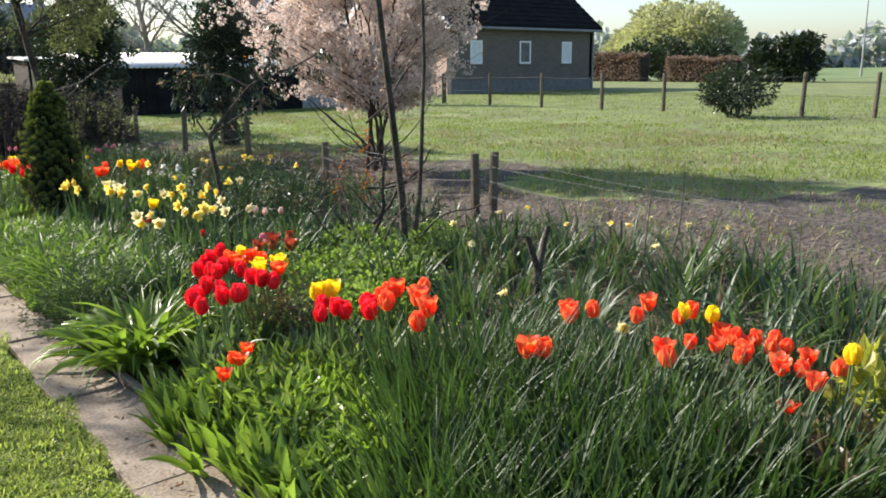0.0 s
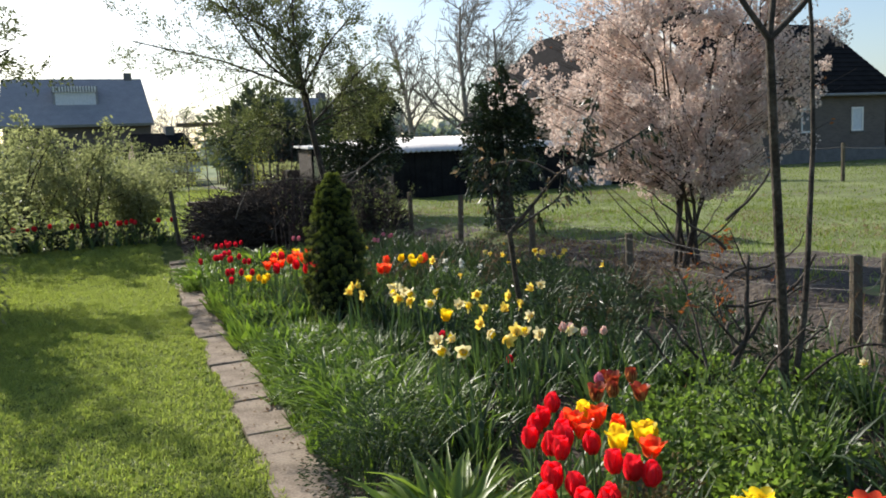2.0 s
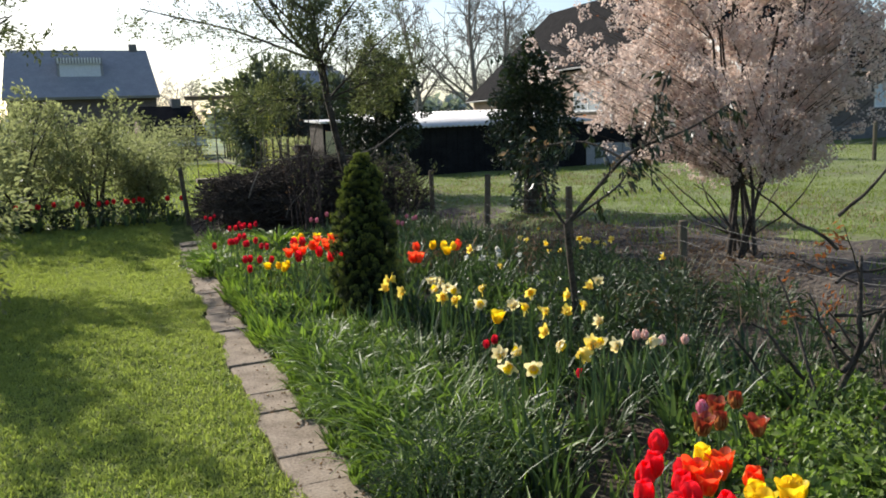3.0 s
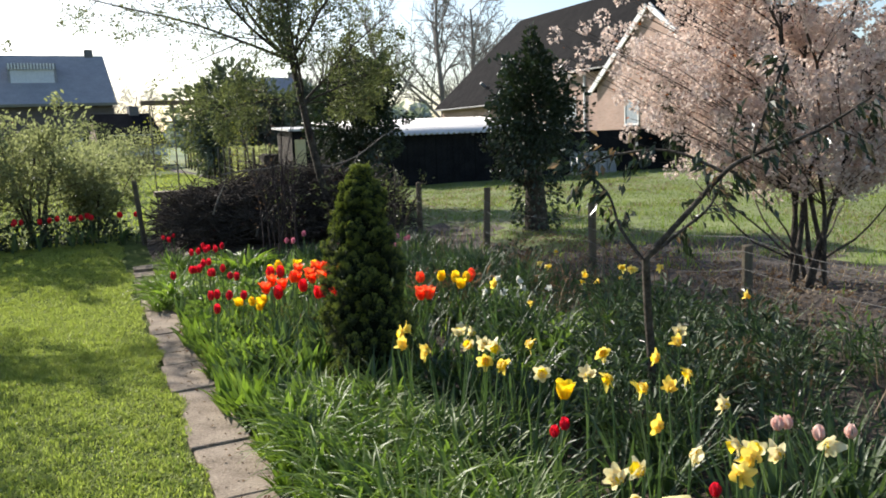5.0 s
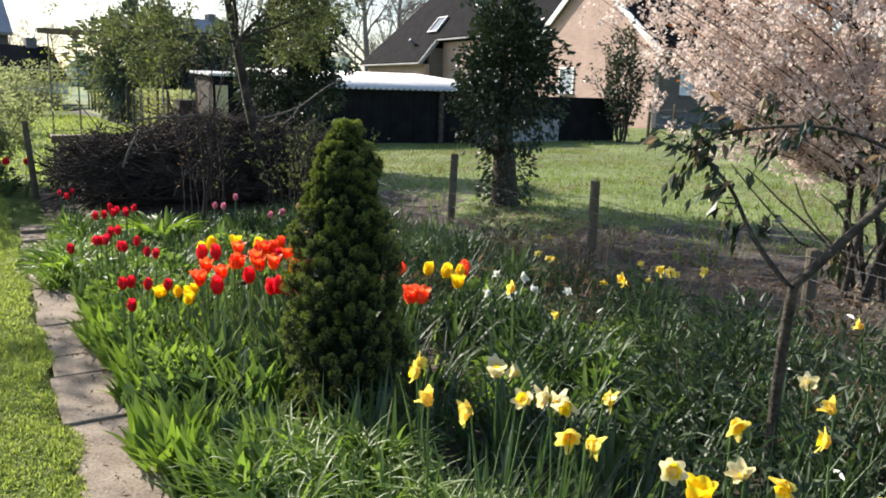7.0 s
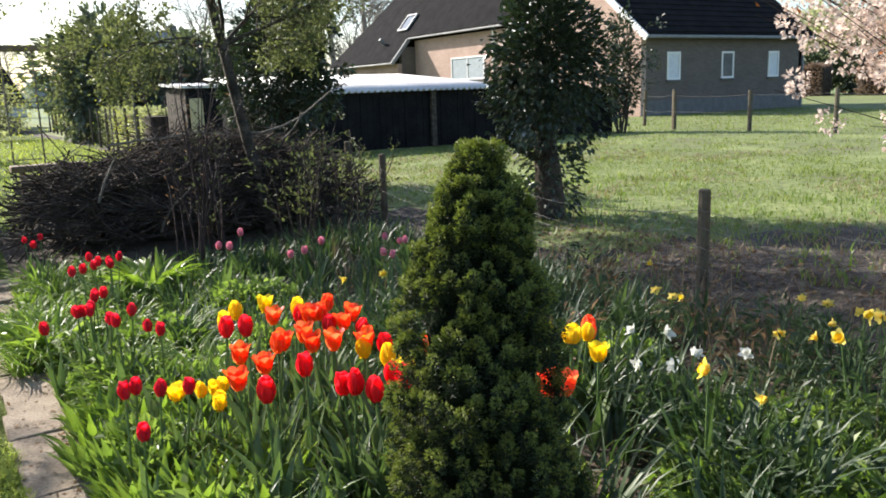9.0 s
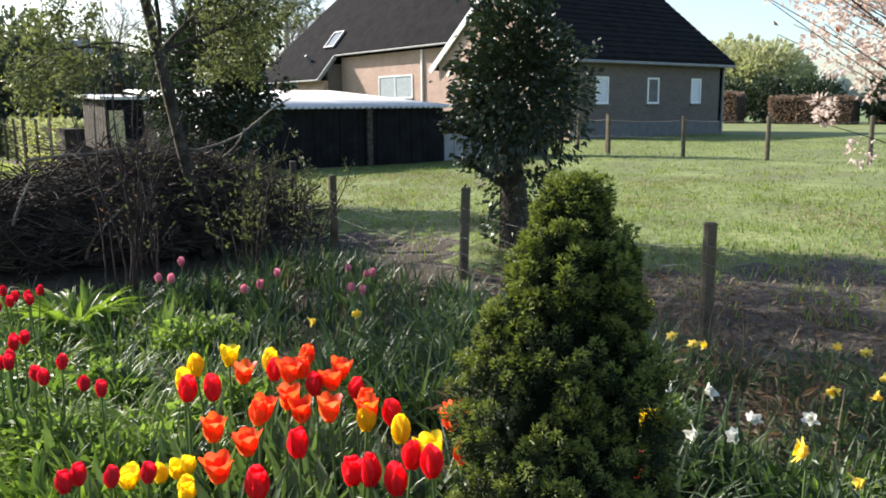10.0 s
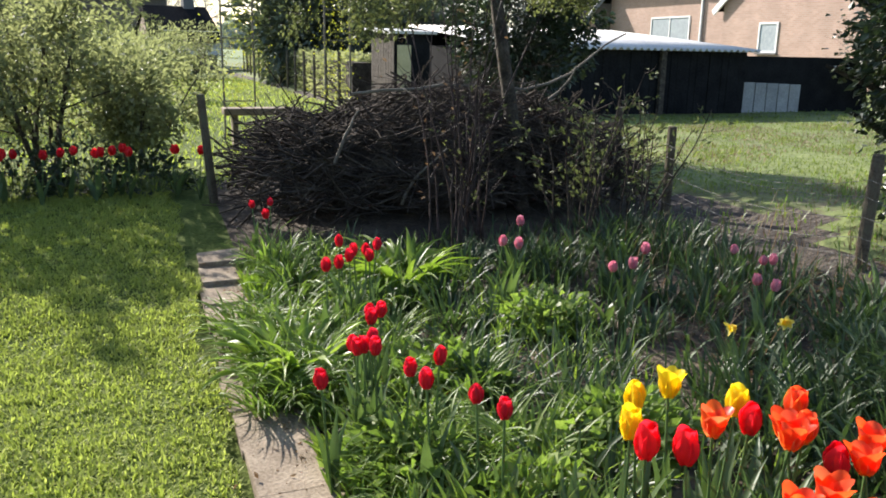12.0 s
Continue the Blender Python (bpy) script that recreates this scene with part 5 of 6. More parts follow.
def build_spruce():
    t = thing("dwarf_spruce", (1.88, 7.83, 0.03), "dense dark conical dwarf spruce in the flower bed", "conifer")
    H, R = 1.36, 0.222

    def radius(a, f):
        prof = np.minimum(1.0, 0.72 + f * 1.1) * (1 - f ** 2.6) ** 0.72
        bumps = 0.42 + 0.72 * patchy(a * 0.3, f * 1.3, 0.16, 5) + 0.5 * patchy(a * 0.3 + 3, f * 1.3, 0.08, 6)
        return R * prof, bumps

    # solid heart of old wood and needles that follows the lumps, near-black as painted inner shade
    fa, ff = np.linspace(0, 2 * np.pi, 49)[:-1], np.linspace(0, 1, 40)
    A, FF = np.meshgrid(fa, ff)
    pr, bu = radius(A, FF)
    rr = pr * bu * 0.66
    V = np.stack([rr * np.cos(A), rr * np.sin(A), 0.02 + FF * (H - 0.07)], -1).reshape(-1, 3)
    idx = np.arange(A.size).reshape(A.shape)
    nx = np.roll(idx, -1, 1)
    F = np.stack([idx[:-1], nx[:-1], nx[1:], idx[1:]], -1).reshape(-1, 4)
    part("core", fast_mesh("core", V, F, M["spruce_inner_shade"], True), t)
    # blunt upright shoots thick with short needles, paler at their ends; inner ones painted dark as crevice shade
    n = 1050
    f = rng.uniform(0, 0.985, n) ** 0.95
    a = rng.uniform(0, 2 * np.pi, n)
    pr, lump = radius(a, f)
    r = pr * np.clip(lump, 0.55, 1.3) * rng.uniform(0.80, 1.0, n)
    P = np.stack([r * np.cos(a), r * np.sin(a), 0.0 + f * (H - 0.09)], -1)
    O = np.stack([np.cos(a), np.sin(a), 0.9 + 1.6 * f], -1) + rng.normal(0, 0.28, (n, 3))
    O /= np.linalg.norm(O, axis=1)[:, None]
    k = 170
    ln = np.repeat(rng.uniform(0.05, 0.105, n) * (1.0 - 0.3 * f), k)
    u = rng.uniform(0, 1, n * k)
    D = rng.normal(0, 1, (n * k, 3))
    Ok = np.repeat(O, k, 0)
    D -= Ok * (D * Ok).sum(1)[:, None]
    D /= np.linalg.norm(D, axis=1)[:, None]
    girth = 0.018 * np.sqrt(np.clip(1 - u ** 4, 0.05, 1)) * rng.uniform(0.4, 1, n * k)
    Pn = np.repeat(P, k, 0) + Ok * (u * ln)[:, None] + D * girth[:, None]
    Dn = D + Ok * 0.9 + rng.normal(0, 0.25, (n * k, 3))
    size = rng.uniform(0.008, 0.015, n * k)
    bright = u + rng.normal(0, 0.1, n * k) > 0.66
    for name, sel, mt in (("needles", ~bright, "needle"), ("new_growth", bright, "needle_tip")):
        V, F = leaves(Pn[sel], Dn[sel], size[sel], 0.36)
        tagged(part(name, fast_mesh(name, V, F, M[mt]), t, "yellow-green fresh tips" if mt == "needle_tip" else ""), kind="stuff")


build_spruce()

# ---- brush pile ----


def build_brush():
    t = thing("brush_pile", (2.9, 14.3, 0.2), "long heap of dead brushwood and thorny prunings", "brush pile")
    bm = bmesh.new()
    bmesh.ops.create_icosphere(bm, subdivisions=3, radius=1.0)
    for v in bm.verts:
        nz = noise.noise(v.co * 2.3) * 0.22
        v.co = Vector((v.co.x * 1.45 * (1 + nz), v.co.y * 0.62 * (1 + nz), max(-0.05, (v.co.z * 0.5 + 0.25) * (1 + nz))))
    bpart("core", bm, M["twig"], t, "dark packed twigs")

    def stick(long_=1.0):
        f = rng.uniform(-1, 1)
        z = rng.uniform(0.02, 1) ** 0.7
        hh = (0.83 + 0.1 * math.sin(f * 4 + 1.2)) * (1 - 0.6 * abs(f) ** 9)
        yy = rng.choice((-1, 1)) * 0.75 * math.sqrt(max(0.05, 1 - z * z)) * rng.uniform(0.7, 1.08)
        p = (f * 1.6 + rng.normal(0, 0.05), yy, z * hh)
        a = rng.choice((0, math.pi)) + rng.normal(0, 0.8)
        d = (math.cos(a), math.sin(a) * 0.6, rng.normal(0, 0.42))
        r = rng.uniform(0.003, 0.010)
        ln = rng.uniform(0.35, 1.0) * long_
        return limb(np.array(p) - np.array(d) * ln * 0.5, d, ln, r, r * 0.4, 5, 0.14)
    for i in range(150):
        V, F = tubes([stick(1.15)], 5)
        part("branch", fast_mesh("branch", V, F, M["twig"], True), t)
    V, F = tubes([stick(0.62) for i in range(3200)], 4)
    fine = part("fine_brushwood", fast_mesh("fine_brushwood", V, F, M["twig"], True), t)
    tagged(fine, kind="stuff")
    # a few pale bent branches that show on the heap
    for p, d, ln in (((-1.05, -0.7, 0.42), (0.25, -0.1, 0.8), 0.42), ((-0.55, -0.72, 0.1), (0.15, 0, 0.9), 0.55), ((0.75, -0.5, 0.85), (0.7, 0, 0.7), 0.35), ((-0.9, -0.6, 0.9), (1.0, 0, 0.12), 1.5), ((0.3, -0.5, 0.95), (1.0, 0, -0.03), 1.4)):
        V, F = tubes([limb(p, d, ln, 0.013, 0.007, 6, 0.12)], 6)
        part("branch", fast_mesh("branch", V, F, M["pale_bark"], True), t, "pale peeled branch")


build_brush()


def cane_shrub(at, label, n, h, spread, material, leaf_mat, leaf_n, leaf_size=(0.02, 0.045)):
    t = thing("cane_shrub", at, label, "shrub")
    L, tw = [], []
    for i in range(n):
        a = rng.uniform(0, 2 * np.pi)
        st = limb((spread * 0.3 * math.cos(a), spread * 0.3 * math.sin(a), -0.05), (spread * math.cos(a) * 0.5, spread * math.sin(a) * 0.5, h), h * rng.uniform(0.7, 1.1), 0.009, 0.003, 7, 0.07)
        sub = []
        tw += branching(sub, st, 1, (7,), 0.25, 0.6, 0.05, 0.5, 0.2)
        L += sub
    V, F = tubes(L, 5)
    tagged(part("branchwork", fast_mesh("branchwork", V, F, M[material], True), t), kind="stuff")
    P, D = along(tw + L, leaf_n, 0.02)
    leaf_part("foliage", P, D, leaf_size, M[leaf_mat], t)


cane_shrub((2.38, 12.75, 0.2), "tall reddish rose canes in front of the brush heap", 11, 1.65, 0.35, "red_cane", "brown_leaf", 90)
cane_shrub((2.75, 12.9, 0.2), "tall reddish rose canes in front of the brush heap", 7, 1.15, 0.5, "red_cane", "olive_leaf", 160)
cane_shrub((3.35, 12.8, 0.2), "thorny stems with small olive leaves", 13, 1.15, 0.4, "twig", "olive_leaf", 420, (0.03, 0.06))
cane_shrub((3.9, 13.0, 0.2), "thorny stems with a few dark leaves", 13, 0.95, 0.5, "twig", "olive_leaf", 420, (0.03, 0.06))
cane_shrub((4.15, 2.95, 0.15), "thin rose stems by the wire", 2, 0.8, 0.2, "pale_bark", "olive_leaf", 70)

# leaning gate post at the corner of the lawn
gp = tagged(new("gate_post", post_mesh(0.035, 0.85, 5, -0.1)), "dark leaning wooden gate post beside the brush heap", "post")
gp.location = (1.1, 14.5, float(ground_z(1.1, 14.5)))


def build_arch():
    t = thing("garden_arch", (2.0, 19.0, 0.22), "rusty metal garden arch with yellow climbers", "garden arch")
    L = []
    for x in (-0.35, 0.05, 1.0, 1.35):
        L.append([(np.array([x, 0, -0.1]), 0.014), (np.array([x, 0, 2.0]), 0.014)])
    for z in (0.5, 0.9, 1.3, 1.7, 2.0):
        L.append([(np.array([-0.35, 0, z]), 0.009), (np.array([0.05, 0, z]), 0.009)])
        L.append([(np.array([1.0, 0, z]), 0.009), (np.array([1.35, 0, z]), 0.009)])
    for ln in L:
        V, F = tubes([ln], 6)
        part("rail", fast_mesh("rail", V, F, M["pale_bark"], True), t)
    bpart("crossbeam", box_bm((-0.5, -0.05, 2.0), (0.75, 0.05, 2.08), 0.01), M["plank"], t)
    n = 900
    P = np.stack([rng.choice((-0.15, 1.15), n) + rng.normal(0, 0.16, n), rng.normal(0, 0.1, n), rng.uniform(0.3, 2.1, n)], -1)
    tagged(leaf_part("climber", P, rng.normal(0, 1, (n, 3)), (0.02, 0.05), M["yellow_leaf"], t, 0.6, "yellow flowering climber"), kind="stuff")
    b = thing("plank_bench", (1.5, 17.6, 0.22), "low plank bench on the far lawn", "bench")
    bpart("seat", box_bm((0, 0, 0.42), (0.9, 0.3, 0.5), 0.01), M["plank"], b)
    for x in (0.1, 0.75):
        bpart("leg", box_bm((x, 0.05, 0), (x + 0.06, 0.25, 0.42)), M["plank"], b)


build_arch()

# ---- street lamp beyond the pasture ----
sl = thing("street_lamp", (78.0, 34.4, 0.2), "tall slim grey street lamp by the far road", "street lamp")
V, F = tubes([[(np.array([0, 0, 0]), 0.11), (np.array([0, 0, 3.0]), 0.08), (np.array([0, 0, 7.2]), 0.05)]], 8)
part("pole", fast_mesh("pole", V, F, M["grey_sheet"], True), sl)
bpart("lamp_head", box_bm((-0.12, -0.9, 7.15), (0.12, 0.05, 7.3), 0.03), M["grey_sheet"], sl)

# ---- flower bed foliage ----


def clump_mesh(name, n, spread, h, w, lean, bend, material, segs=5, cols=3, cup=0.25):
    a = rng.uniform(0, 2 * np.pi, n)
    r = spread * np.sqrt(rng.uniform(0, 1, n))
    root = np.stack([r * np.cos(a), r * np.sin(a), np.full(n, -0.01)], -1)
    head = a + rng.normal(0, 0.6, n)
    V, F = straps(root, head, rng.uniform(*h, n), rng.uniform(*w, n), rng.uniform(*lean, n), rng.uniform(*bend, n), segs, cols, cup)
    return fast_mesh(name, V, F, material, True)


def clump_leaves(k, spread, h, w, lean, bend, material, seed):
    """Single outer leaves of a clump, each a mesh of its own."""
    q = np.random.default_rng(seed)
    out = []
    for i in range(k):
        a = i * 2 * np.pi / k + q.uniform(-0.3, 0.3)
        root = np.array([[spread * math.cos(a), spread * math.sin(a), -0.01]])
        V, F = straps(root, np.array([a]), q.uniform(*h, 1), q.uniform(*w, 1), q.uniform(*lean, 1), q.uniform(*bend, 1), 6, 3, 0.3)
        out.append(fast_mesh("leaf", V, F, material, True))
    return out


def plant_set(name, meshes, spots, label, category, group, scale=(0.85, 1.15), single=()):
    for i, (x, y_) in enumerate(spots):
        ob = new(name)
        ob.empty_display_size = 0.1
        tagged(part("foliage", meshes[i % len(meshes)], ob), kind="stuff")
        for me in single:
            part("leaf", me, ob)
        s = float(rng.uniform(*scale))
        ob.matrix_world = pose(x, y_, float(ground_z(x, y_)), 0, 0, float(rng.uniform(0, 360))) @ Matrix.Diagonal((s, s, s, 1))
        tagged(ob, label, category, group)


def spots(n, xr, yr, gap, avoid=()):
    out = []
    tries = 0
    while len(out) < n and tries < n * 40:
        tries += 1
        x, y_ = rng.uniform(*xr), rng.uniform(*yr)
        if all((x - a) ** 2 + (y_ - b) ** 2 > gap * gap for a, b in out) and all((x - a) ** 2 + (y_ - b) ** 2 > g * g for a, b, g in avoid):
            out.append((float(x), float(y_)))
    return out


SPRUCE_RING = [(1.88, 7.83, 0.36)]
daff_clumps = [clump_mesh("daffodil_clump", 40, 0.13, (0.20, 0.42), (0.014, 0.027), (0.05, 0.6), (0.3, 1.8), M["strap"]) for _ in range(5)]
lily_clumps = [clump_mesh("daylily_clump", 70, 0.11, (0.22, 0.44), (0.012, 0.024), (0.1, 0.75), (0.8, 2.5), M["daylily_leaf"], 6) for _ in range(4)]
hosta_mesh = [clump_mesh("broad_leaf_clump", 80, 0.13, (0.26, 0.46), (0.034, 0.06), (0.15, 0.85), (1.0, 2.3), M["bright_leaf"], 6, 3, 0.35)]
tall_clumps = [clump_mesh("narcissus_clump", 80, 0.18, (0.34, 0.52), (0.013, 0.022), (0.0, 0.38), (0.15, 1.1), M["narcissus_leaf"], 6) for _ in range(4)]
shoot_mesh = [clump_mesh("shoot_clump", 44, 0.12, (0.12, 0.26), (0.03, 0.06), (0.05, 0.7), (0.2, 1.0), M[mt], 5, 3, 0.35) for mt in ("cover_leaf", "bright_leaf", "bright_leaf", "tulip_leaf")]
tulip_leaf_clump = [clump_mesh("tulip_leaf_clump", 14, 0.1, (0.18, 0.30), (0.03, 0.055), (0.1, 0.5), (0.3, 1.2), M["tulip_leaf"], 6, 3, 0.4) for _ in range(3)]

lily_leaves = clump_leaves(8, 0.07, (0.28, 0.44), (0.014, 0.026), (0.25, 0.75), (0.9, 2.4), M["daylily_leaf"], 3)
broad_leaves = clump_leaves(26, 0.1, (0.32, 0.48), (0.036, 0.062), (0.3, 0.9), (1.0, 2.2), M["bright_leaf"], 4)
narcissus_leaves = clump_leaves(9, 0.1, (0.36, 0.52), (0.013, 0.022), (0.05, 0.5), (0.3, 1.4), M["narcissus_leaf"], 6)
daffodil_leaves = clump_leaves(4, 0.08, (0.24, 0.42), (0.014, 0.026), (0.1, 0.6), (0.4, 1.8), M["strap"], 7)

plant_set("narcissus_clump", tall_clumps, [p for p in spots(44, (1.1, 2.3), (1.0, 2.4), 0.17) if p[0] > 0.66 * p[1] + 0.09], "tall upright narcissus foliage, out of flower", "plant", "narcissus by the path", (0.85, 1.1), single=narcissus_leaves)
plant_set("broad_leaf_clump", hosta_mesh, [(1.2, 3.86), (1.33, 4.02), (1.95, 12.35), (1.12, 11.3)], "fresh green arching broad-leaved clump", "plant", "", (0.95, 1.1), single=broad_leaves)
plant_set("shoot_clump", shoot_mesh, [p for p in spots(75, (1.1, 1.9), (1.3, 3.2), 0.13) if p[0] < 0.66 * p[1] + 0.16], "short fresh green leafy shoots at the edge of the path", "plant", "edge shoots", (0.8, 1.15))
plant_set("daylily_clump", lily_clumps, spots(56, (1.3, 1.8), (5.0, 7.35), 0.165) + spots(8, (1.22, 1.3), (5.0, 7.3), 0.25), "arching bright green daylily leaves beside the path", "plant", "daylilies along the path", single=lily_leaves)
plant_set("daylily_clump", lily_clumps, spots(24, (1.25, 1.75), (9.9, 12.9), 0.19) + spots(16, (0.95, 1.2), (10.9, 12.05), 0.13), "arching bright green daylily leaves beside the path", "plant", "daylilies along the path", (0.7, 0.95), single=lily_leaves)
plant_set("shoot_clump", shoot_mesh, spots(34, (1.1, 1.6), (7.3, 9.9), 0.17, SPRUCE_RING), "leafy green shoots at the edge of the path", "plant", "edge shoots", (0.8, 1.2))
plant_set("daffodil_clump", daff_clumps, spots(52, (1.7, 3.15), (4.7, 8.8), 0.22, SPRUCE_RING), "clump of dark green daffodil leaves", "plant", "daffodil clumps", single=daffodil_leaves)
plant_set("daffodil_clump", daff_clumps, spots(85, (1.7, 4.1), (8.9, 12.7), 0.21), "clump of dark green daffodil leaves", "plant", "daffodil clumps", (0.55, 0.9), single=daffodil_leaves)
plant_set("daffodil_clump", daff_clumps, spots(26, (2.6, 3.9), (8.9, 10.4), 0.2), "clump of dark green daffodil leaves", "plant", "daffodil clumps", (0.8, 1.1), single=daffodil_leaves)
plant_set("shoot_clump", shoot_mesh, spots(40, (1.06, 1.16), (5.0, 12.9), 0.15), "leafy green shoots creeping over the path", "plant", "edge shoots", (0.45, 0.75))
plant_set("daffodil_clump", daff_clumps, spots(40, (2.7, 4.3), (0.8, 4.2), 0.26), "clump of dark green daffodil leaves", "plant", "daffodil clumps", single=daffodil_leaves)
plant_set("tulip_leaf_clump", tulip_leaf_clump, spots(30, (1.25, 2.25), (8.2, 9.7), 0.2, SPRUCE_RING), "broad grey-green tulip leaves", "plant", "tulip leaves")
plant_set("tulip_leaf_clump", tulip_leaf_clump, spots(14, (1.35, 2.0), (2.6, 4.1), 0.2), "broad grey-green tulip leaves", "plant", "tulip leaves")


def filler(name, n, xr, yr, h, w, material, label, keep=None, bend=(0.2, 1.4)):
    x, y_ = rng.uniform(*xr, n), rng.uniform(*yr, n)
    ok = (x - 1.88) ** 2 + (y_ - 7.83) ** 2 > 0.3 ** 2
    # the ground between the daffodils is left mostly bare
    ok &= ~((x > 1.9) & (x < 4.2) & (y_ > 4.9) & (y_ < 8.6) & (rng.uniform(0, 1, n) < 0.7))
    if keep is not None:
        ok &= keep(x, y_)
    x, y_ = x[ok], y_[ok]
    m = len(x)
    V, F = straps(np.stack([x, y_, ground_z(x, y_) - 0.01], -1), rng.uniform(0, 2 * np.pi, m), rng.uniform(*h, m) * (0.5 + 0.9 * patchy(x, y_, 0.35, 3)), rng.uniform(*w, m), rng.uniform(0, 0.6, m), rng.uniform(*bend, m), 3)
    return tagged(new(name, fast_mesh(name, V, F, material, True)), label, "plants", kind="stuff")


filler("bed_foliage", 8000, (1.15, 4.3), (0.6, 13.2), (0.08, 0.26), (0.010, 0.022), M["strap"], "mixed low green foliage filling the bed")
filler("bed_foliage", 3400, (1.12, 2.6), (0.9, 13.2), (0.08, 0.22), (0.008, 0.018), M["bright_leaf"], "mixed low green foliage filling the bed")
filler("weed_tufts", 6000, (4.4, 8.0), (0.5, 13.8), (0.03, 0.12), (0.006, 0.014), M["cover_leaf"], "weeds and grass tufts on the bare soil", lambda x, y_: patchy(x, y_, 0.4, 14) > 0.5 - 0.2 * (y_ > 9.5))
filler("dry_stalks", 1700, (2.9, 4.9), (0.5, 12.5), (0.10, 0.38), (0.003, 0.008), M["dry_stem"], "dry straw-coloured stalks beside the fence", None, (0.1, 0.8))


def leaf_cover(name, n, centre, rx, ry, h, size, material, label, aspect=0.7):
    P, D = blob(n, rx, ry, h, 0.25, 0.45)
    P[:, 2] = np.abs(P[:, 2])
    x, y_ = P[:, 0] + centre[0], P[:, 1] + centre[1]
    t = thing(name, (centre[0], centre[1], float(ground_z(*centre))), label, "plant")
    D[:, 2] = np.abs(D[:, 2]) * 0.5
    leaf_part("foliage", P, D, size, material, t, aspect)
    m = 60
    a = rng.uniform(0, 2 * np.pi, m)
    root = np.stack([0.4 * rx * np.cos(a), 0.4 * ry * np.sin(a), np.zeros(m)], -1)
    V, F = straps(root, a, rng.uniform(0.5, 1.0, m) * (h + 0.3 * rx), np.full(m, 0.005), rng.uniform(0, 0.7, m), rng.uniform(0.1, 0.7, m), 3)
    tagged(part("stem_growth", fast_mesh("stem_growth", V, F, M["stem_green"], True), t), kind="stuff")


for cx, cy, rx, ry in ((2.6, 4.4, 0.42, 0.42), (3.0, 4.3, 0.42, 0.4), (2.75, 3.9, 0.4, 0.36), (3.2, 4.75, 0.36, 0.36), (2.45, 3.6, 0.3, 0.28), (3.45, 4.3, 0.34, 0.34), (2.3, 3.95, 0.26, 0.26)):
    leaf_cover("ground_elder_mound", 1500, (cx, cy), rx, ry, 0.2, (0.022, 0.048), M["cover_leaf"], "low mound of fresh green ground cover")
for cx, cy, rx, ry in ((1.35, 2.2, 0.3, 0.28), (1.25, 9.3, 0.22, 0.35), (1.3, 8.6, 0.24, 0.34), (1.32, 10.3, 0.26, 0.3), (1.7, 10.9, 0.28, 0.28), (2.1, 10.2, 0.25, 0.25), (2.4, 11.4, 0.3, 0.25), (1.6, 9.9, 0.2, 0.2), (2.9, 7.2, 0.3, 0.3), (3.3, 8.8, 0.28, 0.25), (1.9, 1.75, 0.28, 0.2)):
    leaf_cover("leafy_mound", 700, (cx, cy), rx, ry, 0.17, (0.035, 0.07), M["cover_leaf"], "low mound of broad fresh leaves")
for cx, cy, rx, ry in ((2.75, 7.75, 0.25, 0.22), (3.1, 7.95, 0.28, 0.24), (3.45, 7.75, 0.25, 0.25), (2.55, 7.5, 0.2, 0.2), (3.15, 7.55, 0.24, 0.2)):
    leaf_cover("leafy_mound", 420, (cx, cy), rx, ry, 0.14, (0.03, 0.06), M["cover_leaf"], "low mound of broad fresh leaves")
leaf_cover("grey_euphorbia", 3200, (1.22, 4.66), 0.33, 0.34, 0.42, (0.015, 0.035), M["grey_green"], "soft grey-green feathery bushy plant", 0.25)
for cx, cy, rr in ((1.42, 2.72, 0.2), (1.52, 2.35, 0.22), (1.62, 2.92, 0.18), (1.33, 2.5, 0.16), (1.3, 3.0, 0.2), (1.42, 2.1, 0.18), (1.6, 2.62, 0.18)):
    leaf_cover("leafy_edging", 420, (cx, cy), rr, rr, 0.21, (0.04, 0.085), M["bright_leaf"], "lush fresh green edging plant beside the path", 0.36)
leaf_cover("box_ball", 2200, (1.8, 3.46), 0.17, 0.17, 0.36, (0.014, 0.03), M["peony_leaf"], "small bronze-tinted upright bush", 0.5)
for cx, cy in ((2.17, 1.18), (2.4, 1.02), (2.6, 1.0), (2.3, 0.9)):
    leaf_cover("peony_shoots", 240, (cx, cy), 0.16, 0.16, 0.2, (0.06, 0.1), M["peony_leaf"], "bronze-green young peony leaves", 0.45)
leaf_cover("golden_shrub", 260, (2.84, 1.05), 0.2, 0.16, 0.34, (0.06, 0.11), M["yellow_leaf"], "golden-leaved small shrub in the bed", 0.45)
for k, (cx, cy) in enumerate(spots(34, (2.75, 4.2), (4.9, 10.2), 0.26)):
    leaf_cover("faded_perennial", 190, (cx, cy), 0.26, 0.26, 0.3, (0.035, 0.085), M[("grey_green", "dark_leaf", "strap", "brown_leaf", "grey_green")[k % 5]], "faded perennial with brown and olive leaves", 0.24)
for k, (cx, cy) in enumerate(((2.5, 6.1), (2.85, 6.05), (2.7, 6.55), (3.1, 6.45), (3.35, 6.9), (3.0, 6.95), (3.45, 6.3), (3.7, 6.65), (3.2, 5.85), (3.6, 7.2))):
    leaf_cover("dark_perennial", 330, (cx, cy), 0.24, 0.24, 0.42, (0.035, 0.08), M["dark_leaf" if k % 3 else "grey_green"], "dark leathery perennial with withered tips", 0.3)
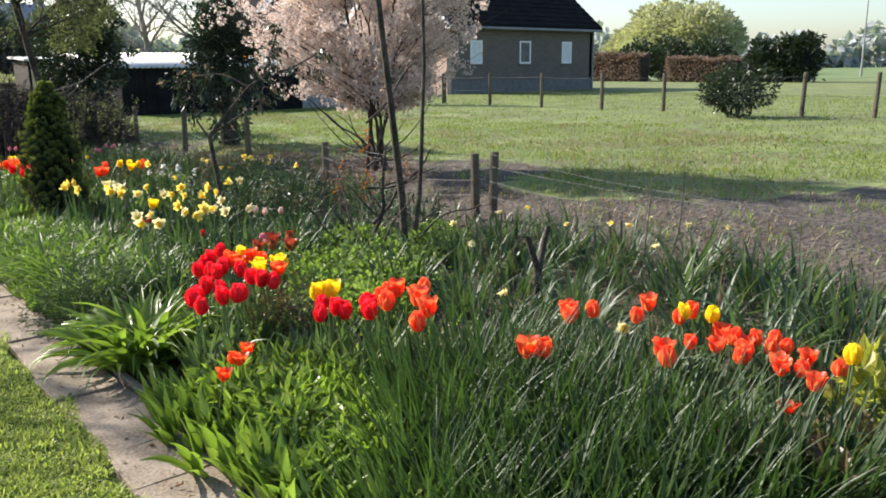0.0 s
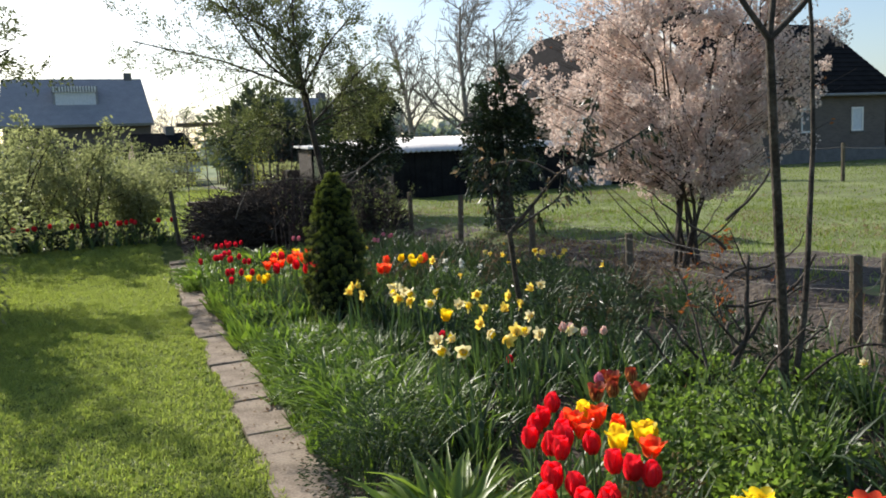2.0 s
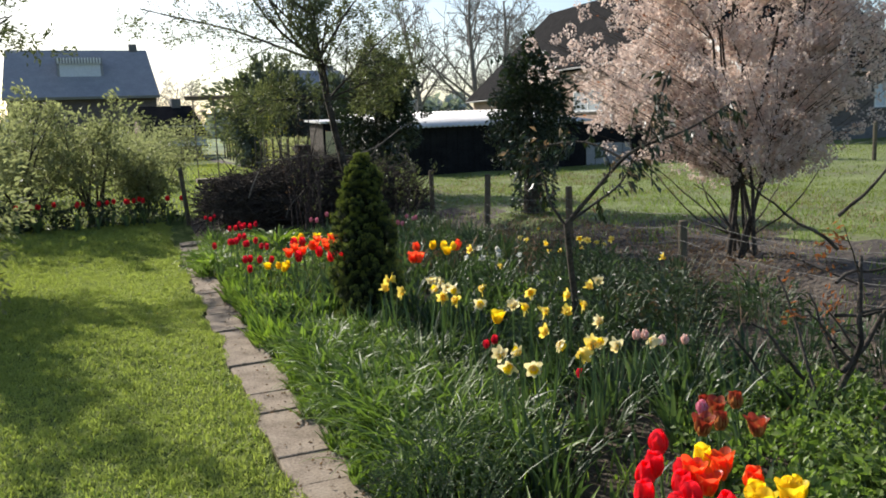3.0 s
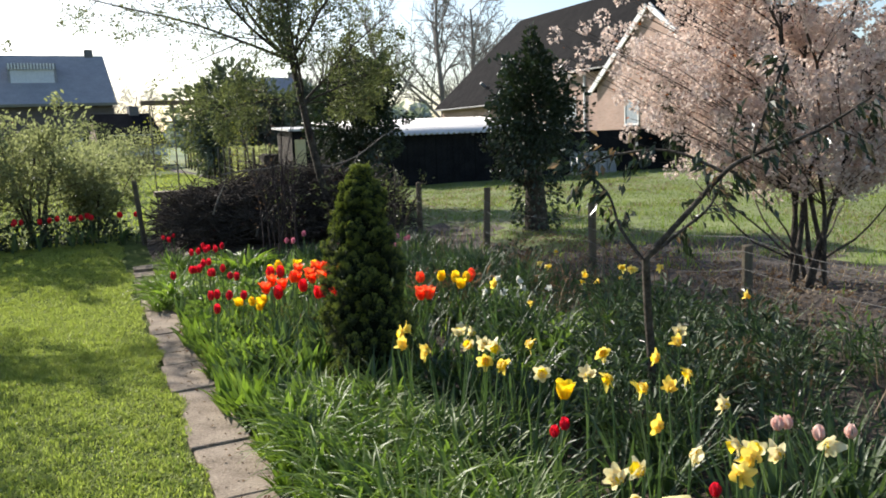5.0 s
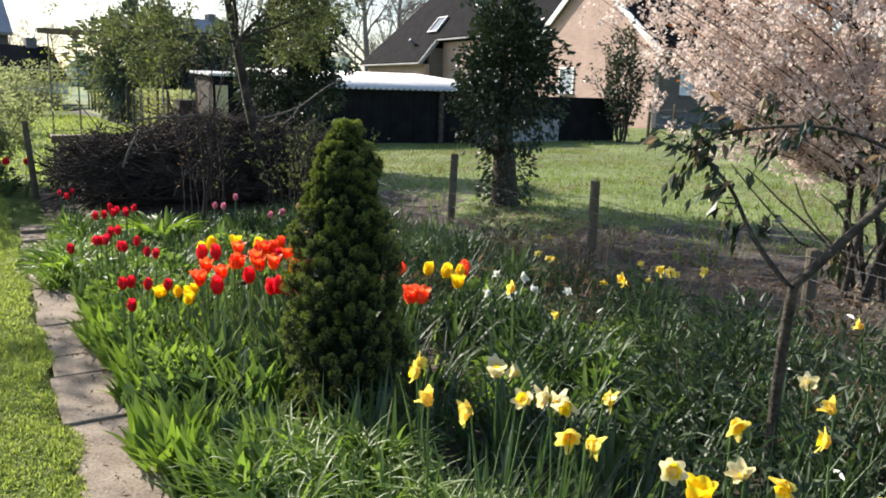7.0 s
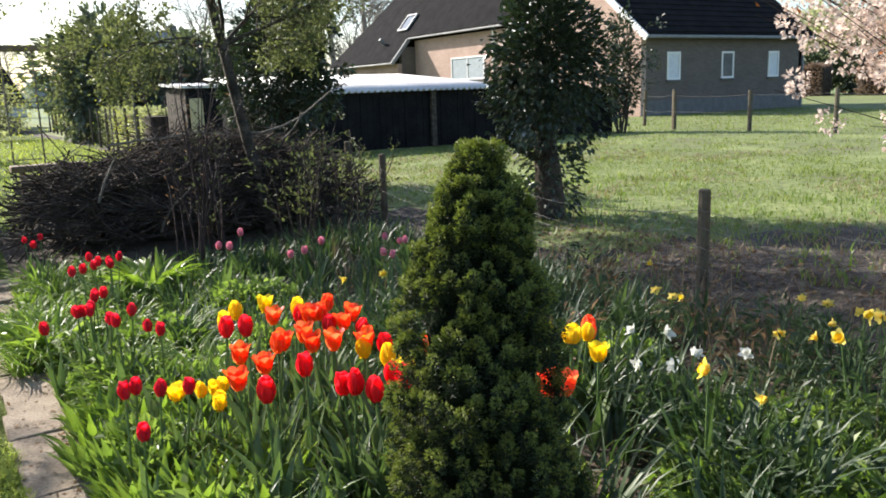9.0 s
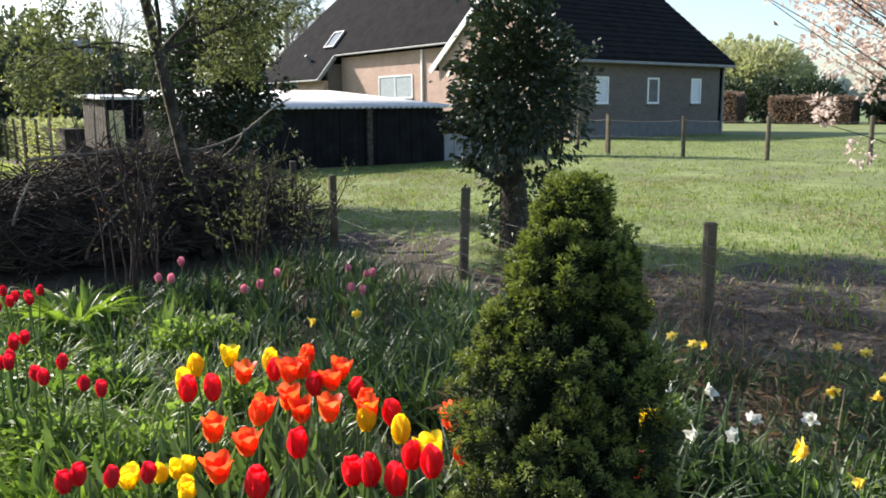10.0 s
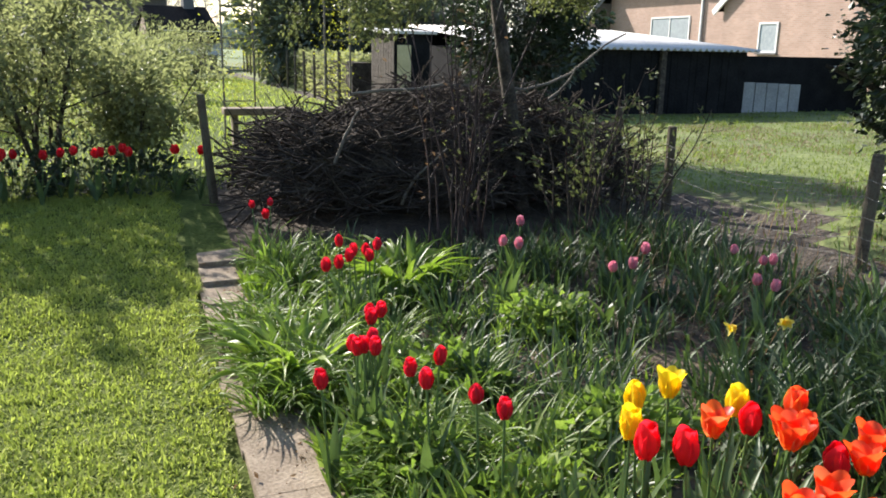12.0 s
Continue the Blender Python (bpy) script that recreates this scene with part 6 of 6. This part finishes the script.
# dark shade planting under the far shrubs
for k in range(9):
    leaf_cover("border_plant", 420, (-3.4 + k * 0.5, 15.05 + 0.1 * math.sin(k * 2)), 0.36, 0.25, 0.4, (0.04, 0.09), M["dark_leaf"], "low dark border plant under the shrubs", 0.5)

# dead leaves and crumbs of soil on the path and along its edge
n = 900
px, py = 1.07 - np.abs(rng.normal(0, 0.13, n)), rng.uniform(1.5, 13.0, n)
V, F = leaves(np.stack([px, py, ground_z(px, py) + 0.014], -1), rng.normal(0, 1, (n, 3)) * np.array([1, 1, 0.15]), rng.uniform(0.008, 0.032, n), 0.5)
tagged(new("path_litter", fast_mesh("path_litter", V, F, M["brown_leaf"])), "dry leaf litter on the path", "leaf litter", kind="stuff")
n = 4200
px, py = rng.uniform(2.8, 5.4, n), rng.uniform(6.6, 11.5, n)
V, F = leaves(np.stack([px, py, ground_z(px, py) + 0.02], -1), rng.normal(0, 1, (n, 3)) * np.array([1, 1, 0.3]), rng.uniform(0.02, 0.06, n), 0.5)
tagged(new("leaf_litter", fast_mesh("leaf_litter", V, F, M["brown_leaf"])), "dry leaf litter on the bare soil by the fence", "leaf litter", kind="stuff")

# two forked cut stumps among the daffodils
for x, y_ in ((3.15, 3.0),):
    st = thing("cut_shrub_stump", (x, y_, float(ground_z(x, y_))), "cut-back forked woody stump in the bed", "stump")
    V, F = tubes([limb((0, 0, -0.05), (0, 0, 1), 0.28, 0.03, 0.025, 4, 0.05), limb((0, 0, 0.2), (-0.5, 0, 1), 0.22, 0.02, 0.017, 3, 0.05), limb((0, 0, 0.2), (0.55, 0.2, 1), 0.26, 0.02, 0.016, 3, 0.05)], 7)
    part("stem", fast_mesh("stem", V, F, M["bark"], True), st)

# ---- flowers ----


def petal(L, W, belly, open_, curl, cols=5, rows=7, tip=0.2, close=None):
    """One cupped petal that rises along z, its back outwards along +x."""
    u, v = np.linspace(-1, 1, cols), np.linspace(0, 1, rows)
    U, Vv = np.meshgrid(u, v)
    w = W * np.sin(np.pi * (0.13 + 0.66 * Vv) ** 0.95) * (1 - tip * Vv ** 7)
    if close is None:
        body = np.sin(np.pi * np.clip(Vv * 0.95 + 0.04, 0, 1))
    else:
        # a cup: quickly wide above its foot, then upright, drawn in a little at the rim
        body = (1 - (1 - np.clip(Vv / 0.42, 0, 1)) ** 2) * (1 - close * np.clip((Vv - 0.42) / 0.58, 0, 1) ** 2)
    out = belly * body + open_ * Vv ** 1.6 + curl * Vv ** 5
    x = out - 0.38 * W * (U * w / W) ** 2
    y_ = U * w * 0.5
    z = L * Vv * (1 - 0.06 * U * U * Vv)
    idx = np.arange(U.size).reshape(rows, cols)
    F = np.stack([idx[:-1, :-1], idx[:-1, 1:], idx[1:, 1:], idx[1:, :-1]], -1).reshape(-1, 4)
    return np.stack([x, y_, z], -1).reshape(-1, 3), F


def tulip_proto(name, colour, label, h, opened, size=1.0, low_leaves=True, inner=None):
    t = thing(name, (0, 0, -50), label, "tulip")
    st = limb((0, 0, -0.02), (0.04, 0.02, 1), h - 0.058 * size, 0.0042, 0.0036, 6, 0.03)
    top = st[-1][0]
    V, F = tubes([st], 6)
    part("stem", fast_mesh("stem", V, F, M["stem_green"], True), t)
    for k in range(3 if low_leaves else 2):
        a = np.array([rng.uniform(0, 6.28)])
        V, F = straps(np.array([[0.0, 0.0, 0.0]]), a, np.array([rng.uniform(0.2, 0.3)]), np.array([rng.uniform(0.03, 0.05)]), np.array([rng.uniform(0.1, 0.35)]), np.array([rng.uniform(0.3, 1.1)]), 7, 3, 0.4)
        part("leaf", fast_mesh("leaf", V, F, M["tulip_leaf"], True), t)
    belly, open_, curl, close = ((0.0185, 0.0, 0.0, 0.5), (0.0195, 0.003, 0.0, 0.3), (0.020, 0.014, 0.004, 0.1))[opened]
    for k in range(6):
        ins = 0.86 if k % 2 else 1.0
        V, F = petal(0.057 * size * (1.0 + 0.08 * rng.uniform(-1, 1)), 0.05 * size, belly * size * ins, open_ * size * rng.uniform(0.6, 1.5), curl * size * rng.uniform(-0.5, 2.0), tip=rng.uniform(0.1, 0.4), close=close * rng.uniform(0.7, 1.2))
        me = fast_mesh("petal", V, F, PET[inner if (inner and k % 2) else colour], True)
        p = part("petal", me, t)
        p.matrix_basis = pose(*top, 0, 0, k * 60 + rng.uniform(-6, 6))
    return t


def daffodil_proto(name, colour, cup_colour, label, h, size=1.0, droop=70):
    t = thing(name, (0, 0, -50), label, "daffodil")
    st = limb((0, 0, -0.02), (0.03, 0, 1), h - 0.01, 0.0036, 0.003, 6, 0.03)
    top = st[-1][0]
    V, F = tubes([st], 5)
    part("stem", fast_mesh("stem", V, F, M["stem_green"], True), t)
    for k in range(2):
        V, F = straps(np.array([[0.0, 0.0, 0.0]]), np.array([rng.uniform(0, 6.28)]), np.array([h * rng.uniform(0.75, 1.0)]), np.array([0.014]), np.array([0.08]), np.array([rng.uniform(0.1, 0.6)]), 5, 3, 0.25)
        part("leaf", fast_mesh("leaf", V, F, M["strap"], True), t)
    face = Matrix.Translation(top) @ Matrix.Rotation(radians(droop), 4, 'Y')
    for k in range(6):
        V, F = petal(0.036 * size * rng.uniform(0.85, 1.1), 0.031 * size * rng.uniform(0.8, 1.1), 0.003, 0.030 * size, rng.uniform(-0.008, 0.006), 5, 6, 0.45)
        V[:, 2] = V[:, 2] * rng.uniform(0.3, 1.2) + rng.normal(0, 0.0012, len(V))
        p = part("petal", fast_mesh("petal", V, F, PET[colour], True), t)
        p.matrix_basis = face @ Matrix.Rotation(radians(60 * k), 4, 'Z')
    # trumpet with a frilled rim
    a = np.linspace(0, 2 * np.pi, 16, endpoint=False)
    prof = ((0.006, 0.0), (0.009, 0.008), (0.0105, 0.018), (0.0145, 0.027))
    V = np.array([[r * size * (1 + (0.14 * math.sin(5 * q) if j == 3 else 0)) * math.cos(q), r * size * (1 + (0.14 * math.sin(5 * q) if j == 3 else 0)) * math.sin(q), z * size] for j, (r, z) in enumerate(prof) for q in a])
    idx = np.arange(64).reshape(4, 16)
    nx = np.roll(idx, -1, 1)
    F = np.stack([idx[:-1], nx[:-1], nx[1:], idx[1:]], -1).reshape(-1, 4)
    p = part("trumpet", fast_mesh("trumpet", V, F, PET[cup_colour], True), t)
    p.matrix_basis = face
    return t


def plant_flowers(protos, places, z, group, bunch=0.1, turn=None):
    """Copies of the prototypes, turned and tilted a little, so that the blooms stand at height z."""
    rq = np.random.default_rng(len(places))
    # blooms stand in tight bunches: most have a neighbour or two
    extra = [(x + float(rq.uniform(-0.1, 0.1)), y_ + float(rq.uniform(-0.12, 0.12))) for x, y_ in places for k in range(2) if rq.uniform() < bunch]
    for i, (x, y_) in enumerate(list(places) + extra):
        pr = protos[i % len(protos)]
        g = float(ground_z(x, y_))
        s = (z + 0.02 - g) / pr["tall"] * float(rng.uniform(0.97, 1.04))
        tilt = float(rng.uniform(-6, 6))
        ob = copy_thing(pr, pose(x, y_, g, tilt, float(rng.uniform(-6, 6)), float(rng.uniform(0, 360) if turn is None else rng.normal(turn, 75))))
        sx = min(1.12, max(0.85, s))
        ob.scale = (sx, sx, s)
        ob["group"] = group


def tulips(name, colour, label, tall, opens, size=1.0, inner=None):
    out = []
    for o in opens:
        t = tulip_proto(name, colour, label, tall, o, size, True, inner)
        t["tall"] = tall
        out.append(t)
    return out


def daffs(name, colour, cup, label, tall, size=1.0):
    out = []
    for dr in (55, 80, 100, 118):
        t = daffodil_proto(name, colour, cup, label, tall, size, dr)
        t["tall"] = tall
        out.append(t)
    return out


def discard(protos):
    """Takes the patterns away once the bed is planted."""
    for t in protos:
        for o in (*t.children_recursive, t):
            bpy.data.objects.remove(o)


# places of the flowers in the bed
CRIMSON_FAR = [(1.53, 12.0), (1.5, 11.75), (1.55, 11.78), (1.59, 11.85), (1.59, 11.73), (1.31, 11.53), (1.34, 10.86), (1.38, 10.86), (1.2, 10.53), (1.23, 10.52), (1.26, 10.45), (1.31, 10.3), (1.42, 10.32), (1.05, 10.27), (1.32, 10.11), (1.45, 10.0), (1.46, 9.84), (1.21, 13.16), (1.31, 13.17), (1.26, 12.76), (1.14, 9.04), (1.25, 9.06), (1.33, 9.06), (1.14, 8.75)]
ROSE_FAR = [(2.65, 11.2), (2.7, 11.13), (2.88, 11.32), (3.37, 11.18), (3.38, 10.92), (3.08, 10.56), (2.3, 11.76), (2.33, 11.66), (2.57, 12.07)]
ORANGE_SPRUCE = [(1.89, 9.48), (2.02, 9.37), (2.08, 9.33), (1.73, 9.15), (1.82, 9.08), (1.7, 8.99), (1.66, 8.85), (1.94, 9.05), (1.93, 8.89), (2.06, 8.96), (1.52, 8.77), (1.6, 9.04), (2.23, 8.6), (2.08, 8.46), (2.12, 9.14), (2.05, 8.85)]
RED_SPRUCE = [(1.99, 9.51), (1.71, 9.33), (2.15, 9.12), (1.74, 8.77), (1.76, 8.49), (1.82, 8.58), (1.9, 8.53), (1.85, 8.36), (1.94, 8.36), (1.53, 8.61), (2.07, 8.75)]
YELLOW_SPRUCE = [(1.97, 8.82), (2.01, 8.66), (2.04, 8.49), (1.66, 9.55), (1.82, 9.7), (1.91, 9.7)]
YELLOW_LOW = [(1.39, 9.22), (1.44, 9.17), (1.47, 9.18), (1.51, 9.15), (1.45, 9.03), (1.4, 9.15)]
MIXED_BEHIND_R = [(2.65, 8.7), (2.32, 8.13), (2.94, 8.59), (2.92, 8.46)]
MIXED_BEHIND_Y = [(2.73, 8.48), (2.8, 8.47), (2.69, 8.25)]
CRIMSON_NEAR = [(1.65, 4.02), (1.69, 4.02), (1.81, 4.09), (1.55, 3.84), (1.53, 3.77), (1.57, 3.7), (1.66, 3.72), (1.42, 3.49), (1.47, 3.48), (1.37, 3.33), (1.48, 3.36), (1.62, 3.44), (1.52, 3.32), (1.73, 3.46), (1.29, 3.3)]
ORANGE_NEAR = [(1.76, 3.8), (1.87, 3.87), (1.87, 3.56)]
YELLOW_NEAR = [(1.82, 3.68), (1.91, 3.68), (1.83, 3.61), (1.86, 3.94)]
MAROON = [(2.25, 4.41), (2.28, 4.35), (2.45, 4.44), (2.06, 4.26), (2.22, 4.3), (2.27, 4.15)]
PINK = [(2.14, 4.41), (2.54, 5.33), (2.62, 5.28)]
RED_FRONT = [(1.65, 2.78), (1.75, 2.79), (1.84, 2.79), (1.78, 2.65), (1.78, 2.72)]
FLAME_FRONT = [(1.99, 2.89), (2.12, 2.88), (2.22, 2.86), (1.92, 2.68), (2.02, 2.71), (1.87, 2.44)]
YELLOW_FRONT = [(1.73, 3.0), (1.81, 2.98)]
FLAME_A = [(2.63, 1.94), (2.82, 1.99), (2.72, 1.83), (2.8, 1.78), (2.48, 2.2), (2.57, 2.13), (2.05, 1.93), (2.32, 1.62)]
FLAME_B = [(2.68, 1.65), (2.78, 1.63), (2.78, 1.59), (2.6, 1.48), (2.77, 1.51), (2.86, 1.49), (2.63, 1.42), (2.65, 1.32), (2.83, 1.38), (2.62, 1.22), (2.54, 1.12), (2.74, 1.17)]
YELLOW_B = [(2.79, 1.71), (2.71, 1.11)]
ORANGE_OPEN = [(2.46, 1.17), (1.27, 2.88), (1.4, 2.94), (1.12, 2.77)]
DAFF_YELLOW = [(1.66, 6.69), (1.82, 6.95), (2.42, 6.18), (2.22, 5.82), (2.71, 6.03), (2.51, 5.89), (2.24, 5.62), (2.51, 5.69), (2.29, 5.55), (2.01, 5.32), (1.93, 6.33), (2.17, 6.56), (2.08, 4.93), (2.03, 4.9), (1.95, 4.95), (1.79, 6.53), (3.71, 6.51), (2.71, 7.74), (3.77, 7.71), (3.97, 7.7), (3.45, 7.68)]
DAFF_PALE = [(1.92, 6.66), (2.09, 6.88), (2.01, 6.62), (2.12, 6.48), (2.0, 6.1), (2.17, 5.95), (2.93, 6.29), (1.98, 5.17), (1.8, 5.12), (2.41, 5.37), (2.21, 5.01), (2.31, 5.02), (2.14, 5.03), (1.69, 5.03), (1.82, 4.88), (1.72, 4.96)]
DAFF_FAR = [(4.25, 9.37), (3.76, 8.71), (4.13, 8.19), (4.15, 8.06), (3.64, 7.9), (3.66, 8.08), (2.97, 7.66), (3.73, 8.89), (3.81, 8.09), (2.87, 10.28), (2.61, 10.29)]
DAFF_WHITE = [(3.1, 8.49), (3.2, 8.43), (2.89, 8.16), (2.97, 8.12), (3.29, 7.97), (3.13, 8.16)]
DAFF_MID0 = [(3.9, 4.1), (3.39, 4.02), (4.24, 4.15), (4.01, 3.59), (2.51, 2.56), (4.15, 3.32), (4.48, 3.27), (4.61, 2.7), (3.79, 2.66), (2.49, 1.94), (4.47, 2.95), (3.07, 3.47)]
YEL_TULIP_MID = [(2.07, 6.06)]
PINK_MID = [(2.59, 5.19), (2.71, 5.17), (2.12, 5.17), (1.99, 5.86)]

crimson = tulips("tulip", "crimson", "closed crimson tulip on a green stem", 0.42, (0, 1, 0, 1), 1.2)
dark = tulips("tulip", "dark_red", "small dark red tulip on a green stem", 0.38, (0, 1, 1), 0.88)
orange = tulips("tulip", "orange", "open orange tulip flamed with red", 0.45, (2, 1, 2, 2), 1.14, "flame")
flame = tulips("tulip", "flame", "glowing red-orange tulip among narrow leaves", 0.42, (1, 2, 0), 1.32)
yellow = tulips("tulip", "yellow", "bright yellow tulip on a green stem", 0.42, (1, 0, 2), 1.2)
maroon = tulips("tulip", "maroon", "brown-maroon tulip with pointed petals", 0.36, (1, 2), 1.1)
pink = tulips("tulip", "pink", "pink tulip on a green stem", 0.38, (0, 1, 1), 0.88)
pale_pink = tulips("tulip", "pale_pink", "pale pink closed tulip on a stem", 0.38, (0,), 0.85)
gold = daffs("daffodil", "soft_yellow", "yellow", "golden yellow daffodil in the flower bed", 0.45, 1.12)
cream = daffs("daffodil", "pale", "yellow", "fading cream daffodil with a yellow trumpet", 0.45, 1.2)
white = daffs("daffodil", "white", "white", "small white daffodil in the bed", 0.34, 1.0)

plant_flowers(dark, CRIMSON_FAR, 0.46, "dark red tulips")
plant_flowers(pink, ROSE_FAR, 0.48, "pink tulips", 0.05)
plant_flowers(orange, ORANGE_SPRUCE, 0.55, "orange tulips by the spruce", 0.12)
plant_flowers(crimson, RED_SPRUCE, 0.54, "red tulips by the spruce")
plant_flowers(yellow, YELLOW_SPRUCE, 0.54, "yellow tulips by the spruce")
plant_flowers(yellow, YELLOW_LOW, 0.37, "low yellow tulips")
plant_flowers(flame, MIXED_BEHIND_R, 0.52, "tulips behind the spruce")
plant_flowers(yellow, MIXED_BEHIND_Y, 0.52, "tulips behind the spruce")
plant_flowers(crimson, CRIMSON_NEAR, 0.48, "crimson tulips", 0.28)
plant_flowers(orange, ORANGE_NEAR, 0.48, "orange tulips", 0.28)
plant_flowers(yellow, YELLOW_NEAR, 0.48, "yellow tulips", 0.28)
plant_flowers(maroon, MAROON, 0.44, "maroon tulips", 0.05)
plant_flowers(pink, PINK[:1], 0.46, "pink tulips", 0.05)
plant_flowers(pale_pink, PINK[1:] + PINK_MID[:2], 0.46, "pale pink tulips", 0.05)
plant_flowers(dark, PINK_MID[2:], 0.36, "dark red tulips")
plant_flowers(crimson, RED_FRONT, 0.47, "crimson tulips", 0.28)
plant_flowers(flame, FLAME_FRONT, 0.48, "flame tulips", 0.28)
plant_flowers(yellow, YELLOW_FRONT, 0.48, "yellow tulips")
plant_flowers(flame, FLAME_A, 0.45, "flame tulips", 0.28)
plant_flowers(flame, FLAME_B, 0.40, "flame tulips", 0.28)
plant_flowers(yellow, YELLOW_B + YEL_TULIP_MID, 0.47, "yellow tulips")
plant_flowers(orange, ORANGE_OPEN, 0.30, "orange tulips")
plant_flowers(gold, DAFF_YELLOW, 0.54, "yellow daffodils", turn=110)
plant_flowers(cream, DAFF_PALE, 0.52, "cream daffodils", 0.1, turn=110)
plant_flowers(gold, DAFF_FAR, 0.42, "yellow daffodils", turn=110)
plant_flowers(white, DAFF_WHITE, 0.42, "white daffodils", 0.05, turn=110)
plant_flowers(cream, DAFF_MID0, 0.40, "cream daffodils", 0.05, turn=110)
# red tulips in front of the far shrubs
plant_flowers(crimson, [(float(x), 14.75 + 0.12 * math.sin(k * 2.3)) for k, x in enumerate(np.linspace(-2.0, 1.0, 22) + rng.uniform(-0.12, 0.12, 22))], 0.64, "red tulips in front of the shrubs")
discard(crimson + dark + orange + flame + yellow + maroon + pink + pale_pink + gold + cream + white)
